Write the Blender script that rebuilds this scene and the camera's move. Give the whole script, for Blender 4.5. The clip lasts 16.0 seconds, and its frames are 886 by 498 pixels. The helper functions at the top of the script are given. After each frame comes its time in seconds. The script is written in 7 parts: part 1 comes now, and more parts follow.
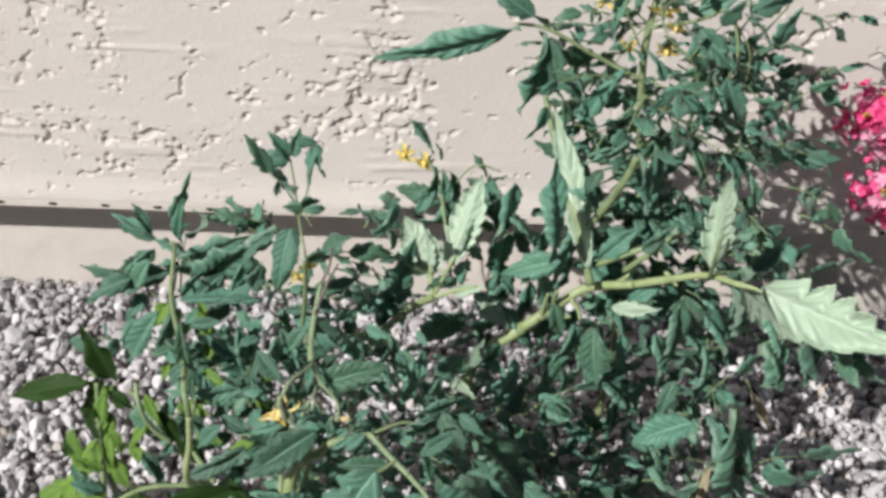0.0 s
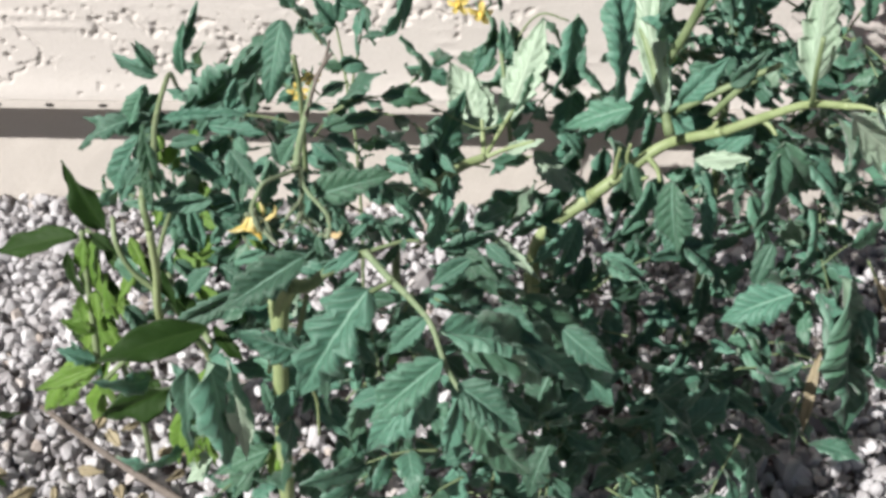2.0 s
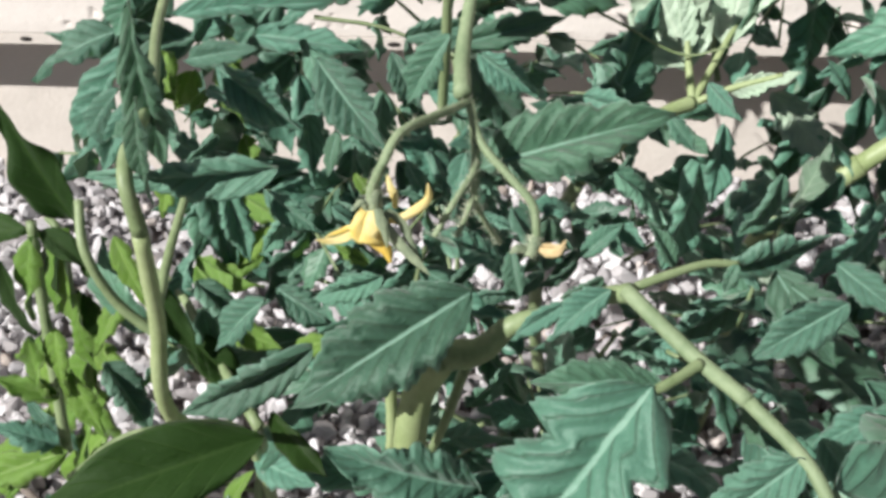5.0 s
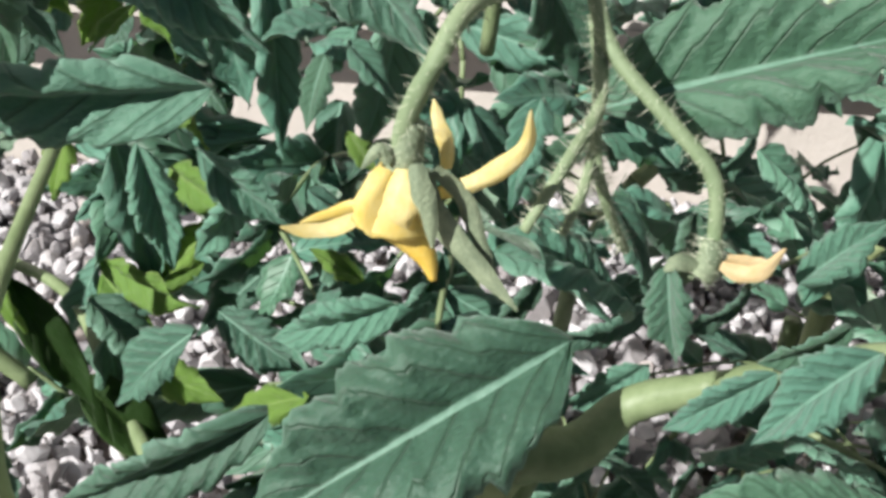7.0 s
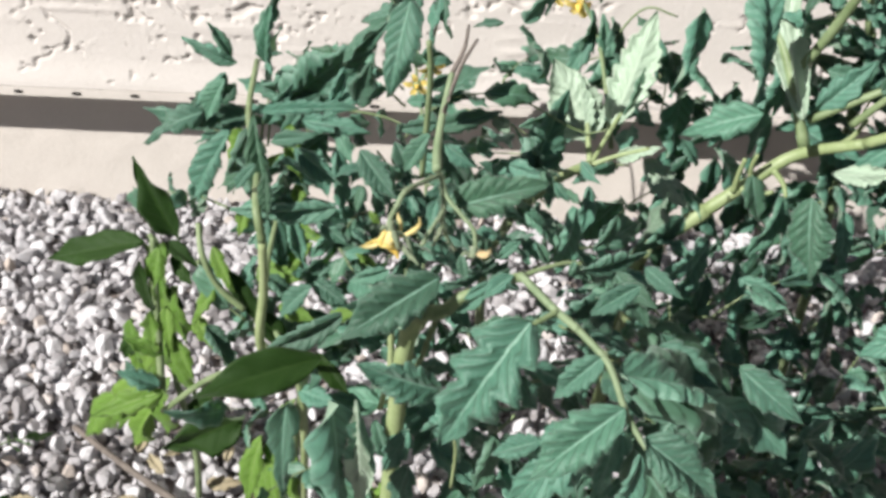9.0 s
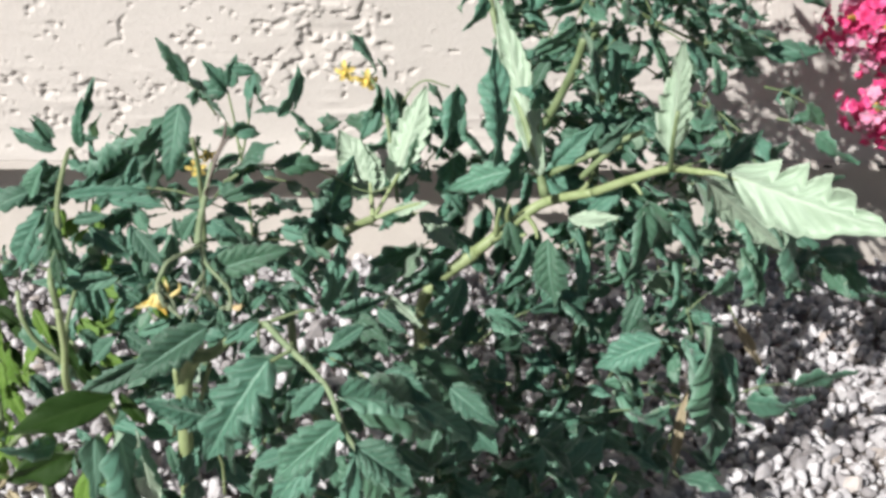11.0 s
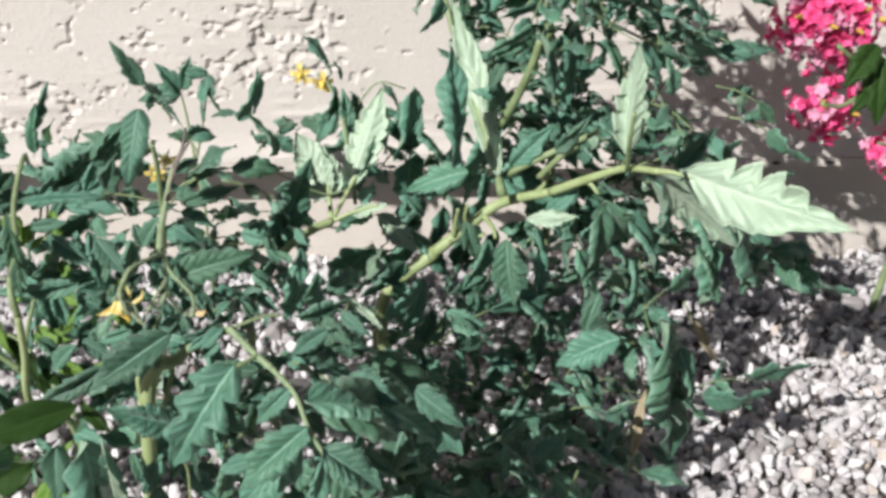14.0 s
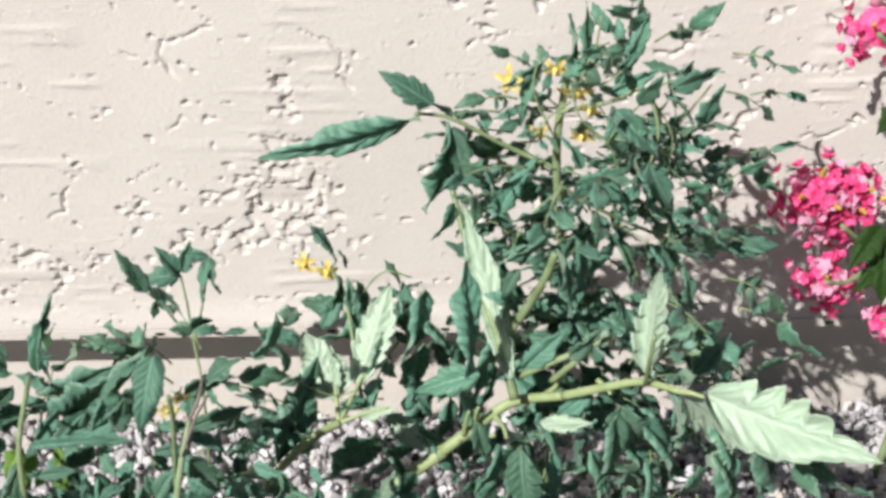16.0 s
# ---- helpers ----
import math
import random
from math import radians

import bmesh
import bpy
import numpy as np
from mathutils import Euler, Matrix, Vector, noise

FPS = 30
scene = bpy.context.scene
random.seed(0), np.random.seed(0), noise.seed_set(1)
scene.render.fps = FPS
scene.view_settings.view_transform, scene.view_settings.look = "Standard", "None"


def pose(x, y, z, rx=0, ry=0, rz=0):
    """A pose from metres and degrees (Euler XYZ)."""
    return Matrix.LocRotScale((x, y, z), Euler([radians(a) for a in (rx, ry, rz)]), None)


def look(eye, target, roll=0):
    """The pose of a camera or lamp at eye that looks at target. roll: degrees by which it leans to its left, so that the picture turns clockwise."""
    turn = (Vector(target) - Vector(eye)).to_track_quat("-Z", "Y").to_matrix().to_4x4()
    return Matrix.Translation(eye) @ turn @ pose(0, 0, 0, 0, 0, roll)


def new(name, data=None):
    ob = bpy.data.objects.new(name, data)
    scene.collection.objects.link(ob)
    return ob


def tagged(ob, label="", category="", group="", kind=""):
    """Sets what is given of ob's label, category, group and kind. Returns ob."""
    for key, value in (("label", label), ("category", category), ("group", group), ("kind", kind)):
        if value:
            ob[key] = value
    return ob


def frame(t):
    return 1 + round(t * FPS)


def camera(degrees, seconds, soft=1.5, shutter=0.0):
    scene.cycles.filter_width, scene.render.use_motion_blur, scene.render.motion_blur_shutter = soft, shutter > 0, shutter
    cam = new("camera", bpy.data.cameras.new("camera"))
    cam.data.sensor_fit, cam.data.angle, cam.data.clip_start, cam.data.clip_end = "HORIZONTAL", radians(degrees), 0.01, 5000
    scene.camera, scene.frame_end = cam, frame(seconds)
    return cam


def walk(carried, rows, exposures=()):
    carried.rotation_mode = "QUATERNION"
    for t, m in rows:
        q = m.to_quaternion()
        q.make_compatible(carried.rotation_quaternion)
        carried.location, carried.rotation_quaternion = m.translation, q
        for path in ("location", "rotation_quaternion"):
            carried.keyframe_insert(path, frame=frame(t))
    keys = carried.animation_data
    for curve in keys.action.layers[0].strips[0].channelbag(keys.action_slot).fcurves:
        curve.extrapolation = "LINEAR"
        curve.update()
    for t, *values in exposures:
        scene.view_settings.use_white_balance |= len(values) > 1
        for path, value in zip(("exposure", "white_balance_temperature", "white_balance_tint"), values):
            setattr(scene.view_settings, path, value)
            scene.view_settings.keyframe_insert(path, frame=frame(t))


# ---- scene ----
cam = camera(43.0, 16.0, soft=3.5)
PATH = [
    (0, (0.002, -1.05, 0.765), (0.028, 0.626, -0.327), 2.5),
    (0.5, (0.019, -1.058, 0.713), (0.024, 0.635, -0.351), 2.0),
    (1, (0.072, -1.041, 0.647), (-0.01, 0.668, -0.389), 1.2),
    (1.5, (0.085, -1.023, 0.62), (-0.08, 0.67, -0.431), -1.3),
    (2, (0.067, -1.0, 0.599), (-0.156, 0.676, -0.469), -2.4),
    (2.5, (0.055, -0.978, 0.588), (-0.195, 0.687, -0.491), -2.2),
    (3, (0.026, -0.947, 0.57), (-0.23, 0.706, -0.526), -1.7),
    (3.5, (-0.006, -0.895, 0.539), (-0.271, 0.74, -0.582), -0.8),
    (4, (-0.019, -0.873, 0.514), (-0.268, 0.742, -0.64), -1.2),
    (4.5, (-0.028, -0.839, 0.505), (-0.262, 0.77, -0.659), -2.1),
    (4.7, (-0.031, -0.803, 0.486), (-0.286, 0.819, -0.656), -3.0),
    (6.8, (-0.067, -0.659, 0.387), (-0.253, 1.02, -0.684), 1.4),
    (7, (-0.065, -0.658, 0.388), (-0.257, 1.01, -0.699), 0.8),
    (7.5, (-0.058, -0.689, 0.412), (-0.255, 0.983, -0.668), 1.2),
    (8, (-0.043, -0.745, 0.446), (-0.24, 0.936, -0.619), 0.5),
    (8.5, (-0.028, -0.86, 0.517), (-0.206, 0.822, -0.55), 0.3),
    (9, (-0.02, -0.936, 0.564), (-0.196, 0.747, -0.501), -0.1),
    (9.5, (-0.007, -0.952, 0.575), (-0.153, 0.728, -0.501), -0.6),
    (10, (0.024, -0.989, 0.606), (-0.083, 0.7, -0.46), -0.3),
    (10.2, (0.04, -1.012, 0.619), (-0.049, 0.683, -0.441), -0.1),
    (12.3, (0.079, -1.034, 0.647), (0.134, 0.7, -0.348), -0.2),
    (12.5, (0.071, -1.013, 0.633), (0.141, 0.72, -0.363), 0.3),
    (13, (0.055, -1.011, 0.634), (0.135, 0.707, -0.385), 1.3),
    (13.5, (0.052, -1.021, 0.632), (0.119, 0.695, -0.393), 0.2),
    (14, (0.062, -1.03, 0.644), (0.125, 0.682, -0.387), 0.4),
    (14.5, (0.068, -1.033, 0.647), (0.135, 0.684, -0.376), 0.5),
    (15, (0.071, -1.032, 0.661), (0.135, 0.698, -0.342), -0.1),
    (15.5, (0.049, -0.998, 0.682), (0.136, 0.757, -0.274), 0.9),
    (16, (0.035, -0.97, 0.719), (0.153, 0.801, -0.204), 1.0),
]
walk(cam, [(t, look(eye, target, roll)) for t, eye, target, roll in PATH],
     exposures=[(0, 0.13), (1.5, 0.30), (3, 0.43), (4.7, 0.43), (6.8, 0.50), (7.5, 0.50), (8.5, 0.43), (10, 0.43), (12.5, 0.36), (16, 0.41)])

# ---- light ----
SUN_FROM = Vector((-0.92, -1.0, 1.03)).normalized()
world = bpy.data.worlds.new("sky")
scene.world = world
world.use_nodes = True
wn = world.node_tree
sky = wn.nodes.new("ShaderNodeTexSky")
sky.sky_type, sky.sun_disc = "NISHITA", False
sky.sun_elevation, sky.sun_rotation = math.asin(SUN_FROM.z), math.atan2(SUN_FROM.x, SUN_FROM.y)
wn.links.new(sky.outputs[0], wn.nodes["Background"].inputs[0])
wn.nodes["Background"].inputs[1].default_value = 0.027
sun = new("sun", bpy.data.lights.new("sun", "SUN"))
sun.data.energy, sun.data.angle, sun.data.color = 5.6, radians(0.5), (1, 0.97, 0.92)
sun.matrix_world = look(SUN_FROM * 5, (0, 0, 0))


# ---- materials ----
class Nodes:
    """Short hand for building a node material."""

    def __init__(self, name):
        self.mat = bpy.data.materials.new(name)
        self.mat.use_nodes = True
        self.tree = self.mat.node_tree
        self.bsdf = self.tree.nodes["Principled BSDF"]
        self.out = self.tree.nodes["Material Output"]

    def add(self, kind, **inputs):
        node = self.tree.nodes.new(kind)
        for key, value in inputs.items():
            self.put(node, key.replace("_", " "), value)
        return node

    def put(self, node, key, value):
        socket = node.inputs[int(key)] if key.isdigit() else node.inputs[key]
        if isinstance(value, bpy.types.NodeSocket):
            self.tree.links.new(value, socket)
        else:
            socket.default_value = value

    def math(self, op, a, b=0.0, clamp=False):
        node = self.tree.nodes.new("ShaderNodeMath")
        node.operation, node.use_clamp = op, clamp
        self.put(node, "0", a)
        self.put(node, "1", b)
        return node.outputs[0]

    def mix(self, factor, a, b, kind="MIX"):
        node = self.tree.nodes.new("ShaderNodeMix")
        node.data_type, node.blend_type = "RGBA", kind
        self.put(node, "0", factor)
        self.put(node, "6", a)
        self.put(node, "7", b)
        return node.outputs[2]

    def noise(self, scale, detail=3.0, vector=None, rough=0.55):
        node = self.add("ShaderNodeTexNoise", Scale=scale, Detail=detail, Roughness=rough)
        self.put(node, "Vector", vector or self.coords())
        return node.outputs[0]

    def coords(self, which="Object"):
        return self.add("ShaderNodeTexCoord").outputs[which]

    def ramp(self, value, *stops):
        node = self.add("ShaderNodeValToRGB", Fac=value)
        for n, (at, colour) in enumerate(stops):
            stop = node.color_ramp.elements[n] if n < 2 else node.color_ramp.elements.new(at)
            stop.position, stop.color = at, (*colour, 1)
        return node.outputs[0]

    def bump(self, height, strength=0.4, distance=0.001):
        node = self.add("ShaderNodeBump", Strength=strength, Distance=distance, Height=height)
        self.put(self.bsdf, "Normal", node.outputs[0])

    def set(self, **inputs):
        for key, value in inputs.items():
            self.put(self.bsdf, key.replace("_", " "), value)
        return self


def rgb(r, g, b):
    return (r, g, b, 1)


def leaf_material(name, dark, light, vein, translucent, glow, rough=0.5, veins=8.0, sere=0.0, gloss=0.55, ribs=0.5, groove_shade=0.0):
    """Leaf skin: blade colour varied leaf by leaf, paler midrib and side veins along the blade's own u and v."""
    n = Nodes(name)
    uv = n.add("ShaderNodeSeparateXYZ", Vector=n.coords("UV"))
    u, v = uv.outputs[0], uv.outputs[1]
    side = n.math("ABSOLUTE", n.math("SUBTRACT", v, 0.5))
    mid = n.math("LESS_THAN", side, n.math("MULTIPLY", n.math("SUBTRACT", 1.15, u), 0.026))
    run = n.math("MULTIPLY", n.math("SUBTRACT", u, n.math("MULTIPLY", side, 0.5)), veins)
    line = n.math("ABSOLUTE", n.math("SUBTRACT", n.math("FRACT", run), 0.5))
    lateral = n.math("MULTIPLY", n.math("SUBTRACT", 0.07, line, True), 14.0, True)
    veined = n.math("MAXIMUM", n.math("MULTIPLY", mid, 0.8), n.math("MULTIPLY", lateral, ribs))
    own = n.math("FRACT", n.math("ADD", n.add("ShaderNodeObjectInfo").outputs["Random"], n.add("ShaderNodeNewGeometry").outputs["Random Per Island"]))
    blotch = n.noise(55.0, 4.0)
    tone = n.math("ADD", n.math("MULTIPLY", own, 0.65), n.math("MULTIPLY", blotch, 0.35))
    blade = n.mix(tone, rgb(*dark), rgb(*light))
    olive = n.math("MULTIPLY", n.math("SUBTRACT", n.math("FRACT", n.math("MULTIPLY", own, 7.31)), 0.5, True), sere)
    blade = n.mix(olive, blade, rgb(light[0] * 1.25, light[1] * 0.95, light[2] * 0.5))
    colour = n.mix(n.math("MULTIPLY", veined, 0.8), blade, rgb(*vein))
    # Shadow in the furrows along the side veins, painted into the blade colour.
    if groove_shade:
        shade_line = n.math("MULTIPLY", n.math("SUBTRACT", 0.17, line, True), 5.9, True)
        colour = n.mix(n.math("MULTIPLY", n.math("MULTIPLY", shade_line, n.math("SUBTRACT", 1.0, mid)), groove_shade), colour, rgb(*[c * 0.55 for c in dark]))
    margin = n.math("MULTIPLY", n.math("SUBTRACT", side, 0.445, True), 9.0, True)
    colour = n.mix(margin, colour, rgb(*vein))
    fine = n.noise(260.0, 3.0)
    crinkle = n.noise(34.0, 3.0)
    colour = n.mix(n.math("MULTIPLY", fine, 0.2), colour, rgb(*[c * 0.6 for c in dark]))
    n.set(Base_Color=colour, Roughness=rough, Specular_IOR_Level=gloss, Sheen_Weight=0.34 * gloss, Sheen_Roughness=0.4)
    n.bump(n.math("ADD", n.math("ADD", n.math("MULTIPLY", fine, 0.35), n.math("MULTIPLY", crinkle, 1.6)), n.math("MULTIPLY", n.math("MAXIMUM", mid, lateral), -0.9)), 0.7, 0.0003)
    through_leaf = n.add("ShaderNodeBsdfTranslucent", Color=n.mix(0.7, colour, rgb(*glow)))
    mixed = n.add("ShaderNodeMixShader", Fac=translucent)
    n.tree.links.new(n.bsdf.outputs[0], mixed.inputs[1])
    n.tree.links.new(through_leaf.outputs[0], mixed.inputs[2])
    n.tree.links.new(mixed.outputs[0], n.out.inputs[0])
    return n.mat


def plain_material(name, a, b, scale, rough=0.6, bump=0.3, spec=0.4, distance=0.0003):
    n = Nodes(name)
    big, fine = n.noise(scale, 4.0), n.noise(scale * 9, 3.0)
    tone = n.math("ADD", n.math("MULTIPLY", big, 0.7), n.math("MULTIPLY", fine, 0.3))
    n.set(Base_Color=n.ramp(tone, (0.35, a), (0.65, b)), Roughness=rough, Specular_IOR_Level=spec)
    n.bump(fine, bump, distance)
    return n.mat


def petal_material(name, a, b, scale, amount=0.35):
    mat = plain_material(name, a, b, scale, 0.55, 0.2)
    tree = mat.node_tree
    skin = tree.nodes["Principled BSDF"]
    light = tree.nodes.new("ShaderNodeBsdfTranslucent")
    light.inputs[0].default_value = (*b, 1)
    mixed = tree.nodes.new("ShaderNodeMixShader")
    mixed.inputs[0].default_value = amount
    tree.links.new(skin.outputs[0], mixed.inputs[1])
    tree.links.new(light.outputs[0], mixed.inputs[2])
    tree.links.new(mixed.outputs[0], tree.nodes["Material Output"].inputs[0])
    return mat


LEAF_TOP = leaf_material("tomato_leaf_top", (0.038, 0.084, 0.049), (0.152, 0.375, 0.278), (0.27, 0.48, 0.37), 0.29, (0.17, 0.40, 0.04), sere=0.32, ribs=0.0, groove_shade=0.55)
LEAF_UNDER = leaf_material("tomato_leaf_underside", (0.13, 0.21, 0.14), (0.25, 0.37, 0.27), (0.35, 0.46, 0.33), 0.2, (0.2, 0.38, 0.12))
LEAF_FELT = leaf_material("felted_leaf_underside", (0.31, 0.42, 0.31), (0.41, 0.52, 0.40), (0.44, 0.54, 0.41), 0.12, (0.2, 0.42, 0.14))
WEED_TOP = leaf_material("weed_leaf_top", (0.014, 0.042, 0.007), (0.030, 0.075, 0.011), (0.05, 0.10, 0.022), 0.3, (0.08, 0.20, 0.01), 0.55, 6.0, gloss=0.25)
WEED_UNDER = leaf_material("weed_leaf_underside", (0.10, 0.20, 0.07), (0.16, 0.27, 0.11), (0.2, 0.33, 0.14), 0.35, (0.12, 0.30, 0.02), 0.5, 6.0)
YOUNG_TOP = leaf_material("young_leaf_top", (0.12, 0.26, 0.04), (0.24, 0.40, 0.07), (0.34, 0.48, 0.15), 0.42, (0.30, 0.52, 0.03), 0.5, 6.0)
DRY_TOP = leaf_material("dry_leaf", (0.33, 0.27, 0.17), (0.52, 0.46, 0.32), (0.5, 0.42, 0.28), 0.25, (0.5, 0.4, 0.2), 0.8, 6.0)
STEM = plain_material("green_stem", (0.12, 0.17, 0.075), (0.22, 0.28, 0.15), 60, 0.5, 0.4)
STEM_GREY = plain_material("grey_green_stem", (0.13, 0.19, 0.10), (0.24, 0.30, 0.18), 60, 0.65, 0.5)
STEM_PALE = plain_material("pale_yellow_green_stem", (0.20, 0.26, 0.11), (0.30, 0.36, 0.19), 60, 0.5, 0.4)
FUZZ = plain_material("pale_hairs", (0.42, 0.46, 0.34), (0.55, 0.58, 0.45), 40, 0.7, 0.0)
PETAL = petal_material("yellow_petal", (0.78, 0.58, 0.12), (0.84, 0.74, 0.34), 240, 0.4)
PETAL_DRY = petal_material("fading_petal", (0.55, 0.45, 0.20), (0.68, 0.58, 0.32), 180)
CALYX = plain_material("hairy_calyx", (0.12, 0.16, 0.10), (0.26, 0.31, 0.20), 300, 0.7, 0.6)
CREAM = petal_material("pale_yellow_petal", (0.76, 0.60, 0.16), (0.82, 0.74, 0.42), 260, 0.4)
TAN = petal_material("withered_petal", (0.60, 0.46, 0.24), (0.74, 0.62, 0.40), 260)
ANTHER = plain_material("orange_yellow_anthers", (0.64, 0.42, 0.06), (0.70, 0.55, 0.16), 220, 0.45, 0.2)
PINK = petal_material("pink_petal", (0.74, 0.035, 0.20), (0.82, 0.17, 0.40), 60)
PINK_PALE = petal_material("pale_pink_petal", (0.74, 0.26, 0.45), (0.78, 0.52, 0.63), 60)
BUD = plain_material("orange_green_bud", (0.30, 0.30, 0.05), (0.60, 0.25, 0.05), 80, 0.5, 0.2)
TWIG = plain_material("grey_brown_twig", (0.09, 0.075, 0.065), (0.2, 0.17, 0.15), 80, 0.85, 0.8)


def stucco_material(name, a, b):
    n = Nodes(name)
    cloud, grain, sand = n.noise(5.0, 5.0), n.noise(260.0, 4.0), n.noise(1100.0, 2.0)
    tone = n.math("ADD", n.math("MULTIPLY", cloud, 0.6), n.math("MULTIPLY", grain, 0.4))
    n.set(Base_Color=n.ramp(tone, (0.3, a), (0.7, b)), Roughness=0.88, Specular_IOR_Level=0.2)
    n.bump(n.math("ADD", n.math("MULTIPLY", grain, 0.7), n.math("MULTIPLY", sand, 0.3)), 0.6, 0.0014)
    return n.mat


STUCCO = stucco_material("painted_stucco", (0.485, 0.450, 0.425), (0.56, 0.525, 0.50))
CONCRETE = stucco_material("painted_foundation", (0.49, 0.450, 0.415), (0.55, 0.51, 0.475))


def stone_material():
    n = Nodes("crushed_stone")
    own = n.add("ShaderNodeNewGeometry").outputs["Random Per Island"]
    base = n.ramp(own, (0.0, (0.17, 0.155, 0.16)), (0.25, (0.32, 0.305, 0.32)), (0.55, (0.46, 0.45, 0.47)), (0.92, (0.60, 0.59, 0.61)), (1.0, (0.38, 0.31, 0.26)))
    grain, spots = n.noise(420.0, 4.0), n.noise(110.0, 3.0)
    colour = n.mix(n.math("MULTIPLY", n.math("SUBTRACT", spots, 0.45, True), 1.6, True), base, rgb(0.20, 0.175, 0.17))
    colour = n.mix(n.math("MULTIPLY", grain, 0.3), colour, rgb(0.56, 0.55, 0.555))
    n.set(Base_Color=colour, Roughness=0.8, Specular_IOR_Level=0.3)
    n.bump(grain, 0.6, 0.0006)
    return n.mat


def soil_material():
    n = Nodes("gravelly_soil")
    cells = n.add("ShaderNodeTexVoronoi", Scale=75.0, Vector=n.coords())
    own = n.add("ShaderNodeSeparateColor", Color=cells.outputs["Color"])
    tone = n.ramp(own.outputs[0], (0.0, (0.10, 0.085, 0.08)), (0.5, (0.26, 0.235, 0.235)), (1.0, (0.40, 0.375, 0.375)))
    dirt = n.mix(n.math("MULTIPLY", n.noise(3.0, 4.0), 0.5), tone, rgb(0.22, 0.17, 0.13))
    n.set(Base_Color=dirt, Roughness=0.95)
    n.bump(n.math("SUBTRACT", 1.0, cells.outputs["Distance"]), 0.8, 0.006)
    return n.mat


STONE, SOIL = stone_material(), soil_material()
HOLE = plain_material("dark_hole", (0.02, 0.018, 0.016), (0.03, 0.026, 0.024), 200, 0.9, 0.0)


# ---- mesh helpers ----
def mesh_from(name, verts, faces, mats, smooth=True, slots=None, uvs=None):
    me = bpy.data.meshes.new(name)
    me.from_pydata([tuple(map(float, v)) for v in verts], [], [tuple(map(int, f)) for f in faces])
    for m in mats:
        me.materials.append(m)
    me.polygons.foreach_set("use_smooth", [smooth] * len(me.polygons))
    if slots is not None:
        me.polygons.foreach_set("material_index", [int(s) for s in slots])
    if uvs is not None:
        layer = me.uv_layers.new(name="blade")
        flat = np.array(uvs, dtype=np.float32)[[l.vertex_index for l in me.loops]]
        layer.data.foreach_set("uv", flat.ravel())
    me.update()
    return me


def child(name, me, parent, m=None, label=""):
    ob = new(name, me)
    ob.parent = parent
    ob.matrix_parent_inverse = Matrix.Identity(4)
    if parent.parent is not None or parent.matrix_basis != Matrix.Identity(4):
        ob.matrix_parent_inverse = WORLD[parent.name].inverted()
    WORLD[ob.name] = m if m is not None else Matrix.Identity(4)
    ob.matrix_basis = WORLD[ob.name]
    return tagged(ob, label) if label else ob


WORLD = {}


def thing(name, at, label, category, group=""):
    ob = new(name)
    ob.empty_display_size = 0.02
    ob.matrix_basis = pose(*at)
    WORLD[ob.name] = pose(*at)
    return tagged(ob, label, category, group)


def value_noise(shape, cell, seed, stretch=1.0):
    """Smooth random field on a grid; cell is the feature size in grid steps."""
    rng = np.random.default_rng(seed)
    h, w = shape
    gh, gw = int(h / cell) + 4, int(w / (cell * stretch)) + 4
    grid = rng.random((gh, gw))
    y, x = np.arange(h) / cell, np.arange(w) / (cell * stretch)
    yi, xi = y.astype(int), x.astype(int)
    fy, fx = y - yi, x - xi
    fy, fx = (fy * fy * (3 - 2 * fy))[:, None], (fx * fx * (3 - 2 * fx))[None]
    a, b = grid[np.ix_(yi, xi)], grid[np.ix_(yi, xi + 1)]
    c, d = grid[np.ix_(yi + 1, xi)], grid[np.ix_(yi + 1, xi + 1)]
    return (a * (1 - fx) + b * fx) * (1 - fy) + (c * (1 - fx) + d * fx) * fy


def smoothstep(a, b, x):
    t = np.clip((x - a) / (b - a), 0, 1)
    return t * t * (3 - 2 * t)


def grid_faces(rows, cols):
    i = np.arange(rows * cols).reshape(rows, cols)
    return np.stack([i[:-1, :-1], i[:-1, 1:], i[1:, 1:], i[1:, :-1]], -1).reshape(-1, 4)


def box(lo, hi):
    (a, b, c), (d, e, f) = lo, hi
    v = [(a, b, c), (d, b, c), (d, e, c), (a, e, c), (a, b, f), (d, b, f), (d, e, f), (a, e, f)]
    return v, [(3, 2, 1, 0), (4, 5, 6, 7), (0, 1, 5, 4), (1, 2, 6, 5), (2, 3, 7, 6), (3, 0, 4, 7)]


# ---- wall, foundation, ground ----
LIP_Z = 0.131


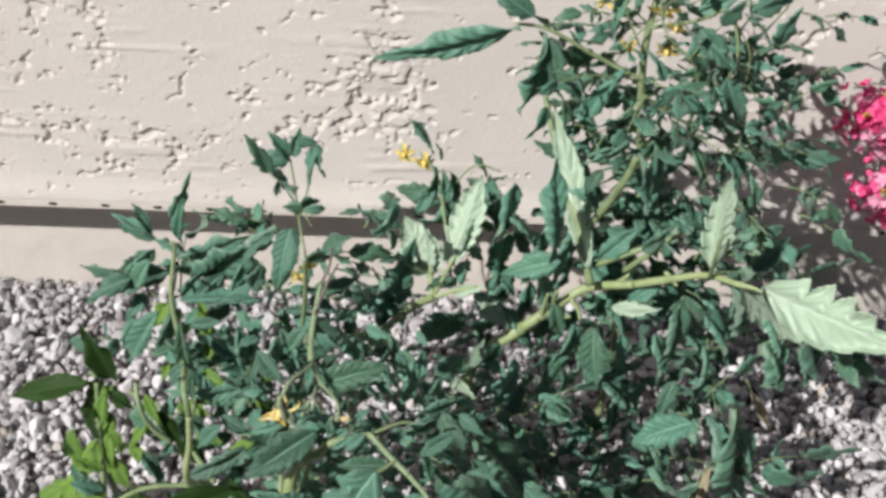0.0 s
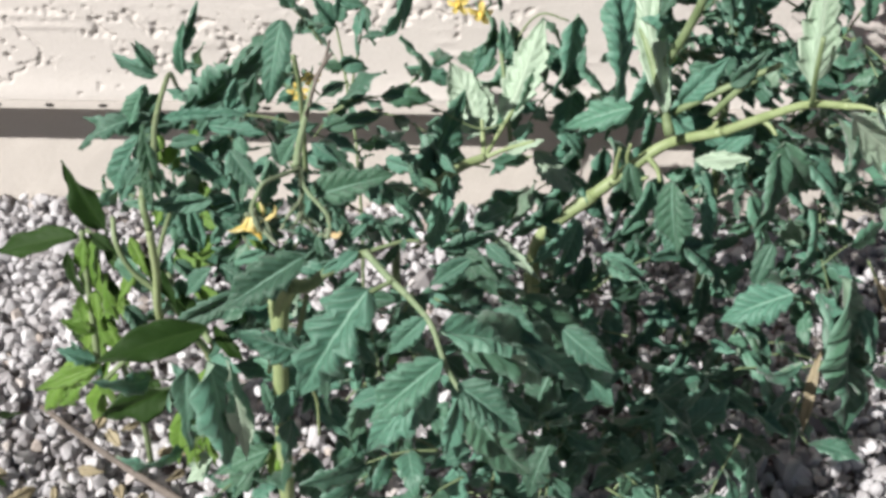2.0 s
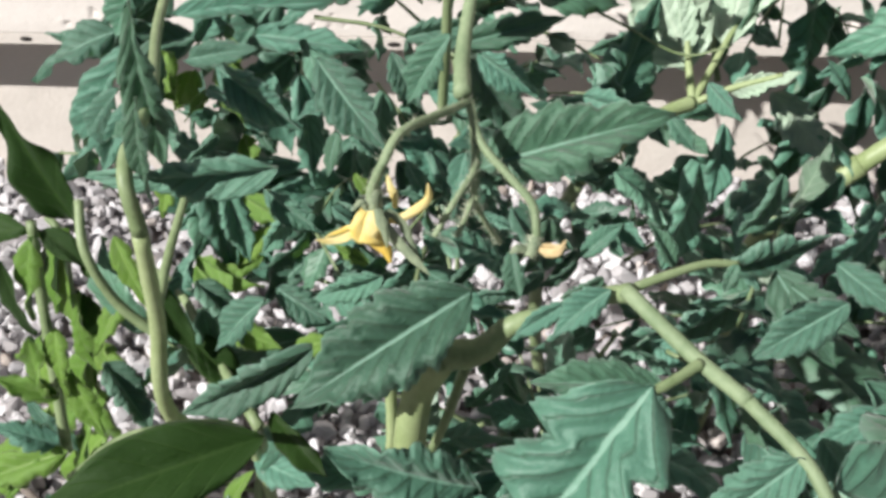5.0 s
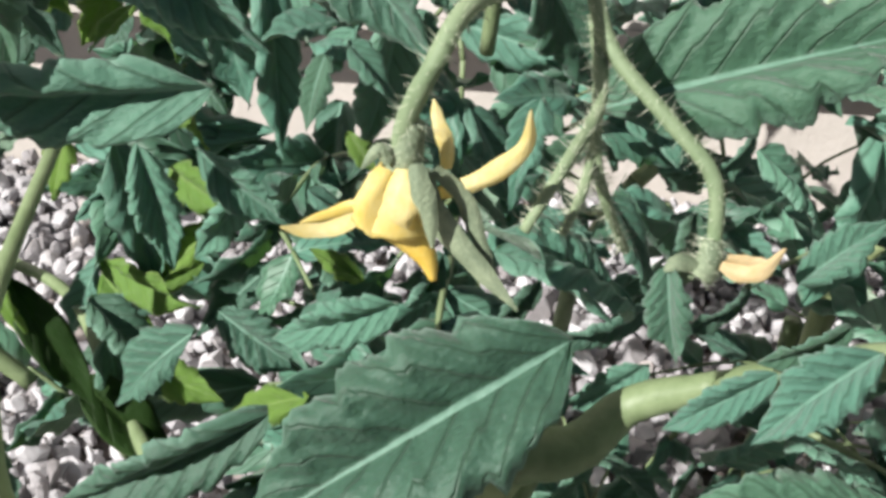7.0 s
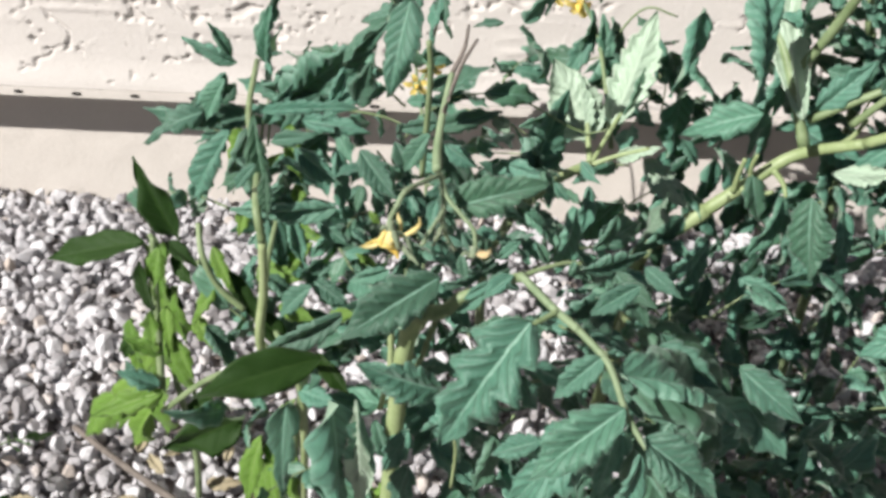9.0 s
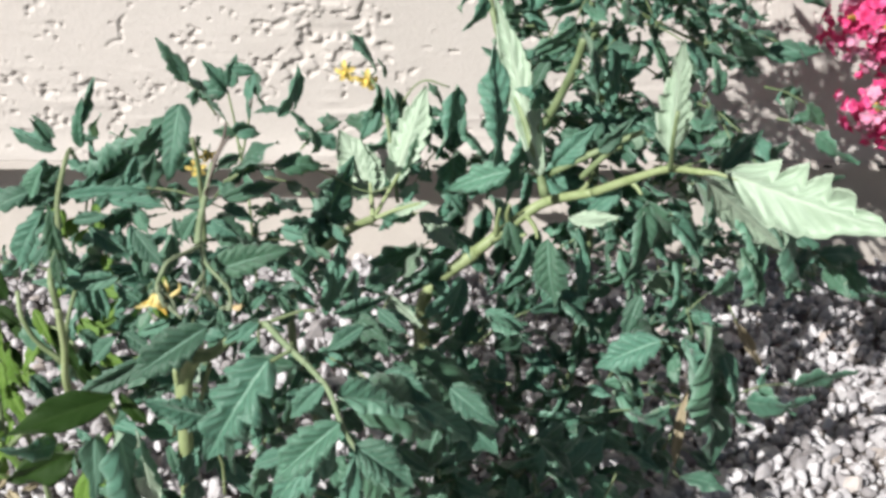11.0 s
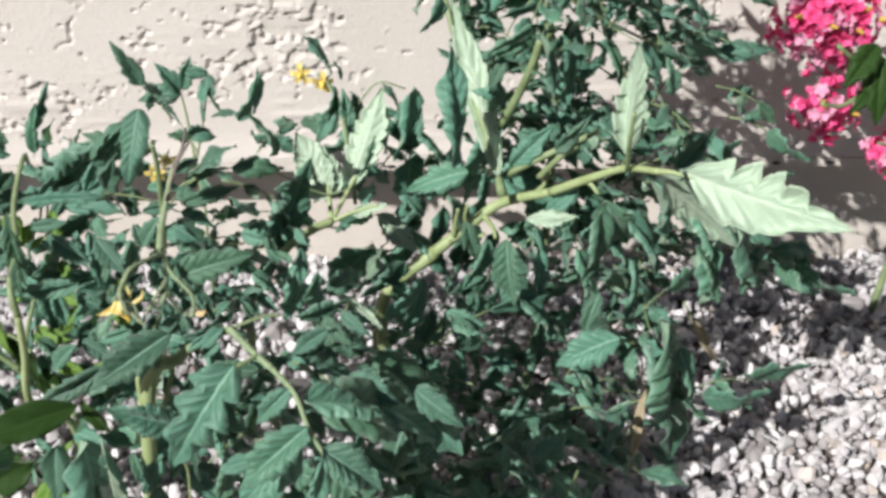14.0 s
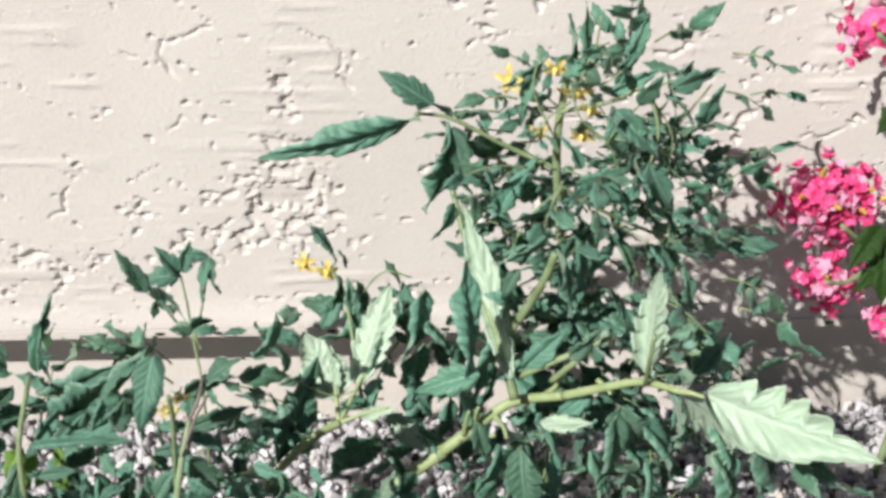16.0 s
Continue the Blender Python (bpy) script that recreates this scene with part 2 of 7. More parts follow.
def stucco_wall():
    """House wall with a skip-trowelled face, pits and trowel edges in relief, a slight lip at its foot."""
    step, x0, x1, z1 = 0.0018, -0.68, 0.78, 0.62
    cols, rows = int((x1 - x0) / step), int((z1 - LIP_Z) / step)
    shape = (rows, cols)
    wide = value_noise(shape, 75, 1, 1.6)
    zz, xx = np.mgrid[0:rows, 0:cols] * step + np.array([LIP_Z, x0])[:, None, None]
    worn = 0.55 * smoothstep(0.48, 0.66, 0.65 * value_noise(shape, 50, 2, 1.6) + 0.35 * value_noise(shape, 18, 3, 1.4)) * smoothstep(0.33, 0.40, zz) + 0.05
    patches = ((-0.38, 0.345, 0.05, 0.03, 0.8), (-0.335, 0.30, 0.02, 0.05, 0.8), (-0.38, 0.214, 0.09, 0.017, 1.0), (-0.29, 0.205, 0.06, 0.018, 0.7), (-0.12, 0.25, 0.08, 0.03, 0.8),
               (-0.05, 0.285, 0.045, 0.04, 1.0), (-0.02, 0.235, 0.05, 0.025, 0.9), (-0.05, 0.36, 0.02, 0.05, 0.9), (-0.22, 0.30, 0.08, 0.02, 0.3), (0.32, 0.36, 0.10, 0.07, 0.5), (-0.33, 0.172, 0.13, 0.018, 0.5))
    for px, pz, wx, wz, much in patches:
        worn += much * np.exp(-(((xx - px) / wx) ** 2) - (((zz - pz) / wz) ** 2))
    rough = 0.42 * value_noise(shape, 4.2, 31, 1.5) + 0.33 * value_noise(shape, 2.0, 32, 1.3) + 0.25 * value_noise(shape, 9, 33, 1.8)
    limit = 0.765 - 0.25 * np.clip(worn, 0, 1.1)
    pits = smoothstep(limit, limit + 0.035, rough) * (0.45 + 0.55 * value_noise(shape, 12, 34))
    rims = smoothstep(limit - 0.07, limit, rough)
    drag = np.abs(value_noise(shape, 26, 35, 2.6) - 0.5 + 0.10 * (value_noise(shape, 5, 36) - 0.5))
    grooves = smoothstep(0.013, 0.004, drag) * smoothstep(0.55, 0.70, value_noise(shape, 15, 37, 1.4))
    pits = np.maximum(pits, 0.8 * grooves)
    streak = value_noise(shape, 2.4, 8, 26)
    ledge = smoothstep(0.6, 0.9, value_noise(shape, 3.5, 18, 12)) * smoothstep(0.4, 0.7, value_noise(shape, 40, 19))
    out = 0.0025 * wide - 0.0046 * pits + 0.0005 * rims + 0.0005 * streak * smoothstep(0.1, 0.6, worn) + 0.0011 * ledge
    z = LIP_Z + np.arange(rows) * step
    out += (0.005 * np.exp(-(((z - LIP_Z) / 0.02) ** 2)))[:, None]
    xs, zs = np.meshgrid(x0 + np.arange(cols) * step, z)
    verts = np.stack([xs, 0.002 - out, zs], -1).reshape(-1, 3)
    ob = new("wall_north", mesh_from("wall_north", verts, grid_faces(rows, cols), [STUCCO]))
    tagged(ob, "pale beige stucco house wall with a rough trowelled face", "wall", kind="structure")
    return x0, x1 - step, z1 - step


WALL_X0, WALL_X1, WALL_Z1 = stucco_wall()
for name, lo, hi in (
    ("wall_north_core", (-6, 0.02, LIP_Z), (6, 0.2, 3.0)),
    ("wall_north_left", (-6, 0.0, LIP_Z), (WALL_X0, 0.018, 3.0)),
    ("wall_north_right", (WALL_X1, 0.0, LIP_Z), (6, 0.018, 3.0)),
    ("wall_north_upper", (WALL_X0, 0.0, WALL_Z1), (WALL_X1, 0.018, 3.0)),
):
    tagged(new(name, mesh_from(name, *box(lo, hi), [STUCCO], False)), "pale beige stucco house wall", "wall", kind="structure")


def foundation():
    step, x0, x1, z0 = 0.006, -1.2, 1.3, -0.12
    cols, rows = int((x1 - x0) / step), int((LIP_Z - z0) / step) + 1
    out = 0.003 * value_noise((rows, cols), 14, 21, 2.5) + 0.0012 * value_noise((rows, cols), 3, 22)
    xs, zs = np.meshgrid(x0 + np.arange(cols) * step, np.linspace(z0, LIP_Z + 0.002, rows))
    verts = np.stack([xs, 0.062 - out, zs], -1).reshape(-1, 3)
    ob = new("foundation", mesh_from("foundation", verts, grid_faces(rows, cols), [CONCRETE]))
    tagged(ob, "smooth painted concrete house foundation below the stucco", "foundation", kind="structure")


foundation()


def weep_screed():
    """Thin metal edge under the stucco with a row of small drain holes."""
    root = tagged(new("weep_screed", mesh_from("weep_screed", *box((-1.2, -0.0065, LIP_Z - 0.009), (1.3, 0.066, LIP_Z - 0.0005)), [CONCRETE], False)),
                  "painted metal drip edge along the foot of the stucco", "drip edge", kind="structure")
    WORLD[root.name] = Matrix.Identity(4)
    ring = [(math.cos(a) * 0.0048, math.sin(a) * 0.0017) for a in np.linspace(0, 2 * math.pi, 13)[:-1]]
    verts = [(x, y, z) for y in (-0.0005, 0.003) for x, z in ring]
    faces = [tuple(range(12))] + [(i, i + 12, (i + 1) % 12 + 12, (i + 1) % 12) for i in range(12)]
    hole = mesh_from("drain_hole", verts, faces, [HOLE])
    for n in range(26):
        child("drain_hole", hole, root, pose(-0.745 + 0.0565 * n, -0.0068, LIP_Z - 0.0048))


weep_screed()


def ground():
    xs = np.concatenate([[-40, -8, -2.5], np.linspace(-1.3, 1.4, 60), [2.5, 8, 40]])
    ys = np.concatenate([[-40, -8, -2.5], np.linspace(-1.4, 0.065, 40)])
    gx, gy = np.meshgrid(xs, ys)
    gz = -0.012 - 0.024 * smoothstep(-0.06, 0.06, gy) + 0.006 * (value_noise(gx.shape, 5, 31) - 0.5)
    far = [(-40, 0.065, -0.036), (40, 0.065, -0.036), (40, 40, -0.036), (-40, 40, -0.036)]
    verts = np.concatenate([np.stack([gx, gy, gz], -1).reshape(-1, 3), far])
    n = gx.size
    faces = [tuple(f) for f in grid_faces(*gx.shape)] + [(n, n + 1, n + 2, n + 3)]
    tagged(new("ground", mesh_from("ground", verts, faces, [SOIL])), "dry grey soil under crushed gravel", "ground", kind="structure")


ground()


def gravel():
    """Crushed landscaping stone, one heap of many small angular pieces."""
    rng = np.random.default_rng(5)
    shapes = []
    for fine in (1, 2):
        bm = bmesh.new()
        bmesh.ops.create_icosphere(bm, subdivisions=fine, radius=1)
        ball = np.array([v.co for v in bm.verts])
        tris = np.array([[v.index for v in f.verts] for f in bm.faces])
        bm.free()
        shapes.append([])
        for _ in range(14):
            s = ball * rng.uniform(0.85, 1.15, (len(ball), 1))
            for _ in range(9):
                d = rng.normal(size=3)
                d /= np.linalg.norm(d)
                s -= np.maximum(s @ d - rng.uniform(0.45, 0.85), 0)[:, None] * d
            shapes[-1].append((s, tris))
    verts, faces, count = [], [], 0
    cell = 0.0090
    for x in np.arange(-0.68, 0.78, cell):
        for y in np.arange(-0.58, 0.055, cell):
            for layer in range(2):
                if layer and rng.random() < 0.45:
                    continue
                px, py = x + rng.uniform(-0.5, 0.5) * cell, y + rng.uniform(-0.5, 0.5) * cell
                size = 0.0056 * math.exp(rng.normal(0, 0.3))
                q = Euler(rng.uniform(0, 6.28, 3)).to_matrix()
                s, tris = shapes[1 if layer else 0][rng.integers(14)]
                s = s * (size * np.array([1.25, 1.0, 0.75]) * rng.uniform(0.8, 1.2, 3))
                s = s @ np.array(q).T
                drop = -0.024 * float(smoothstep(-0.06, 0.06, np.array(py)))
                z = drop + (-0.004 if layer == 0 else 0.0035) + rng.uniform(-0.003, 0.003)
                verts.append(s + (px, min(py, 0.052), z))
                faces.append(tris + count)
                count += len(s)
    me = bpy.data.meshes.new("gravel")
    v, f = np.concatenate(verts), np.concatenate(faces)
    me.vertices.add(len(v))
    me.vertices.foreach_set("co", v.astype(np.float32).ravel())
    me.loops.add(f.size)
    me.loops.foreach_set("vertex_index", f.astype(np.int32).ravel())
    me.polygons.add(len(f))
    me.polygons.foreach_set("loop_start", np.arange(0, f.size, 3, dtype=np.int32))
    me.polygons.foreach_set("loop_total", np.full(len(f), 3, dtype=np.int32))
    me.polygons.foreach_set("use_smooth", np.zeros(len(f), dtype=bool))
    me.materials.append(STONE)
    me.update(calc_edges=True)
    tagged(new("gravel", me), "pale grey and lilac crushed gravel covering the ground", "gravel", kind="stuff")


gravel()


# ---- plant parts ----
LEAVES = {}
SKINS = {"tomato": (LEAF_TOP, LEAF_UNDER), "felted": (LEAF_TOP, LEAF_FELT), "weed": (WEED_TOP, WEED_UNDER), "young": (YOUNG_TOP, WEED_UNDER), "dry": (DRY_TOP, DRY_TOP)}


def blade(shape, curl, skin, fine=False, variant=0):
    """Leaf blade of unit length along x and unit width across y, two skins with a thin edge. curl bends it down along its length."""
    key = (shape, curl, skin, fine, variant)
    if key in LEAVES:
        return LEAVES[key]
    rng = random.Random(str((shape, variant)))
    nu, nv = {True: (64, 24), False: (34, 12), "low": (20, 4)}[fine]
    lobes, depth, teeth, fold = {
        "flat": (4, 0.22, 0.10, 0.16), "slim": (5, 0.20, 0.10, 0.16), "ovate": (4, 0.27, 0.12, 0.24), "broad": (4, 0.26, 0.10, 0.22),
        "lance": (2, 0.03, 0.01, 0.14), "lobed": (4, 0.45, 0.09, 0.24), "narrow": (5, 0.18, 0.08, 0.4), "toothed": (6, 0.20, 0.07, 0.33), "saw": (7, 0.26, 0.05, 0.2), "felt": (7, 0.13, 0.05, 0.12), "comb": (6, 0.34, 0.04, 0.1),
    }[shape]
    peak = {"lance": 0.45, "lobed": 0.38, "narrow": 0.4, "flat": 0.4, "slim": 0.42, "toothed": 0.4, "saw": 0.42, "felt": 0.36, "comb": 0.3}.get(shape, 0.36)
    phase, twist, wave = rng.random(), rng.uniform(-0.5, 0.5), rng.uniform(0.03, 0.07)
    k = math.log(0.5) / math.log(peak)
    top, uvs = [], []
    for i in range(nu + 1):
        u = i / nu
        half = 0.5 * math.sin(math.pi * u**k) ** (0.85 if shape != "lance" else 0.9) * (1 - u) ** 0.18 * 1.08 if 0 < u < 1 else 0.004
        for j in range(nv + 1):
            s = 2 * j / nv - 1
            side = 0.35 if s > 0 else 0.0
            big = ((u - 0.04) * lobes + phase * 0.4 + side) % 1.0
            small = (u * lobes * 3 + phase + side) % 1.0
            notch = depth * (1 - big**0.7 if big > 0.12 else big * 6) * 1.3 + teeth * (1 - small)
            if shape == "comb":
                notch *= 1.5 if s < 0 else 0.35
            edge = 1 - notch * min(1, 5 * (1 - u), 6 * u)
            y = s * half * edge
            x = u + 0.16 * abs(s) * half * (1 if shape != "lance" else 0.3) * (1 - u)
            run = (u - 0.25 * abs(s)) * 8 + 0.12 * math.sin(9 * u + 7 * phase + (1.7 if s > 0 else 0)) + 0.25 * abs(s) * s * s
            puff = (abs(math.sin(math.pi * run)) ** 0.75 + 0.12 * math.sin(31 * u + 17 * s + 9 * phase) * math.sin(23 * s + 8 * u)) * min(1, 3 * abs(s)) * (1 - abs(s) ** 4) * (0.018 if shape == "lance" else 0.036 if fine is True else 0.03)
            z = fold * abs(s) * half * 1.2 + puff * half * 2
            z += wave * math.sin(8 * u + 2 * s + 6 * phase) * abs(s) ** 1.5 + 0.5 * wave * math.sin(19 * u + 5 * phase + 2 * s) * abs(s) ** 3
            z -= 0.22 * half * abs(s) ** 5 if shape != "lance" else 0.0
            q = twist * (u - 0.3)
            y, z = y * math.cos(q) - z * math.sin(q), y * math.sin(q) + z * math.cos(q)
            a = curl * u
            bx, bz = (math.sin(a) / curl, -(1 - math.cos(a)) / curl) if abs(curl) > 1e-3 else (u, 0.0)
            dx = x - u
            top.append((bx + dx * math.cos(a) + z * math.sin(a), y, bz - dx * math.sin(a) + z * math.cos(a)))
            uvs.append((u, j / nv))
    rows, cols = nu + 1, nv + 1
    n = rows * cols
    verts = top + [(x, y, z - 0.006) for x, y, z in top]
    up = [tuple(int(q) for q in f[::-1]) for f in grid_faces(rows, cols)]
    down = [(b + n, c + n, d + n, a + n) for d, c, b, a in up]
    ring = list(range(cols)) + [r * cols + cols - 1 for r in range(1, rows)] + [n - 1 - c for c in range(1, cols)] + [r * cols for r in range(rows - 2, 0, -1)]
    rim = [(a, b, b + n, a + n) for a, b in zip(ring, ring[1:] + ring[:1])]
    slots = [0] * len(up) + [1] * len(down) + [0] * len(rim)
    LEAVES[key] = mesh_from("leaf_blade", verts, up + down + rim, SKINS[skin], True, slots, uvs + uvs)
    return LEAVES[key]


VIEWED = Vector((0.0, -0.80, 0.60))


def leaf_pose(base, tip, width, roll, curl):
    base, tip = Vector(base), Vector(tip)
    chord = tip - base
    x = chord.normalized()
    z = (VIEWED - x * VIEWED.dot(x)).normalized()
    z = Matrix.Rotation(radians(roll), 3, x) @ z
    y = z.cross(x)
    # the bent blade's own chord
    end = Vector((math.sin(curl) / curl, 0, -(1 - math.cos(curl)) / curl)) if abs(curl) > 1e-3 else Vector((1, 0, 0))
    size = chord.length / end.length
    tilt = Matrix.Rotation(-math.atan2(-end.z, end.x), 3, "Y")
    turn = Matrix((x, y, z)).transposed() @ tilt
    return Matrix.Translation(base) @ turn.to_4x4() @ Matrix.Diagonal((size, size * width, size * (0.4 + width), 1))


def leaf(plant, base, tip, width=0.45, roll=0.0, shape="ovate", curl=0.5, skin="tomato", fine=False, label=""):
    """A leaf or leaflet from base to tip; roll turns it round its own axis (0: its upper skin faces up and out)."""
    variant = int(abs(base[0] * 1000 + tip[2] * 700)) % 5
    return child("leaf", blade(shape, curl, skin, fine, variant), plant, leaf_pose(base, tip, width, roll, curl), label)


def spline(points, n=7):
    """Smooth line through the points (x, y, z)."""
    p = [Vector(q) for q in points]
    if len(p) == 2:
        p = [p[0], (p[0] + p[1]) / 2, p[1]]
    p = [2 * p[0] - p[1], *p, 2 * p[-1] - p[-2]]
    out = []
    for a, b, c, d in zip(p, p[1:], p[2:], p[3:]):
        for i in range(n):
            t = i / n
            out.append(0.5 * (2 * b + (c - a) * t + (2 * a - 5 * b + 4 * c - d) * t * t + (3 * b - a - 3 * c + d) * t**3))
    return out + [p[-2]]


def tube(points, r0, r1, sides=8, knobs=0.1, seed=0):
    rng = random.Random(seed)
    line = spline(points)
    verts, faces = [], []
    up = Vector((0.31, 0.2, 0.93)).normalized()
    for i, c in enumerate(line):
        d = (line[min(i + 1, len(line) - 1)] - line[max(i - 1, 0)]).normalized()
        a = d.cross(up)
        a = a.normalized() if a.length > 1e-3 else d.orthogonal().normalized()
        b = d.cross(a)
        r = (r0 + (r1 - r0) * i / (len(line) - 1)) * (1 + knobs * rng.uniform(-1, 1))
        verts += [c + (a * math.cos(q) + b * math.sin(q)) * r for q in np.linspace(0, 2 * math.pi, sides, endpoint=False)]
    for i in range(len(line) - 1):
        for j in range(sides):
            k = (j + 1) % sides
            faces.append((i * sides + j, i * sides + k, (i + 1) * sides + k, (i + 1) * sides + j))
    faces += [tuple(range(sides))[::-1], tuple(range((len(line) - 1) * sides, len(line) * sides))]
    return [tuple(v) for v in verts], faces


def stem(plant, r0, r1, *points, material=STEM, name="stem", label="", fuzz=0):
    knobs = 0.045 if name == "stem" else 0.02
    ob = child(name, mesh_from(name, *tube(points, r0, r1, 12, knobs, len(WORLD)), [material]), plant, None, label)
    if fuzz:
        hairs(ob, points, (r0 + r1) / 2, fuzz)
    return ob


def hairs(parent, points, r, count):
    """Fine pale hairs standing off a stem."""
    rng = random.Random(len(WORLD))
    line = spline(points, 12)
    verts, faces = [], []
    for _ in range(count):
        i = rng.randrange(len(line) - 1)
        c = line[i].lerp(line[i + 1], rng.random())
        d = (line[i + 1] - line[i]).normalized()
        out = d.orthogonal().normalized()
        out.rotate(Matrix.Rotation(rng.uniform(0, 6.28), 3, d))
        out = (out + d * rng.uniform(-0.4, 0.4)).normalized()
        tip = c + out * (r + rng.uniform(0.0007, 0.0022))
        side, other = out.orthogonal().normalized() * 0.00006, out.cross(out.orthogonal()).normalized() * 0.00006
        k = len(verts)
        verts += [c + side, c - side + other, c - side - other, tip]
        faces += [(k, k + 1, k + 3), (k + 1, k + 2, k + 3), (k + 2, k, k + 3)]
    child("hairs", mesh_from("hairs", verts, faces, [FUZZ]), parent)


def petal_mesh(length, width, bend, material, seed, nu=12, nv=4):
    verts = []
    for i in range(nu + 1):
        u = i / nu
        half = 0.5 * width * (math.sin(math.pi * (0.12 + 0.88 * u)) ** 0.75) * (1 if u < 0.98 else 0.3)
        a = bend * u
        bx, bz = (math.sin(a) / bend, (1 - math.cos(a)) / bend) if abs(bend) > 1e-3 else (u, 0)
        for j in range(nv + 1):
            s = 2 * j / nv - 1
            z = 0.22 * abs(s) ** 1.5 * half + 0.03 * width * math.sin(8 * u + seed)
            verts.append((length * bx - z * math.sin(a), s * half, length * bz + z * math.cos(a)))
    n = len(verts)
    thick = verts + [(x, y, z - 0.00025) for x, y, z in verts]
    up = [tuple(int(q) for q in f) for f in grid_faces(nu + 1, nv + 1)]
    down = [tuple(q + n for q in f[::-1]) for f in up]
    return mesh_from("petal", thick, up + down, [material])


def ribbon(parent, name, width, material, roll, cup, *points, label=""):
    """A narrow petal or sepal along a bent line, cupped across its width."""
    line = spline(points, 5)
    rows, cols = len(line), 7
    verts = []
    for i, c in enumerate(line):
        u = i / (rows - 1)
        d = (line[min(i + 1, rows - 1)] - line[max(i - 1, 0)]).normalized()
        z = Matrix.Rotation(radians(roll), 3, d) @ (VIEWED - d * VIEWED.dot(d)).normalized()
        half = 0.5 * width * max(0.06, math.sin(math.pi * (0.16 + 0.82 * u)) ** 0.8) * (1 + 0.08 * math.sin(17 * u + roll))
        for j in range(cols):
            s = 2 * j / (cols - 1) - 1
            verts.append(c + z.cross(d) * (s * half) - z * (cup * s * s * half - 0.06 * half * math.sin(9 * u + 5 * s)))
    n = len(verts)
    verts += [v - Vector((0, 0.0002, -0.0001)) for v in verts]
    up = [tuple(int(q) for q in f) for f in grid_faces(rows, cols)]
    return child(name, mesh_from(name, verts, up + [tuple(q + n for q in f[::-1]) for f in up], [material]), parent, None, label)


def frame_on(at, axis, spin=0.0):
    z = Vector(axis).normalized()
    x = z.orthogonal().normalized()
    x.rotate(Matrix.Rotation(spin, 3, z))
    return Matrix.Translation(at) @ Matrix((x, z.cross(x), z)).transposed().to_4x4()


def flower(plant, at, axis, size, spin=0.0, bend=0.9, petals=5, fading=False, label=""):
    """A tomato flower: pointed petals swept back round a cone of anthers, narrow green sepals behind."""
    m = frame_on(at, axis, spin)
    root = child("flower", mesh_from("flower_base", *tube([(0, 0, -0.0022), (0, 0, 0.0), (0, 0, 0.0022)], 0.0016, 0.0021, 10), [STEM]), plant, m, label)
    rng = random.Random(int(size * 1e5) + int(spin * 100))
    for n in range(petals):
        turn = n * 2 * math.pi / petals + rng.uniform(-0.15, 0.15)
        out = Matrix.Rotation(turn, 4, "Z") @ Matrix.Translation((0.0014, 0, 0.0012)) @ Matrix.Rotation(rng.uniform(-0.45, 0.05) - 0.25, 4, "Y")
        me = petal_mesh(size * rng.uniform(0.85, 1.1), size * 0.5, -bend * rng.uniform(0.5, 1.3), PETAL_DRY if fading else PETAL, n)
        child("petal", me, root, m @ out)
        sep = Matrix.Rotation(turn + 0.6, 4, "Z") @ Matrix.Translation((0.0012, 0, -0.0006)) @ Matrix.Rotation(rng.uniform(-0.2, 0.5), 4, "Y")
        child("sepal", petal_mesh(size * 0.85, size * 0.15, -0.6, LEAF_TOP, n + 9), root, m @ sep)
    verts, faces = [], []
    rings = [(0.0, 0.18), (0.18, 0.24), (0.42, 0.22), (0.58, 0.14), (0.68, 0.08), (0.95, 0.06), (1.0, 0.01)]
    for h, r in rings:
        for k in range(20):
            q = k * math.pi / 10
            rr = size * r * (1 + 0.13 * math.cos(5 * q))
            verts.append((rr * math.cos(q) + size * 0.05 * h * h, rr * math.sin(q), size * 0.82 * h))
    for i in range(len(rings) - 1):
        for k in range(20):
            j = (k + 1) % 20
            faces.append((i * 20 + k, i * 20 + j, i * 20 + 20 + j, i * 20 + 20 + k))
    child("anther_cone", mesh_from("anther_cone", verts, faces, [PETAL_DRY if fading else ANTHER]), root, m)
    return root


def darkness(normal):
    """Small where a leaf shows its upper skin with the sun grazing it."""
    return abs(normal.dot(SUN_FROM)) + (3 if normal.dot(VIEWED) < 0.25 else 0)


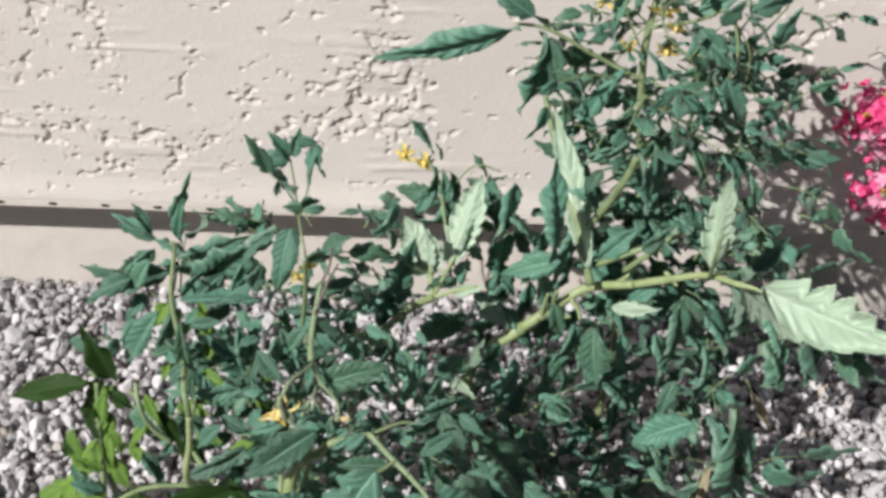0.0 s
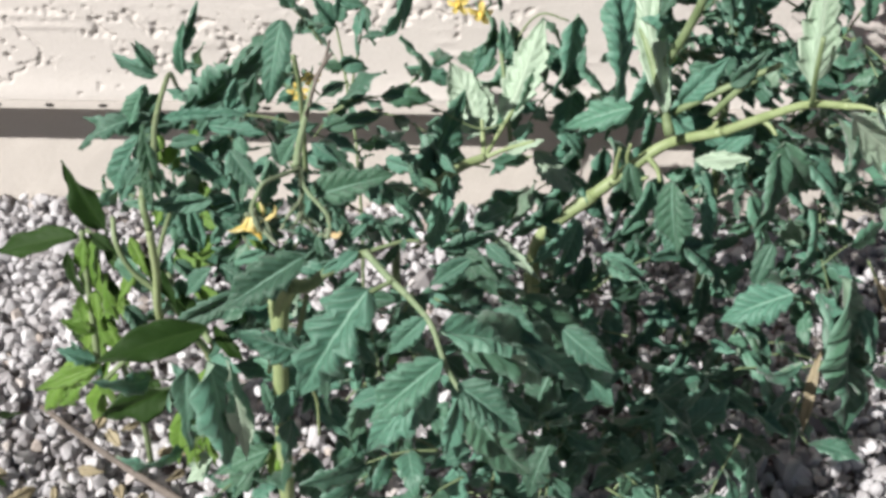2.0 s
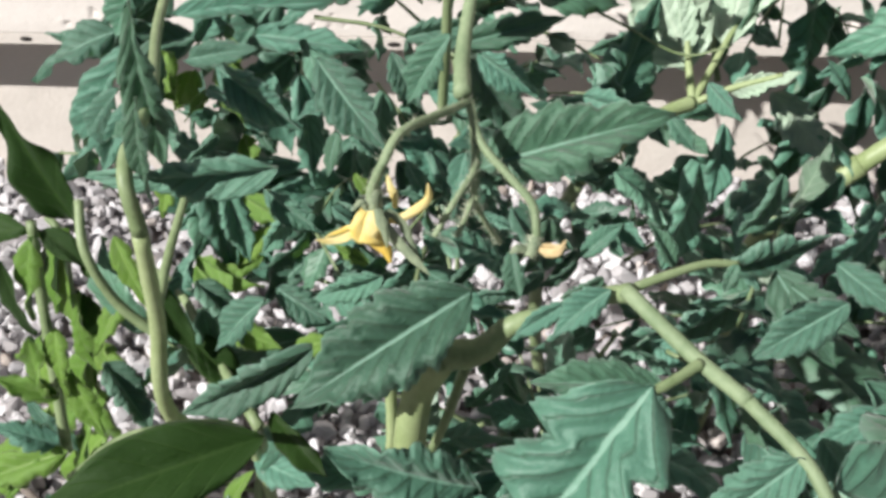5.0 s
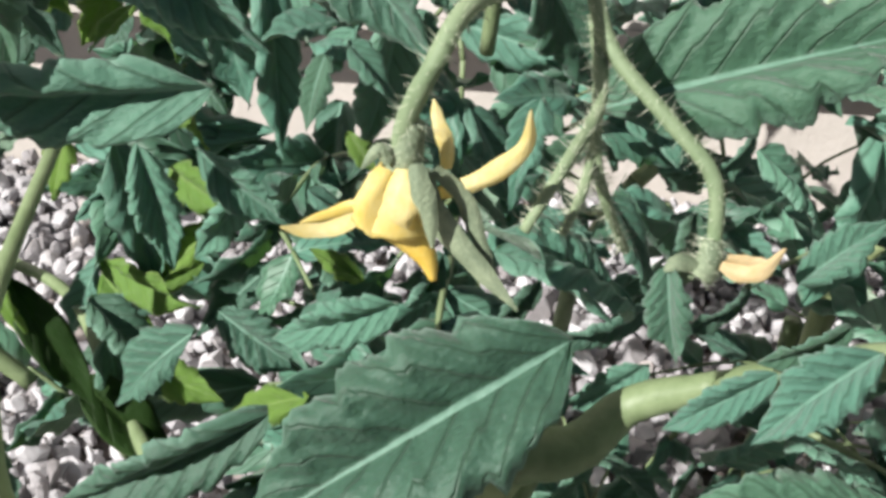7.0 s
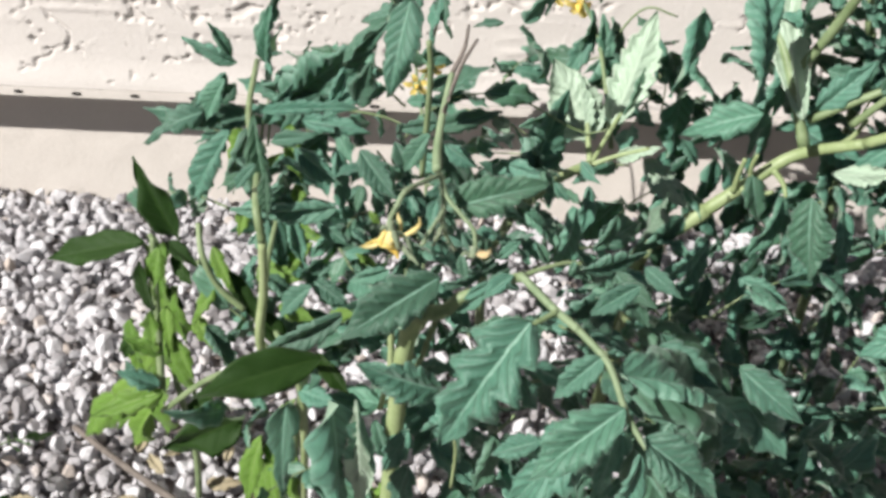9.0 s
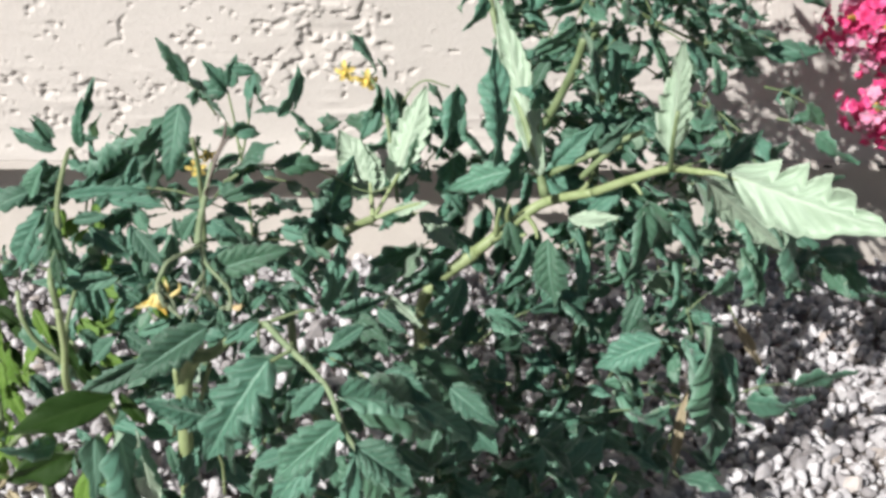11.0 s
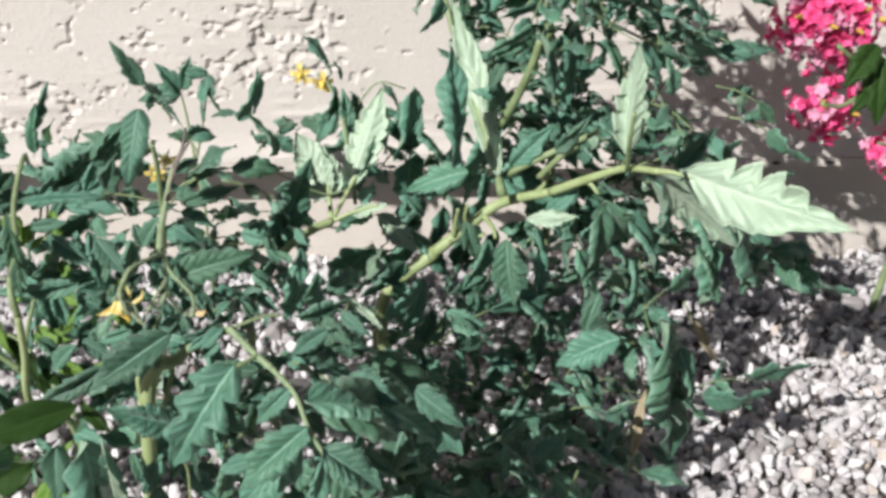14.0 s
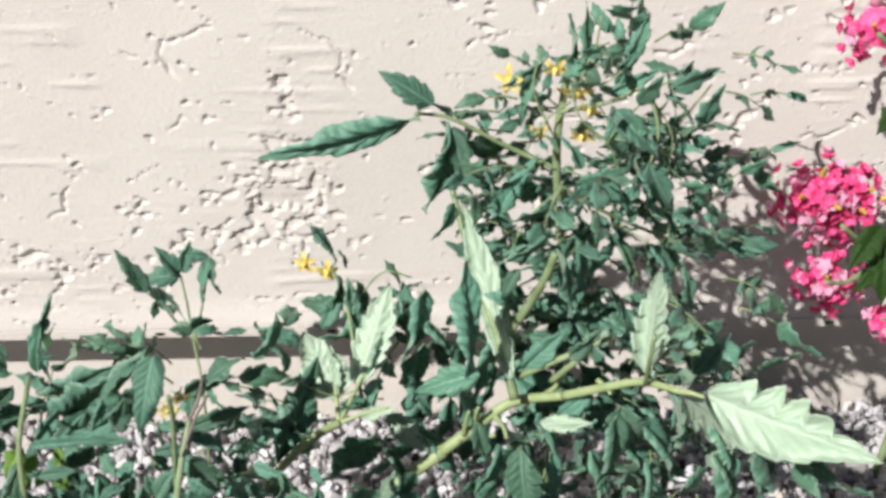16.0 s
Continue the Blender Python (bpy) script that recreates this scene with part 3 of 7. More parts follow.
def thicket(plant, centre, radii, count, size, seed, skin="tomato", up=0.3, shape="ovate", shaded=False):
    """Further compound leaves of a plant, too many to tell apart: thin stalks with three to five leaflets each."""
    rng = random.Random(seed)
    verts, faces, slots, uvs = [], [], [], []

    def join(me, m):
        start = len(verts)
        verts.extend(m @ v.co for v in me.vertices)
        uv = {}
        for loop, data in zip(me.loops, me.uv_layers[0].data):
            uv[loop.vertex_index] = tuple(data.uv)
        uvs.extend(uv.get(i, (0, 0)) for i in range(len(me.vertices)))
        for f in me.polygons:
            faces.append(tuple(start + i for i in f.vertices))
            slots.append(f.material_index)

    for _ in range(count):
        while True:
            q = Vector((rng.uniform(-1, 1), rng.uniform(-1, 1), rng.uniform(-1, 1)))
            if q.length < 1:
                break
        at = Vector([c + r * v for c, r, v in zip(centre, radii, q)])
        at.z = max(at.z, 0.015)
        d = Vector((q.x + rng.uniform(-0.6, 0.6), q.y + rng.uniform(-0.6, 0.6), up + rng.uniform(-0.7, 0.5))).normalized()
        length = size * rng.uniform(0.8, 1.5)
        line = [at, at + d * length * 0.5, at + d * length + Vector((0, 0, -0.15 * length))]
        line[2].z = max(line[2].z, 0.012)
        tv, tf = tube(line, 0.0009, 0.0005, 4, 0.1, rng.random())
        start = len(verts)
        verts.extend(Vector(v) for v in tv)
        uvs.extend((0, 0) for _ in tv)
        faces.extend(tuple(start + i for i in f) for f in tf)
        slots.extend(2 for _ in tf)
        side = d.cross(Vector((0, 0, 1))).normalized()
        pairs = rng.choice((1, 2, 2))
        for k in range(pairs * 2 + 1):
            f = 1.0 if k == pairs * 2 else 0.4 + 0.5 * (k // 2) / max(1, pairs)
            o = line[1].lerp(line[2], max(0, 2 * f - 1)) if f > 0.5 else line[0].lerp(line[1], 2 * f)
            way = d if k == pairs * 2 else (d * 0.5 + side * (1 if k % 2 else -1) * 0.9)
            way = (way + Vector((rng.uniform(-0.4, 0.4), rng.uniform(-0.4, 0.4), rng.uniform(-0.8, 0.25)))).normalized()
            tip = o + way * size * rng.uniform(0.5, 0.95) * (1.25 if k == pairs * 2 else 0.85)
            tip.z = max(tip.z, 0.008)
            roll = rng.choice((0,) * 11 + (180,)) + rng.uniform(-80, 80)
            curl = rng.choice((0.3, 0.8, 1.3, -0.4))
            broad = rng.uniform(0.4, 0.62)
            poses = [leaf_pose(o, tip, broad, roll + turn, curl) for turn in ((0, 35, -35, 90, -90, 180) if shaded else (0,))]
            m = min(poses, key=lambda p: darkness(p.to_3x3().col[2].normalized()))
            join(blade(shape, curl, skin, "low", rng.randrange(5)), m)
    me = mesh_from("foliage", verts, faces, [*SKINS[skin], STEM], True, slots, uvs)
    return tagged(child("foliage", me, plant), kind="stuff")


# ---- plants ----
front = thing("tomato_plant", (-0.09, -0.47, 0), "leafy green tomato plant with nodding yellow flowers growing in gravel", "tomato plant", "tomato plants by the wall")
left = thing("tomato_plant", (-0.2, -0.36, 0), "upright green tomato plant with curled leaves beside the wall", "tomato plant", "tomato plants by the wall")
middle = thing("tomato_plant", (0.05, -0.28, 0), "sprawling tomato plant with a thick pale branch and light leaves", "tomato plant", "tomato plants by the wall")
back = thing("tomato_plant", (0.16, -0.24, 0), "tall tangled tomato plant with drooping leaves against the stucco", "tomato plant", "tomato plants by the wall")
weed = thing("weed", (-0.3, -0.36, 0), "dark green weed with smooth lance-shaped leaves in gravel", "weed")

# front tomato: flower truss, front branch
stem(front, 0.00095, 0.0011, (-0.063, -0.533, 0.345), (-0.068, -0.545, 0.348), (-0.074, -0.557, 0.35), (-0.077, -0.562, 0.346), (-0.08, -0.562, 0.339), (-0.08, -0.562, 0.334), material=STEM_GREY, fuzz=260, name="flower_stalk")
stem(front, 0.001, 0.0009, (-0.063, -0.533, 0.345), (-0.06, -0.54, 0.339), (-0.053, -0.545, 0.333), (-0.048, -0.548, 0.328), (-0.047, -0.55, 0.32), material=STEM_GREY, fuzz=260, name="flower_stalk")
stem(front, 0.0009, 0.0006, (-0.062, -0.535, 0.341), (-0.061, -0.545, 0.335), (-0.064, -0.555, 0.333), (-0.068, -0.56, 0.327), material=STEM_GREY, fuzz=260, name="flower_stalk")
stem(front, 0.0008, 0.0006, (-0.061, -0.538, 0.337), (-0.061, -0.545, 0.329), (-0.059, -0.545, 0.322), (-0.056, -0.54, 0.313), material=STEM_GREY, fuzz=260, name="flower_stalk")
stem(front, 0.0007, 0.0005, (-0.061, -0.54, 0.329), (-0.062, -0.55, 0.327), (-0.064, -0.555, 0.324), material=STEM_GREY, fuzz=260, name="flower_stalk")
leaf(front, (-0.007, -0.57, 0.33), (-0.009, -0.57, 0.323), .5, 14, "ovate", .6)
leaf(front, (-0.027, -0.6, 0.297), (-0.019, -0.6, 0.28), .6, 11, "ovate", .4)
leaf(front, (0.008, -0.593, 0.268), (-0.028, -0.589, 0.216), .50, 30, "broad", .5, "tomato", True)
leaf(front, (0.02, -0.597, 0.262), (0.052, -0.595, 0.212), .55, 35, "broad", .5, "tomato", True)
leaf(front, (0.021, -0.585, 0.284), (0.061, -0.54, 0.237), .6, -35, "broad", .5)
leaf(front, (-0.051, -0.565, 0.252), (-0.049, -0.57, 0.223), .25, 38, "ovate", .7)
leaf(front, (-0.09, -0.6, 0.279), (-0.095, -0.59, 0.204), .20, 210, "slim", .2, "felted", True, label="pale felted underside turned outward")
leaf(front, (-0.101, -0.595, 0.274), (-0.107, -0.585, 0.198), .4, -65, "flat", .3)
leaf(front, (-0.096, -0.57, 0.24), (-0.093, -0.565, 0.197), .22, 48, "ovate", .5)
leaf(front, (-0.083, -0.54, 0.219), (-0.093, -0.55, 0.206), .5, -29, "ovate", .5)
leaf(front, (-0.066, -0.55, 0.215), (-0.043, -0.56, 0.197), .5, -21, "ovate", .4)
leaf(front, (-0.075, -0.56, 0.209), (-0.082, -0.56, 0.179), .5, 18, "ovate", .4)
leaf(front, (-0.076, -0.55, 0.221), (-0.089, -0.55, 0.195), .5, -4, "ovate", .5)
leaf(front, (-0.132, -0.55, 0.232), (-0.136, -0.55, 0.177), .35, 18, "ovate", .4)
leaf(front, (0.02, -0.62, 0.279), (0.013, -0.62, 0.246), .4, -29, "ovate", .5)
leaf(front, (-0.071, -0.46, 0.322), (-0.057, -0.45, 0.292), .55, 6, "ovate", .3)

stem(front, 0.0044, 0.004, (-0.098, -0.53, -0.01), (-0.092, -0.54, 0.12), (-0.0787, -0.55, 0.2578), (-0.0688, -0.553, 0.2895), material=STEM_PALE)
stem(front, 0.004, 0.0018, (-0.0688, -0.553, 0.2895), (-0.0602, -0.55, 0.2888), (-0.0534, -0.545, 0.2926), (-0.0432, -0.548, 0.2996))
stem(front, 0.0021, 0.0013, (-0.0645, -0.533, 0.3468), (-0.0658, -0.52, 0.3502), (-0.0652, -0.505, 0.358), (-0.0626, -0.49, 0.371), material=STEM_GREY)
stem(front, 0.0011, 0.0007, (-0.0626, -0.49, 0.371), (-0.0582, -0.48, 0.3787), (-0.0572, -0.47, 0.3852), material=TWIG)
stem(front, 0.001, 0.0007, (-0.0647, -0.505, 0.3594), (-0.0581, -0.5, 0.378), (-0.0519, -0.49, 0.3868), material=TWIG)
stem(front, 0.0018, 0.0021, (-0.0432, -0.548, 0.2996), (-0.0335, -0.558, 0.3117), (-0.0268, -0.563, 0.317))
stem(front, 0.0017, 0.0016, (-0.0279, -0.563, 0.3176), (-0.0148, -0.577, 0.3127), (-0.0046, -0.588, 0.3107), material=STEM_GREY)
stem(front, 0.0015, 0.0011, (-0.0046, -0.588, 0.3107), (0.0069, -0.6, 0.3043), (0.0142, -0.612, 0.2912), (0.022, -0.62, 0.2819), material=STEM_GREY)
stem(front, 0.0011, 0.0008, (-0.0258, -0.56, 0.3162), (-0.0201, -0.557, 0.3171), (-0.0108, -0.552, 0.3174), (-0.0038, -0.55, 0.3163))
leaf(front, (-0.0617, -0.548, 0.3046), (-0.1028, -0.566, 0.2817), 0.5, 3, "toothed", 0.25, "tomato", True)
leaf(front, (-0.0614, -0.533, 0.328), (-0.0177, -0.525, 0.3386), 0.44, -15, "toothed", 0.2, "tomato", True)
leaf(front, (-0.0953, -0.537, 0.3566), (-0.079, -0.546, 0.3387), 0.52, 15, "toothed", 0.25, "tomato", True)
leaf(front, (-0.0708, -0.5, 0.3467), (-0.0829, -0.5, 0.3268), 0.5, 20, "toothed", 0.3, "tomato", True)
leaf(front, (-0.0647, -0.5, 0.342), (-0.0493, -0.5, 0.3309), 0.55, 30, "toothed", 0.3, "tomato", True)
leaf(front, (-0.1044, -0.545, 0.3339), (-0.1491, -0.545, 0.3315), 0.3, -50, "toothed", 0.2, "tomato", True)
leaf(front, (-0.1291, -0.555, 0.3557), (-0.1295, -0.555, 0.3299), 0.3, 30, "toothed", 0.3, "tomato", True)
leaf(front, (-0.1348, -0.55, 0.355), (-0.1454, -0.55, 0.3406), 0.4, 20, "toothed", 0.3)
leaf(front, (-0.1735, -0.43, 0.3092), (-0.1849, -0.43, 0.2891), 0.75, 10, "ovate", 0.4, "young", label="bright yellow-green young leaf")
leaf(front, (-0.1697, -0.42, 0.2979), (-0.1789, -0.42, 0.2826), 0.7, -20, "ovate", 0.4, "young", label="bright yellow-green young leaf")
leaf(front, (-0.148, -0.44, 0.3187), (-0.1464, -0.44, 0.2878), 0.5, 40, "flat", 0.4, "young", label="bright yellow-green young leaf")
leaf(front, (-0.1301, -0.46, 0.3165), (-0.1268, -0.46, 0.2893), 0.5, 20, "flat", 0.4)
leaf(front, (-0.119, -0.47, 0.3212), (-0.1192, -0.47, 0.2841), 0.35, -45, "broad", 0.3)
leaf(front, (-0.1017, -0.5, 0.319), (-0.1043, -0.505, 0.3081), 0.6, 20, "flat", 0.4)
leaf(front, (-0.0962, -0.51, 0.3258), (-0.0892, -0.51, 0.3151), 0.45, -30, "ovate", 0.5)
leaf(front, (-0.0931, -0.48, 0.3209), (-0.1007, -0.48, 0.2914), 0.5, -50, "broad", 0.3)
leaf(front, (-0.1386, -0.49, 0.2956), (-0.1351, -0.49, 0.2693), 0.38, -20, "toothed", 0.3, "tomato", True)
leaf(front, (-0.1241, -0.5, 0.3011), (-0.1078, -0.5, 0.287), 0.45, 30, "toothed", 0.4, "tomato", True)
leaf(front, (-0.1196, -0.49, 0.2884), (-0.1309, -0.49, 0.2727), 0.5, -55, "broad", 0.3)
leaf(front, (-0.1568, -0.46, 0.2806), (-0.1533, -0.46, 0.2426), 0.38, -45, "flat", 0.3)
leaf(front, (-0.1725, -0.45, 0.2731), (-0.1779, -0.45, 0.2574), 0.6, 10, "ovate", 0.3, "young", label="bright yellow-green young leaf")
leaf(front, (-0.1465, -0.46, 0.2424), (-0.1733, -0.46, 0.2362), 0.4, -70, "broad", 0.3)
leaf(front, (-0.1281, -0.5, 0.2633), (-0.146, -0.5, 0.2427), 0.5, 25, "toothed", 0.5, "tomato", True)
leaf(front, (-0.1613, -0.47, 0.2354), (-0.1619, -0.47, 0.2126), 0.5, -45, "broad", 0.5)
leaf(front, (-0.1114, -0.515, 0.2581), (-0.1518, -0.52, 0.2363), 0.36, -35, "toothed", 0.3, "tomato", True)
leaf(front, (-0.108, -0.5, 0.2499), (-0.1253, -0.5, 0.2428), 0.5, 15, "flat", 0.4, "young", label="bright yellow-green young leaf")
leaf(front, (-0.0992, -0.49, 0.27), (-0.1091, -0.49, 0.2765), 0.5, 20, "ovate", 0.4, "young", label="bright yellow-green young leaf")
leaf(front, (-0.0851, -0.535, 0.2985), (-0.103, -0.535, 0.2913), 0.45, -30, "toothed", 0.4, "tomato", True)
leaf(front, (-0.0735, -0.515, 0.2952), (-0.0548, -0.52, 0.2866), 0.55, -70, "broad", 0.3, "tomato", True)
leaf(front, (-0.1136, -0.47, 0.2771), (-0.1032, -0.47, 0.2656), 0.5, -60, "broad", 0.3)
leaf(front, (-0.0823, -0.47, 0.2974), (-0.0726, -0.47, 0.2749), 0.55, -45, "broad", 0.3)
leaf(front, (-0.0682, -0.5, 0.314), (-0.0717, -0.5, 0.2936), 0.4, 30, "ovate", 0.3)
leaf(front, (-0.0564, -0.5, 0.2977), (-0.0479, -0.5, 0.2768), 0.4, -45, "broad", 0.3)
leaf(front, (-0.0522, -0.553, 0.3201), (-0.0499, -0.555, 0.3077), 0.5, 25, "toothed", 0.5, "tomato", True)
leaf(front, (-0.0373, -0.55, 0.3166), (-0.0283, -0.548, 0.3245), 0.5, -20, "toothed", 0.3, "tomato", True)
leaf(front, (-0.0172, -0.552, 0.3162), (-0.0241, -0.55, 0.3269), 0.42, 20, "toothed", 0.4, "tomato", True)
leaf(front, (-0.0309, -0.563, 0.3176), (-0.0428, -0.567, 0.307), 0.5, 20, "toothed", 0.7, "tomato", True)
leaf(front, (-0.0399, -0.56, 0.3115), (-0.0512, -0.56, 0.3024), 0.38, -10, "toothed", 0.4, "tomato", True)
leaf(front, (-0.0325, -0.557, 0.3162), (-0.0417, -0.557, 0.3105), 0.5, -40, "toothed", 0.6)
leaf(front, (-0.0289, -0.47, 0.2923), (-0.0137, -0.47, 0.2731), 0.6, -55, "broad", 0.3, "tomato", True)
leaf(front, (-0.0043, -0.46, 0.2903), (-0.0133, -0.46, 0.2518), 0.5, -50, "broad", 0.3)
leaf(front, (0.0002, -0.47, 0.3083), (-0.0016, -0.47, 0.2818), 0.4, -20, "ovate", 0.4)
leaf(front, (-0.016, -0.49, 0.3204), (-0.0089, -0.49, 0.3102), 0.5, 20, "ovate", 0.4)
leaf(front, (-0.0261, -0.52, 0.2668), (-0.0112, -0.53, 0.2651), 0.6, -70, "broad", 0.3, "tomato", True)
leaf(front, (-0.0179, -0.55, 0.281), (-0.0496, -0.555, 0.2838), 0.42, 15, "toothed", 0.4, "tomato", True)
leaf(front, (-0.0132, -0.55, 0.2996), (-0.0097, -0.55, 0.3034), 0.6, 10, "flat", 0.4)
leaf(front, (-0.1009, -0.49, 0.3009), (-0.0963, -0.49, 0.2933), 0.6, 25, "flat", 0.4, "young", label="bright yellow-green young leaf")
leaf(front, (-0.0658, -0.53, 0.2704), (-0.0745, -0.53, 0.2775), 0.5, 65, "broad", 0.3)
leaf(front, (-0.124, -0.4244, 0.2886), (-0.1012, -0.4344, 0.2856), 0.47, -70, "flat", 0.35)
leaf(front, (-0.153, -0.4403, 0.3022), (-0.1634, -0.4503, 0.2941), 0.44, 40, "toothed", 0.35, "young", label="bright yellow-green young leaf")
leaf(front, (-0.1794, -0.431, 0.2796), (-0.1578, -0.441, 0.2737), 0.51, 40, "broad", 0.35)
leaf(front, (-0.1649, -0.4568, 0.2473), (-0.1396, -0.4668, 0.2437), 0.51, 40, "toothed", 0.35, "young", label="bright yellow-green young leaf")
leaf(front, (-0.1211, -0.4383, 0.2441), (-0.1051, -0.4483, 0.2252), 0.54, -40, "toothed", 0.35)
leaf(front, (-0.0769, -0.4189, 0.1887), (-0.0564, -0.4289, 0.164), 0.42, 30, "toothed", 0.35)
leaf(front, (-0.039, -0.4358, 0.2992), (-0.0188, -0.4458, 0.2982), 0.55, 40, "broad", 0.35)
leaf(front, (-0.1022, -0.4352, 0.2714), (-0.1126, -0.4452, 0.2623), 0.42, 15, "broad", 0.35)
leaf(front, (-0.1646, -0.4247, 0.2013), (-0.1921, -0.4347, 0.1959), 0.46, 30, "flat", 0.35)
leaf(front, (-0.1268, -0.4659, 0.3128), (-0.1344, -0.4759, 0.3044), 0.45, 30, "broad", 0.35)
leaf(front, (-0.1493, -0.4506, 0.2685), (-0.1291, -0.4606, 0.2635), 0.51, 30, "broad", 0.35, "young", label="bright yellow-green young leaf")
leaf(front, (-0.004, -0.4577, 0.3148), (0.0059, -0.4677, 0.3079), 0.5, 40, "toothed", 0.35)
leaf(front, (-0.1246, -0.4407, 0.3189), (-0.1153, -0.4507, 0.3032), 0.59, 40, "flat", 0.35)
leaf(front, (-0.0793, -0.4034, 0.1744), (-0.0906, -0.4134, 0.1474), 0.48, 30, "toothed", 0.35)
leaf(front, (-0.0679, -0.4567, 0.2766), (-0.0855, -0.4667, 0.2746), 0.42, 40, "toothed", 0.35)
leaf(front, (-0.1512, -0.4324, 0.2318), (-0.1732, -0.4424, 0.2248), 0.41, -40, "flat", 0.35, "young", label="bright yellow-green young leaf")
leaf(front, (-0.1469, -0.4457, 0.2879), (-0.1384, -0.4557, 0.2764), 0.57, 30, "broad", 0.35, "young", label="bright yellow-green young leaf")
leaf(front, (-0.1105, -0.4175, 0.2923), (-0.1222, -0.4275, 0.2764), 0.54, 40, "toothed", 0.35)
leaf(front, (0.0084, -0.4597, 0.2754), (0.0076, -0.4697, 0.2646), 0.51, -55, "flat", 0.35)
leaf(front, (-0.0038, -0.4064, 0.243), (0.0057, -0.4164, 0.2278), 0.51, 40, "broad", 0.35)
leaf(front, (-0.0383, -0.4148, 0.2283), (-0.0497, -0.4248, 0.2144), 0.45, 30, "flat", 0.35)
leaf(front, (-0.1286, -0.4459, 0.2426), (-0.1461, -0.4559, 0.2262), 0.47, 15, "toothed", 0.35)
leaf(front, (-0.1561, -0.4464, 0.2656), (-0.1538, -0.4564, 0.2391), 0.52, -50, "broad", 0.35)
leaf(front, (-0.0741, -0.4639, 0.2518), (-0.0943, -0.4739, 0.246), 0.49, -60, "flat", 0.35)
leaf(front, (-0.1731, -0.4374, 0.2375), (-0.1827, -0.4474, 0.2148), 0.52, 30, "flat", 0.35)
leaf(front, (-0.0228, -0.4524, 0.3055), (-0.0135, -0.4624, 0.2961), 0.52, 15, "flat", 0.35)
leaf(front, (-0.101, -0.4063, 0.2911), (-0.0902, -0.4163, 0.274), 0.52, 40, "broad", 0.35)
leaf(front, (-0.0147, -0.4608, 0.2238), (0.0025, -0.4708, 0.2185), 0.57, -40, "flat", 0.35)
leaf(front, (-0.1486, -0.4192, 0.2454), (-0.1504, -0.4292, 0.2253), 0.5, 40, "broad", 0.35)
leaf(front, (-0.0865, -0.4346, 0.243), (-0.0851, -0.4446, 0.2187), 0.49, 40, "broad", 0.35)
leaf(front, (-0.0641, -0.4334, 0.2884), (-0.0846, -0.4434, 0.2759), 0.58, -40, "broad", 0.35)
leaf(front, (-0.1559, -0.4391, 0.2956), (-0.1359, -0.4491, 0.2941), 0.41, 15, "toothed", 0.35)
leaf(front, (0.0081, -0.4444, 0.2486), (0.0188, -0.4544, 0.2406), 0.49, -65, "broad", 0.35)
leaf(front, (-0.0913, -0.4635, 0.2902), (-0.0831, -0.4735, 0.2778), 0.49, -60, "broad", 0.35)
leaf(front, (-0.1256, -0.4341, 0.2277), (-0.0955, -0.4441, 0.2248), 0.56, -70, "toothed", 0.35)
leaf(front, (-0.1116, -0.4573, 0.2091), (-0.1277, -0.4673, 0.1872), 0.57, 15, "broad", 0.35)
leaf(front, (-0.0721, -0.4354, 0.2547), (-0.0613, -0.4454, 0.2414), 0.56, -40, "broad", 0.35)
leaf(front, (-0.0155, -0.4688, 0.3041), (-0.0031, -0.4788, 0.3031), 0.52, -40, "toothed", 0.35)
leaf(front, (-0.1055, -0.4692, 0.3116), (-0.1203, -0.4792, 0.3102), 0.58, 40, "toothed", 0.35)
leaf(front, (-0.1143, -0.4497, 0.2245), (-0.1123, -0.4597, 0.2082), 0.47, -55, "broad", 0.35)
leaf(front, (-0.0227, -0.588, 0.3135), (-0.0561, -0.605, 0.2633), 0.62, 12, "lobed", 0.35, "tomato", True)
stem(front, 0.0012, 0.001, (-0.0132, -0.58, 0.313), (-0.0187, -0.585, 0.3124), (-0.0233, -0.588, 0.3115))
leaf(front, (-0.0249, -0.588, 0.3113), (-0.0184, -0.59, 0.3073), 0.6, 20, "flat", 0.4, "tomato", True)
leaf(front, (-0.0604, -0.56, 0.2541), (-0.0954, -0.568, 0.2722), 0.52, -20, "toothed", 0.35, "tomato", True)
leaf(front, (0.0049, -0.598, 0.3069), (-0.013, -0.6, 0.2869), 0.5, 0, "toothed", 0.3, "tomato", True)
leaf(front, (0.0134, -0.612, 0.2942), (-0.021, -0.622, 0.264), 0.5, 8, "toothed", 0.35, "tomato", True)
leaf(front, (0.0199, -0.62, 0.287), (0.0482, -0.625, 0.2648), 0.62, -20, "toothed", 0.35, "tomato", True)
leaf(front, (0.0103, -0.6, 0.3001), (0.0551, -0.585, 0.2671), 0.55, -70, "toothed", 0.3, "tomato", True)
leaf(front, (0.0205, -0.55, 0.3073), (-0, -0.555, 0.2939), 0.48, 5, "toothed", 0.3, "tomato", True)
leaf(front, (-0.0025, -0.5, 0.2817), (0.0292, -0.49, 0.2864), 0.55, 65, "broad", 0.3, "tomato", True)
leaf(front, (-0.0164, -0.59, 0.2555), (-0.037, -0.59, 0.2461), 0.55, 20, "toothed", 0.4, "tomato", True)
leaf(front, (-0.0364, -0.56, 0.2289), (-0.0459, -0.56, 0.1968), 0.5, -50, "broad", 0.3)
leaf(front, (-0.0913, -0.55, 0.2266), (-0.0853, -0.55, 0.2014), 0.4, 20, "ovate", 0.4)
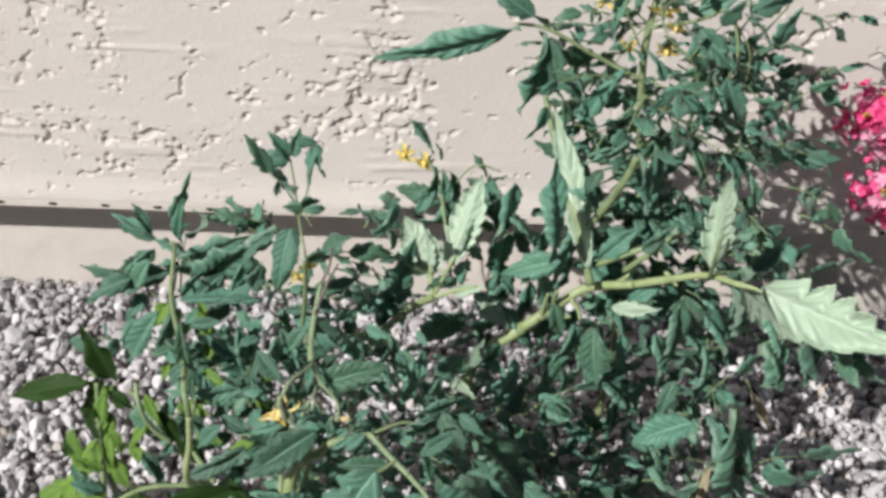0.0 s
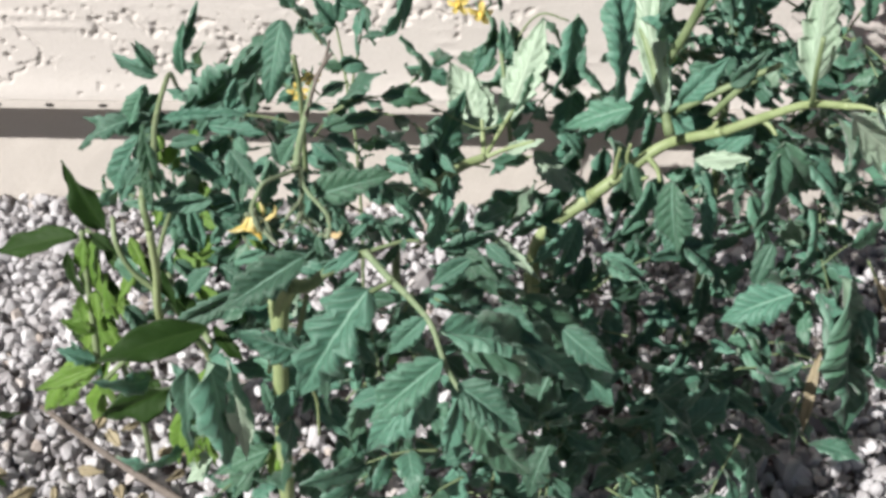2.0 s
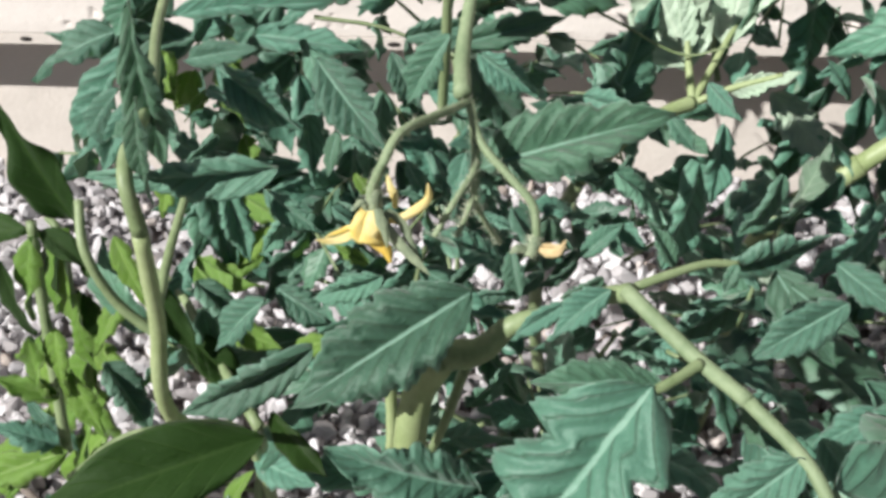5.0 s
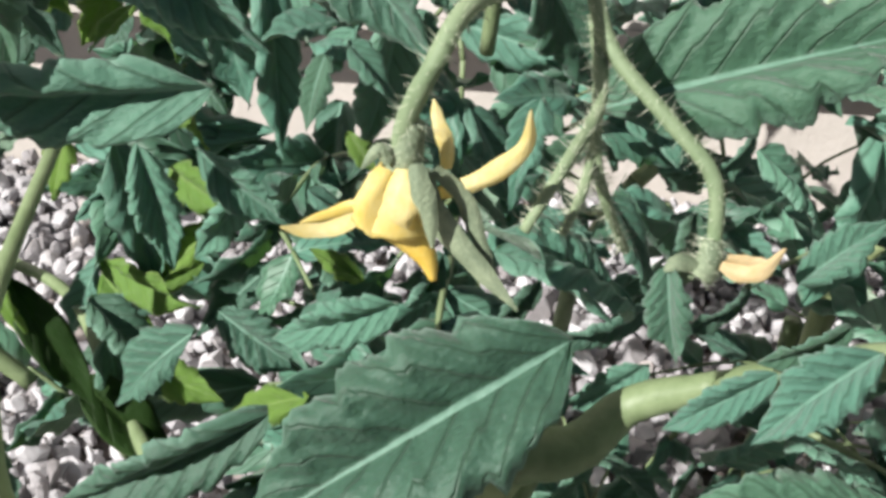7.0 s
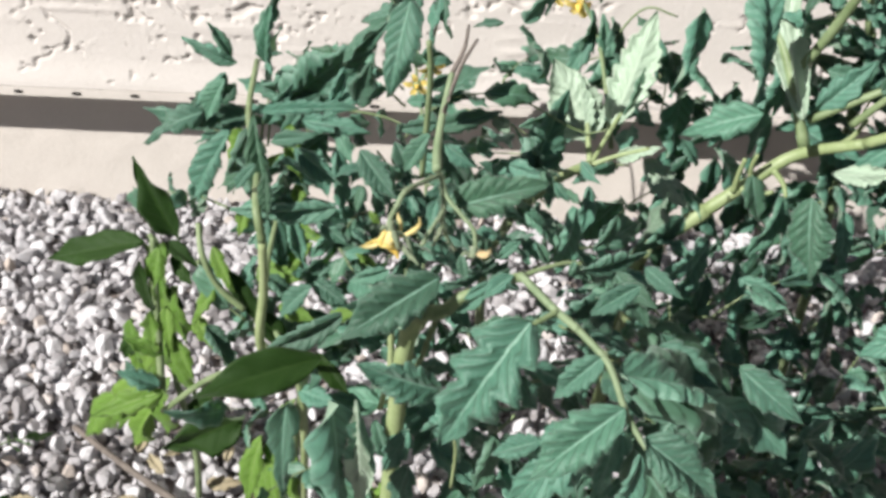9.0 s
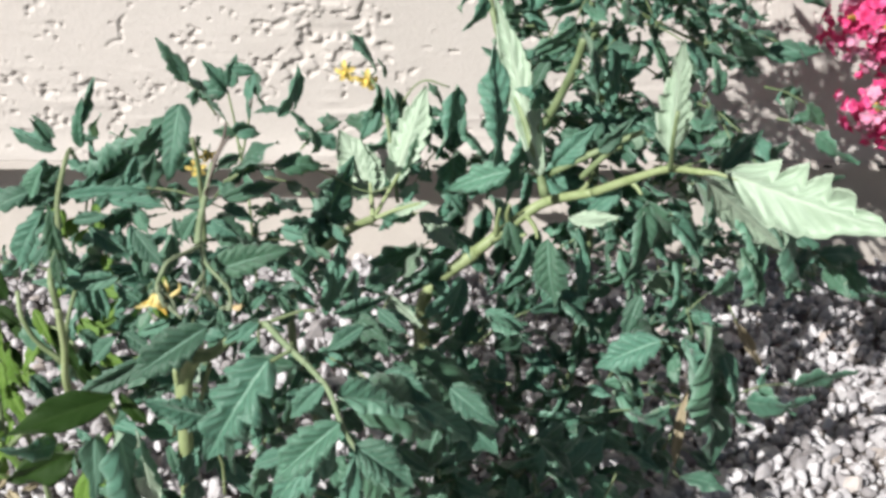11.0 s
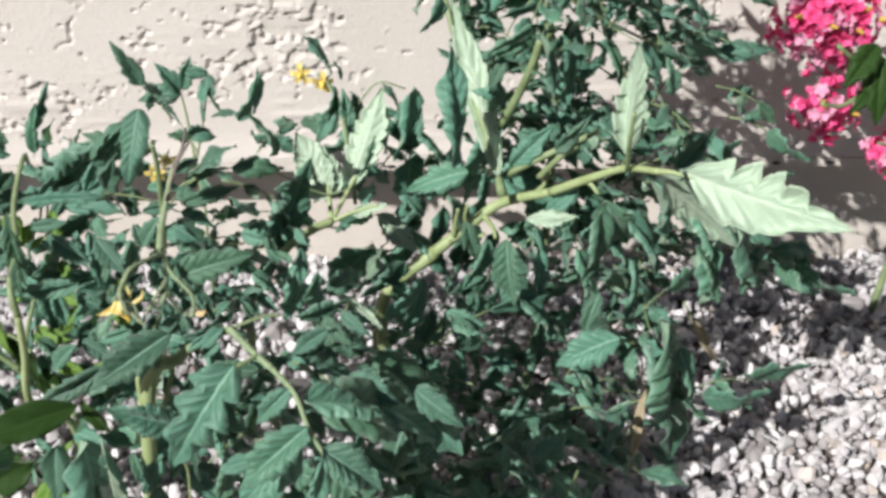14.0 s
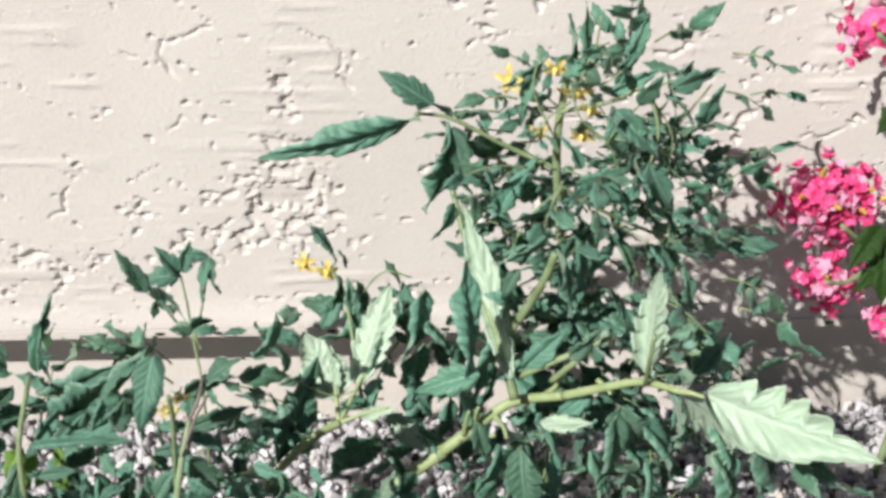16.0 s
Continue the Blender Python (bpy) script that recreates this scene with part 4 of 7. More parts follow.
leaf(front, (-0.0911, -0.53, 0.2507), (-0.0544, -0.53, 0.2428), 0.5, 70, "broad", 0.3, "tomato", True)
leaf(front, (-0.0536, -0.54, 0.2273), (-0.0746, -0.54, 0.2114), 0.5, -65, "broad", 0.3)
leaf(front, (-0.021, -0.56, 0.2705), (0.004, -0.56, 0.2481), 0.5, -65, "broad", 0.3)
leaf(front, (0.0333, -0.53, 0.2692), (0.0472, -0.53, 0.2503), 0.5, -20, "ovate", 0.4)
leaf(front, (0.0413, -0.56, 0.2658), (0.0776, -0.55, 0.2295), 0.5, -60, "broad", 0.3)
leaf(front, (-0.0678, -0.52, 0.2442), (-0.0552, -0.52, 0.2607), 0.5, 60, "broad", 0.3)
stem(front, 0.0008, 0.0006, (-0.0519, -0.6, 0.2669), (-0.0507, -0.595, 0.2524), (-0.0531, -0.59, 0.2263), material=STEM_PALE)
stem(front, 0.0016, 0.0013, (-0.0844, -0.54, 0.2716), (-0.0855, -0.54, 0.2489), (-0.0909, -0.54, 0.2242), material=STEM_PALE)
stem(front, 0.0014, 0.0012, (-0.065, -0.54, 0.2753), (-0.0713, -0.54, 0.2551), (-0.0795, -0.53, 0.23))
leaf(front, (0.0123, -0.5, 0.3101), (0.0026, -0.5, 0.2914), 0.5, -55, "toothed", 0.4)
leaf(front, (-0.03, -0.5, 0.2679), (-0.0404, -0.5, 0.2723), 0.5, 15, "toothed", 0.4)
leaf(front, (-0.0465, -0.5, 0.2644), (-0.0591, -0.5, 0.2532), 0.5, -20, "toothed", 0.4)
leaf(front, (-0.0076, -0.5, 0.2691), (0.008, -0.5, 0.2749), 0.4, 70, "toothed", 0.4)
bloom = stem(front, 0.0010, 0.0022, (-0.0789, -0.562, 0.3397), (-0.0796, -0.562, 0.3368), (-0.0804, -0.562, 0.3336), material=CALYX, name="flower", fuzz=120)
stem(bloom, 0.0024, 0.0040, (-0.0802, -0.562, 0.3344), (-0.0808, -0.5625, 0.3317), (-0.0813, -0.563, 0.3287), material=PETAL, name="corolla")
ribbon(bloom, "petal", 0.0034, PETAL, -25, .35, (-0.0812, -0.564, 0.3354), (-0.0823, -0.5655, 0.333), (-0.0824, -0.566, 0.3306), (-0.0809, -0.5655, 0.329))
ribbon(bloom, "petal", 0.0032, CREAM, 10, .3, (-0.0796, -0.565, 0.3361), (-0.0797, -0.5665, 0.3341), (-0.0794, -0.567, 0.3319), (-0.079, -0.5665, 0.3304))
ribbon(bloom, "petal", 0.0019, CREAM, 20, .5, (-0.0825, -0.562, 0.3293), (-0.0848, -0.563, 0.3291), (-0.0875, -0.564, 0.3283), (-0.0899, -0.565, 0.3285), (-0.0918, -0.566, 0.3292))
ribbon(bloom, "petal", 0.0014, PETAL, -30, .5, (-0.083, -0.56, 0.3298), (-0.086, -0.56, 0.3283), (-0.0888, -0.561, 0.3275), (-0.0909, -0.562, 0.3273))
ribbon(bloom, "petal", 0.0021, CREAM, 25, .55, (-0.0765, -0.563, 0.3324), (-0.0734, -0.5635, 0.3339), (-0.0702, -0.564, 0.3363), (-0.0679, -0.5645, 0.3394), (-0.0678, -0.565, 0.3432))
ribbon(bloom, "petal", 0.0017, CREAM, 0, .4, (-0.0763, -0.558, 0.3325), (-0.0764, -0.557, 0.3346), (-0.0774, -0.556, 0.3369), (-0.078, -0.555, 0.3389))
ribbon(bloom, "sepal", 0.0026, CALYX, 20, .4, (-0.0779, -0.565, 0.3362), (-0.0761, -0.566, 0.3313), (-0.0723, -0.567, 0.3271), (-0.0679, -0.568, 0.3228))
ribbon(bloom, "sepal", 0.0018, CALYX, 0, .4, (-0.0767, -0.564, 0.3358), (-0.0739, -0.564, 0.3329), (-0.072, -0.565, 0.3285), (-0.0701, -0.566, 0.3246))
ribbon(bloom, "sepal", 0.0022, CALYX, 0, .4, (-0.0782, -0.5665, 0.3376), (-0.0776, -0.5675, 0.3358), (-0.0767, -0.568, 0.3331), (-0.0764, -0.568, 0.3293))
ribbon(bloom, "sepal", 0.0014, CALYX, 0, .4, (-0.0811, -0.564, 0.336), (-0.0822, -0.564, 0.3375), (-0.0839, -0.564, 0.3352))
stem(bloom, 0.0026, 0.0004, (-0.0807, -0.5635, 0.3297), (-0.0793, -0.5635, 0.3279), (-0.0775, -0.564, 0.3256), (-0.0767, -0.5645, 0.3232), material=ANTHER, name="anther_cone")
bloom = stem(front, 0.0012, 0.0018, (-0.0474, -0.55, 0.3215), (-0.0476, -0.551, 0.3195), (-0.0487, -0.552, 0.3178), material=CALYX, name="flower", fuzz=160)
ribbon(bloom, "petal", 0.0020, TAN, 10, .4, (-0.0464, -0.552, 0.3196), (-0.0444, -0.553, 0.3193), (-0.0422, -0.554, 0.3205), (-0.0406, -0.555, 0.3242))
ribbon(bloom, "petal", 0.0018, TAN, 40, .5, (-0.0459, -0.552, 0.3204), (-0.0431, -0.552, 0.3199), (-0.0405, -0.552, 0.3203))
ribbon(bloom, "sepal", 0.0022, CALYX, 20, .5, (-0.0483, -0.552, 0.3194), (-0.0509, -0.553, 0.3205), (-0.0527, -0.554, 0.3196))
ribbon(bloom, "sepal", 0.0016, CALYX, 0, .5, (-0.0491, -0.552, 0.3186), (-0.0514, -0.553, 0.3167), (-0.0517, -0.554, 0.3135))
thicket(front, (0.03, -0.50, 0.10), (.08, .05, .05), 10, .042, 134, shaded=True)
leaf(front, (-0.0431, -0.47, 0.2763), (-0.0256, -0.475, 0.266), 0.55, -70, "toothed", 0.35, "tomato", True)
leaf(front, (-0.07, -0.47, 0.2752), (-0.0539, -0.475, 0.2692), 0.5, -70, "toothed", 0.35, "tomato", True)
leaf(front, (-0.0479, -0.5, 0.2768), (-0.0681, -0.505, 0.271), 0.5, -65, "toothed", 0.35, "tomato", True)
leaf(front, (-0.1351, -0.47, 0.2455), (-0.1144, -0.475, 0.234), 0.55, 10, "toothed", 0.35, "tomato", True)
leaf(front, (-0.1545, -0.47, 0.2289), (-0.1339, -0.475, 0.2242), 0.5, 0, "toothed", 0.35, "young", label="bright yellow-green young leaf")
leaf(front, (-0.0384, -0.53, 0.3019), (-0.0474, -0.535, 0.2974), 0.5, -60, "toothed", 0.35, "tomato", True)
leaf(front, (-0.0843, -0.49, 0.2776), (-0.0934, -0.495, 0.262), 0.5, -55, "toothed", 0.35, "tomato", True)
leaf(front, (-0.0666, -0.5, 0.2804), (-0.0774, -0.505, 0.2714), 0.45, -60, "toothed", 0.35, "tomato", True)
leaf(front, (-0.0351, -0.5, 0.2446), (-0.0185, -0.505, 0.2607), 0.5, 65, "toothed", 0.35, "tomato", True)
leaf(front, (-0.0572, -0.51, 0.2507), (-0.0424, -0.515, 0.2446), 0.5, -70, "toothed", 0.35, "tomato", True)
leaf(front, (-0.1138, -0.48, 0.2198), (-0.1342, -0.485, 0.2041), 0.45, -60, "toothed", 0.35, "tomato", True)
leaf(front, (-0.1601, -0.48, 0.3109), (-0.174, -0.485, 0.3055), 0.5, 20, "toothed", 0.35, "tomato", True)
leaf(front, (-0.1461, -0.47, 0.3006), (-0.1557, -0.475, 0.2938), 0.5, -60, "toothed", 0.35, "tomato", True)
leaf(front, (-0.1566, -0.44, 0.2588), (-0.1391, -0.45, 0.249), 0.55, -70, "toothed", 0.35)
leaf(front, (-0.1385, -0.45, 0.2561), (-0.1517, -0.46, 0.2437), 0.5, 25, "toothed", 0.35, "young", label="bright yellow-green young leaf")
leaf(front, (-0.1238, -0.44, 0.2669), (-0.1101, -0.45, 0.2571), 0.5, -70, "toothed", 0.35)
leaf(front, (-0.0732, -0.45, 0.2771), (-0.0611, -0.46, 0.2698), 0.5, -70, "toothed", 0.35)
leaf(front, (-0.0571, -0.44, 0.2778), (-0.0701, -0.45, 0.271), 0.5, 25, "toothed", 0.35)
leaf(front, (-0.0308, -0.45, 0.265), (-0.0169, -0.46, 0.2581), 0.5, 10, "toothed", 0.35)
leaf(front, (-0.0571, -0.46, 0.2504), (-0.0423, -0.47, 0.2687), 0.5, 65, "toothed", 0.35)
leaf(front, (-0.0785, -0.47, 0.2518), (-0.0591, -0.48, 0.2547), 0.55, 70, "toothed", 0.35)
leaf(front, (-0.1697, -0.45, 0.2386), (-0.1533, -0.46, 0.2288), 0.5, 10, "toothed", 0.35, "young", label="bright yellow-green young leaf")
leaf(front, (-0.0159, -0.45, 0.2745), (-0.0024, -0.46, 0.2662), 0.5, -70, "toothed", 0.35)
leaf(front, (-0.1607, -0.44, 0.2636), (-0.174, -0.45, 0.2526), 0.5, -55, "toothed", 0.35)
leaf(front, (-0.0228, -0.43, 0.2754), (-0.0335, -0.44, 0.2669), 0.5, -55, "toothed", 0.35)
leaf(front, (-0.1371, -0.42, 0.2825), (-0.1228, -0.43, 0.2735), 0.55, -70, "toothed", 0.35)
leaf(front, (-0.0541, -0.53, 0.2953), (-0.0743, -0.538, 0.3134), 0.55, 60, "toothed", 0.25, "tomato", True)
leaf(front, (-0.0455, -0.52, 0.3074), (-0.0513, -0.528, 0.2966), 0.5, -55, "toothed", 0.25, "tomato", True)
leaf(front, (-0.1533, -0.49, 0.2611), (-0.1384, -0.498, 0.2445), 0.6, -65, "toothed", 0.25, "tomato", True)
leaf(front, (-0.1842, -0.5, 0.2353), (-0.1695, -0.508, 0.2158), 0.6, -60, "toothed", 0.25, "tomato", True)
leaf(front, (-0.143, -0.46, 0.3235), (-0.1372, -0.468, 0.3017), 0.5, 25, "toothed", 0.25, "young", label="bright yellow-green young leaf")
leaf(front, (-0.1657, -0.46, 0.3194), (-0.1568, -0.468, 0.3092), 0.6, 15, "toothed", 0.25, "young", label="bright yellow-green young leaf")

# dark-leaved weed at the left
leaf(weed, (-0.214, -0.44, 0.246), (-0.232, -0.44, 0.297), .36, -20, "lance", .15, "weed")
leaf(weed, (-0.234, -0.44, 0.245), (-0.29, -0.44, 0.229), .36, 20, "lance", .15, "weed")
leaf(weed, (-0.235, -0.42, 0.231), (-0.247, -0.42, 0.188), .30, 40, "lance", .3, "weed")
leaf(weed, (-0.227, -0.42, 0.223), (-0.214, -0.43, 0.211), .5, 20, "lance", .4, "weed")
leaf(weed, (-0.24, -0.41, 0.196), (-0.231, -0.41, 0.171), .5, 0, "lance", .4, "weed")
leaf(weed, (-0.235, -0.41, 0.176), (-0.236, -0.42, 0.137), .55, 35, "lance", .5, "young", label="bright yellow-green young leaf")
leaf(weed, (-0.234, -0.42, 0.223), (-0.243, -0.42, 0.23), .6, -15, "lance", .5, "young", label="bright yellow-green young leaf")
leaf(weed, (-0.286, -0.37, 0.077), (-0.325, -0.36, 0.035), .45, 25, "slim", .5, "young", label="bright yellow-green young leaf")
leaf(weed, (-0.262, -0.38, 0.087), (-0.294, -0.37, 0.03), .45, 30, "slim", .5, "young", label="bright yellow-green young leaf")
leaf(weed, (-0.267, -0.38, 0.111), (-0.289, -0.37, 0.082), .7, 25, "slim", .5, "young", label="bright yellow-green young leaf")
leaf(weed, (-0.281, -0.38, 0.129), (-0.261, -0.38, 0.097), .6, 35, "slim", .4, "young", label="bright yellow-green young leaf")
leaf(weed, (-0.274, -0.38, 0.139), (-0.286, -0.38, 0.115), .5, 0, "lance", .4, "weed")
leaf(weed, (-0.216, -0.42, 0.123), (-0.229, -0.42, 0.079), .6, 20, "ovate", .5, "weed")
leaf(weed, (-0.155, -0.5, 0.148), (-0.165, -0.5, 0.113), .5, 40, "slim", .5, "young", label="bright yellow-green young leaf")
leaf(weed, (-0.145, -0.5, 0.153), (-0.146, -0.5, 0.115), .4, 40, "slim", .5, "young", label="bright yellow-green young leaf")
leaf(weed, (-0.102, -0.5, 0.135), (-0.114, -0.5, 0.103), .5, 35, "slim", .5, "young", label="bright yellow-green young leaf")
leaf(weed, (-0.227, -0.42, 0.117), (-0.194, -0.43, 0.1), .5, 10, "ovate", .5, "weed")
leaf(weed, (-0.121, -0.53, 0.247), (-0.107, -0.53, 0.224), .4, 20, "lance", .4, "weed")
stem(weed, 0.0022, 0.0016, (-0.24, -0.4, 0.071), (-0.242, -0.41, 0.136), (-0.24, -0.415, 0.183), (-0.237, -0.415, 0.224), (-0.243, -0.41, 0.23))
stem(weed, 0.002, 0.0015, (-0.137, -0.5, 0.212), (-0.161, -0.47, 0.218), (-0.184, -0.44, 0.223), (-0.213, -0.42, 0.22))
stem(weed, 0.002, 0.0015, (-0.154, -0.47, 0.093), (-0.146, -0.49, 0.165), (-0.131, -0.51, 0.221))
stem(weed, 0.0024, 0.0022, (-0.25, -0.385, -0.01), (-0.242, -0.396, 0.0355), (-0.24, -0.4, 0.071))

leaf(weed, (-0.1104, -0.565, 0.2717), (-0.16, -0.595, 0.2691), 0.36, 10, "lance", 0.25, "weed")
leaf(weed, (-0.2211, -0.475, 0.1971), (-0.2191, -0.48, 0.2287), 0.5, -35, "broad", 0.4, "young", label="bright yellow-green young leaf")
leaf(weed, (-0.2123, -0.475, 0.2284), (-0.2107, -0.48, 0.2019), 0.5, 30, "broad", 0.4, "young", label="bright yellow-green young leaf")
leaf(weed, (-0.211, -0.475, 0.2652), (-0.2154, -0.48, 0.2348), 0.45, 30, "broad", 0.4, "young", label="bright yellow-green young leaf")
leaf(weed, (-0.221, -0.475, 0.1707), (-0.2644, -0.48, 0.1519), 0.34, 15, "broad", 0.4, "young", label="bright yellow-green young leaf")
leaf(weed, (-0.2185, -0.475, 0.1973), (-0.2372, -0.48, 0.2094), 0.5, -5, "broad", 0.4, "young", label="bright yellow-green young leaf")
leaf(weed, (-0.2244, -0.475, 0.1738), (-0.2449, -0.48, 0.1865), 0.55, 20, "broad", 0.4)
leaf(weed, (-0.2193, -0.475, 0.225), (-0.2198, -0.48, 0.2599), 0.35, -30, "lance", 0.4, "weed")
leaf(weed, (-0.2081, -0.475, 0.2681), (-0.1909, -0.48, 0.2559), 0.4, -30, "lance", 0.4, "weed")
leaf(weed, (-0.1836, -0.475, 0.2666), (-0.1721, -0.48, 0.2402), 0.35, 25, "broad", 0.4, "young", label="bright yellow-green young leaf")
leaf(weed, (-0.1984, -0.475, 0.2233), (-0.1851, -0.48, 0.2036), 0.5, 20, "broad", 0.4, "young", label="bright yellow-green young leaf")
leaf(weed, (-0.1781, -0.475, 0.157), (-0.2263, -0.48, 0.1343), 0.5, -40, "lance", 0.4, "weed")
leaf(weed, (-0.1692, -0.475, 0.1436), (-0.1798, -0.48, 0.0948), 0.4, 30, "broad", 0.4, "young", label="bright yellow-green young leaf")
leaf(weed, (-0.1642, -0.475, 0.1405), (-0.1613, -0.48, 0.1085), 0.5, 30, "broad", 0.4, "young", label="bright yellow-green young leaf")
leaf(weed, (-0.1854, -0.475, 0.2416), (-0.1971, -0.48, 0.2212), 0.45, 25, "broad", 0.4, "young", label="bright yellow-green young leaf")
leaf(weed, (-0.2108, -0.475, 0.2104), (-0.2013, -0.48, 0.1833), 0.5, 25, "broad", 0.4, "young", label="bright yellow-green young leaf")
leaf(weed, (-0.2319, -0.475, 0.1699), (-0.2489, -0.48, 0.145), 0.4, 25, "broad", 0.4, "young", label="bright yellow-green young leaf")
leaf(weed, (-0.1681, -0.475, 0.2281), (-0.1454, -0.48, 0.2033), 0.4, -40, "lance", 0.4, "weed")
leaf(weed, (-0.1788, -0.475, 0.2532), (-0.1625, -0.48, 0.2234), 0.3, -30, "lance", 0.4, "weed")
stem(weed, 0.0022, 0.0018, (-0.225, -0.47, 0.166), (-0.2238, -0.465, 0.2017), (-0.2228, -0.46, 0.235), (-0.2224, -0.455, 0.2576))
stem(weed, 0.0018, 0.0014, (-0.163, -0.5, 0.2469), (-0.1746, -0.5, 0.2597), (-0.1805, -0.5, 0.2775), (-0.184, -0.49, 0.2887))
stem(weed, 0.0018, 0.0014, (-0.2264, -0.47, 0.1519), (-0.1913, -0.49, 0.1926), (-0.1492, -0.53, 0.2385), (-0.1159, -0.56, 0.2659))

# left tomato
stem(left, 0.0024, 0.0019, (-0.165, -0.44, -0.01), (-0.1379, -0.5, 0.1953), (-0.1422, -0.545, 0.2566), (-0.1357, -0.555, 0.2977), (-0.1327, -0.56, 0.3248), material=STEM_PALE)
stem(left, 0.0019, 0.0014, (-0.1327, -0.56, 0.3248), (-0.1351, -0.555, 0.3393), (-0.1463, -0.51, 0.3334), (-0.1658, -0.45, 0.3287), (-0.1735, -0.4, 0.334), (-0.1915, -0.345, 0.3026))
stem(left, 0.0013, 0.001, (-0.1344, -0.555, 0.3024), (-0.1362, -0.54, 0.3064), (-0.1363, -0.52, 0.314))
leaf(left, (-0.1801, -0.36, 0.3171), (-0.1722, -0.36, 0.3535), 0.32, -20, "toothed", 0.35, "tomato", True)
leaf(left, (-0.1963, -0.36, 0.3164), (-0.2225, -0.36, 0.3288), 0.38, -50, "toothed", 0.35, "tomato", True)
leaf(left, (-0.1992, -0.36, 0.3197), (-0.2116, -0.36, 0.3391), 0.35, 20, "toothed", 0.35, "tomato", True)
leaf(left, (-0.1972, -0.38, 0.3181), (-0.2172, -0.38, 0.2969), 0.5, -60, "broad", 0.35)
leaf(left, (-0.1912, -0.4, 0.3237), (-0.2048, -0.4, 0.2984), 0.6, 20, "toothed", 0.35, "tomato", True)
leaf(left, (-0.1573, -0.46, 0.3338), (-0.1082, -0.46, 0.3362), 0.16, -20, "toothed", 0.35, "tomato", True)
leaf(left, (-0.1664, -0.42, 0.3082), (-0.1497, -0.42, 0.3327), 0.4, 30, "toothed", 0.35, "tomato", True)
leaf(left, (-0.172, -0.46, 0.3242), (-0.1957, -0.46, 0.2787), 0.42, 25, "toothed", 0.35, "tomato", True)
leaf(left, (-0.1606, -0.47, 0.3296), (-0.1752, -0.47, 0.2953), 0.4, -50, "broad", 0.35)
leaf(left, (-0.1424, -0.52, 0.3627), (-0.1381, -0.52, 0.3139), 0.26, 20, "toothed", 0.35, "tomato", True)
leaf(left, (-0.1475, -0.48, 0.3294), (-0.126, -0.48, 0.3333), 0.45, 10, "flat", 0.35)
leaf(left, (-0.1319, -0.5, 0.3374), (-0.11, -0.5, 0.3186), 0.45, 25, "toothed", 0.35, "tomato", True)
leaf(left, (-0.1428, -0.48, 0.3208), (-0.1277, -0.48, 0.3066), 0.5, -65, "broad", 0.35)
leaf(left, (-0.1613, -0.49, 0.325), (-0.1493, -0.49, 0.3109), 0.45, -55, "broad", 0.35)
leaf(left, (-0.1171, -0.45, 0.3558), (-0.0951, -0.45, 0.3789), 0.32, -55, "toothed", 0.35, "tomato", True)
leaf(left, (-0.1192, -0.44, 0.3501), (-0.1287, -0.44, 0.3288), 0.4, -50, "broad", 0.35)
leaf(left, (-0.088, -0.45, 0.3383), (-0.0664, -0.45, 0.3364), 0.4, -20, "toothed", 0.35, "tomato", True)
leaf(left, (-0.0896, -0.46, 0.3282), (-0.0681, -0.46, 0.3337), 0.4, 20, "toothed", 0.35, "tomato", True)
leaf(left, (-0.0879, -0.49, 0.3374), (-0.0805, -0.49, 0.3206), 0.5, 20, "toothed", 0.35, "tomato", True)
leaf(left, (-0.0837, -0.46, 0.3922), (-0.093, -0.47, 0.3495), 0.5, 25, "felt", 0.2, "tomato", True)
stem(left, 0.0015, 0.0012, (-0.08, -0.46, 0.304), (-0.076, -0.47, 0.338), (-0.073, -0.48, 0.367), (-0.073, -0.485, 0.383))
stem(left, 0.0013, 0.0009, (-0.113, -0.17, 0.176), (-0.121, -0.15, 0.211), (-0.124, -0.145, 0.241), (-0.128, -0.14, 0.265))
stem(left, 0.0015, 0.0013, (-0.123, -0.155, -0.01), (-0.115, -0.166, 0.088), (-0.113, -0.17, 0.176))
stem(left, 0.0011, 0.0008, (-0.12, -0.15, 0.205), (-0.111, -0.145, 0.241), (-0.103, -0.14, 0.282))
leaf(left, (-0.192, -0.335, 0.319), (-0.176, -0.325, 0.353), .34, 65, "ovate", .2)
leaf(left, (-0.209, -0.335, 0.304), (-0.238, -0.33, 0.317), .38, 24, "ovate", .4)
leaf(left, (-0.206, -0.335, 0.312), (-0.221, -0.33, 0.328), .38, -6, "ovate", .4)
leaf(left, (-0.194, -0.33, 0.31), (-0.177, -0.33, 0.31), .4, 13, "ovate", .4)
leaf(left, (-0.203, -0.345, 0.297), (-0.24, -0.345, 0.276), .45, -65, "ovate", .5)
leaf(left, (-0.193, -0.35, 0.279), (-0.23, -0.36, 0.273), .55, 22, "ovate", .4)
leaf(left, (-0.163, -0.4, 0.313), (-0.099, -0.42, 0.37), .40, 65, "ovate", .3, "tomato", True)
leaf(left, (-0.034, -0.44, 0.376), (-0.019, -0.45, 0.41), .28, 65, "ovate", .3)
leaf(left, (-0.129, -0.14, 0.265), (-0.148, -0.14, 0.293), .5, 18, "ovate", .8)
leaf(left, (-0.128, -0.14, 0.265), (-0.164, -0.14, 0.258), .6, 10, "ovate", 1.1)
leaf(left, (-0.126, -0.14, 0.268), (-0.117, -0.138, 0.298), .5, 12, "ovate", .7)
leaf(left, (-0.103, -0.14, 0.282), (-0.129, -0.14, 0.288), .5, -23, "ovate", .7)
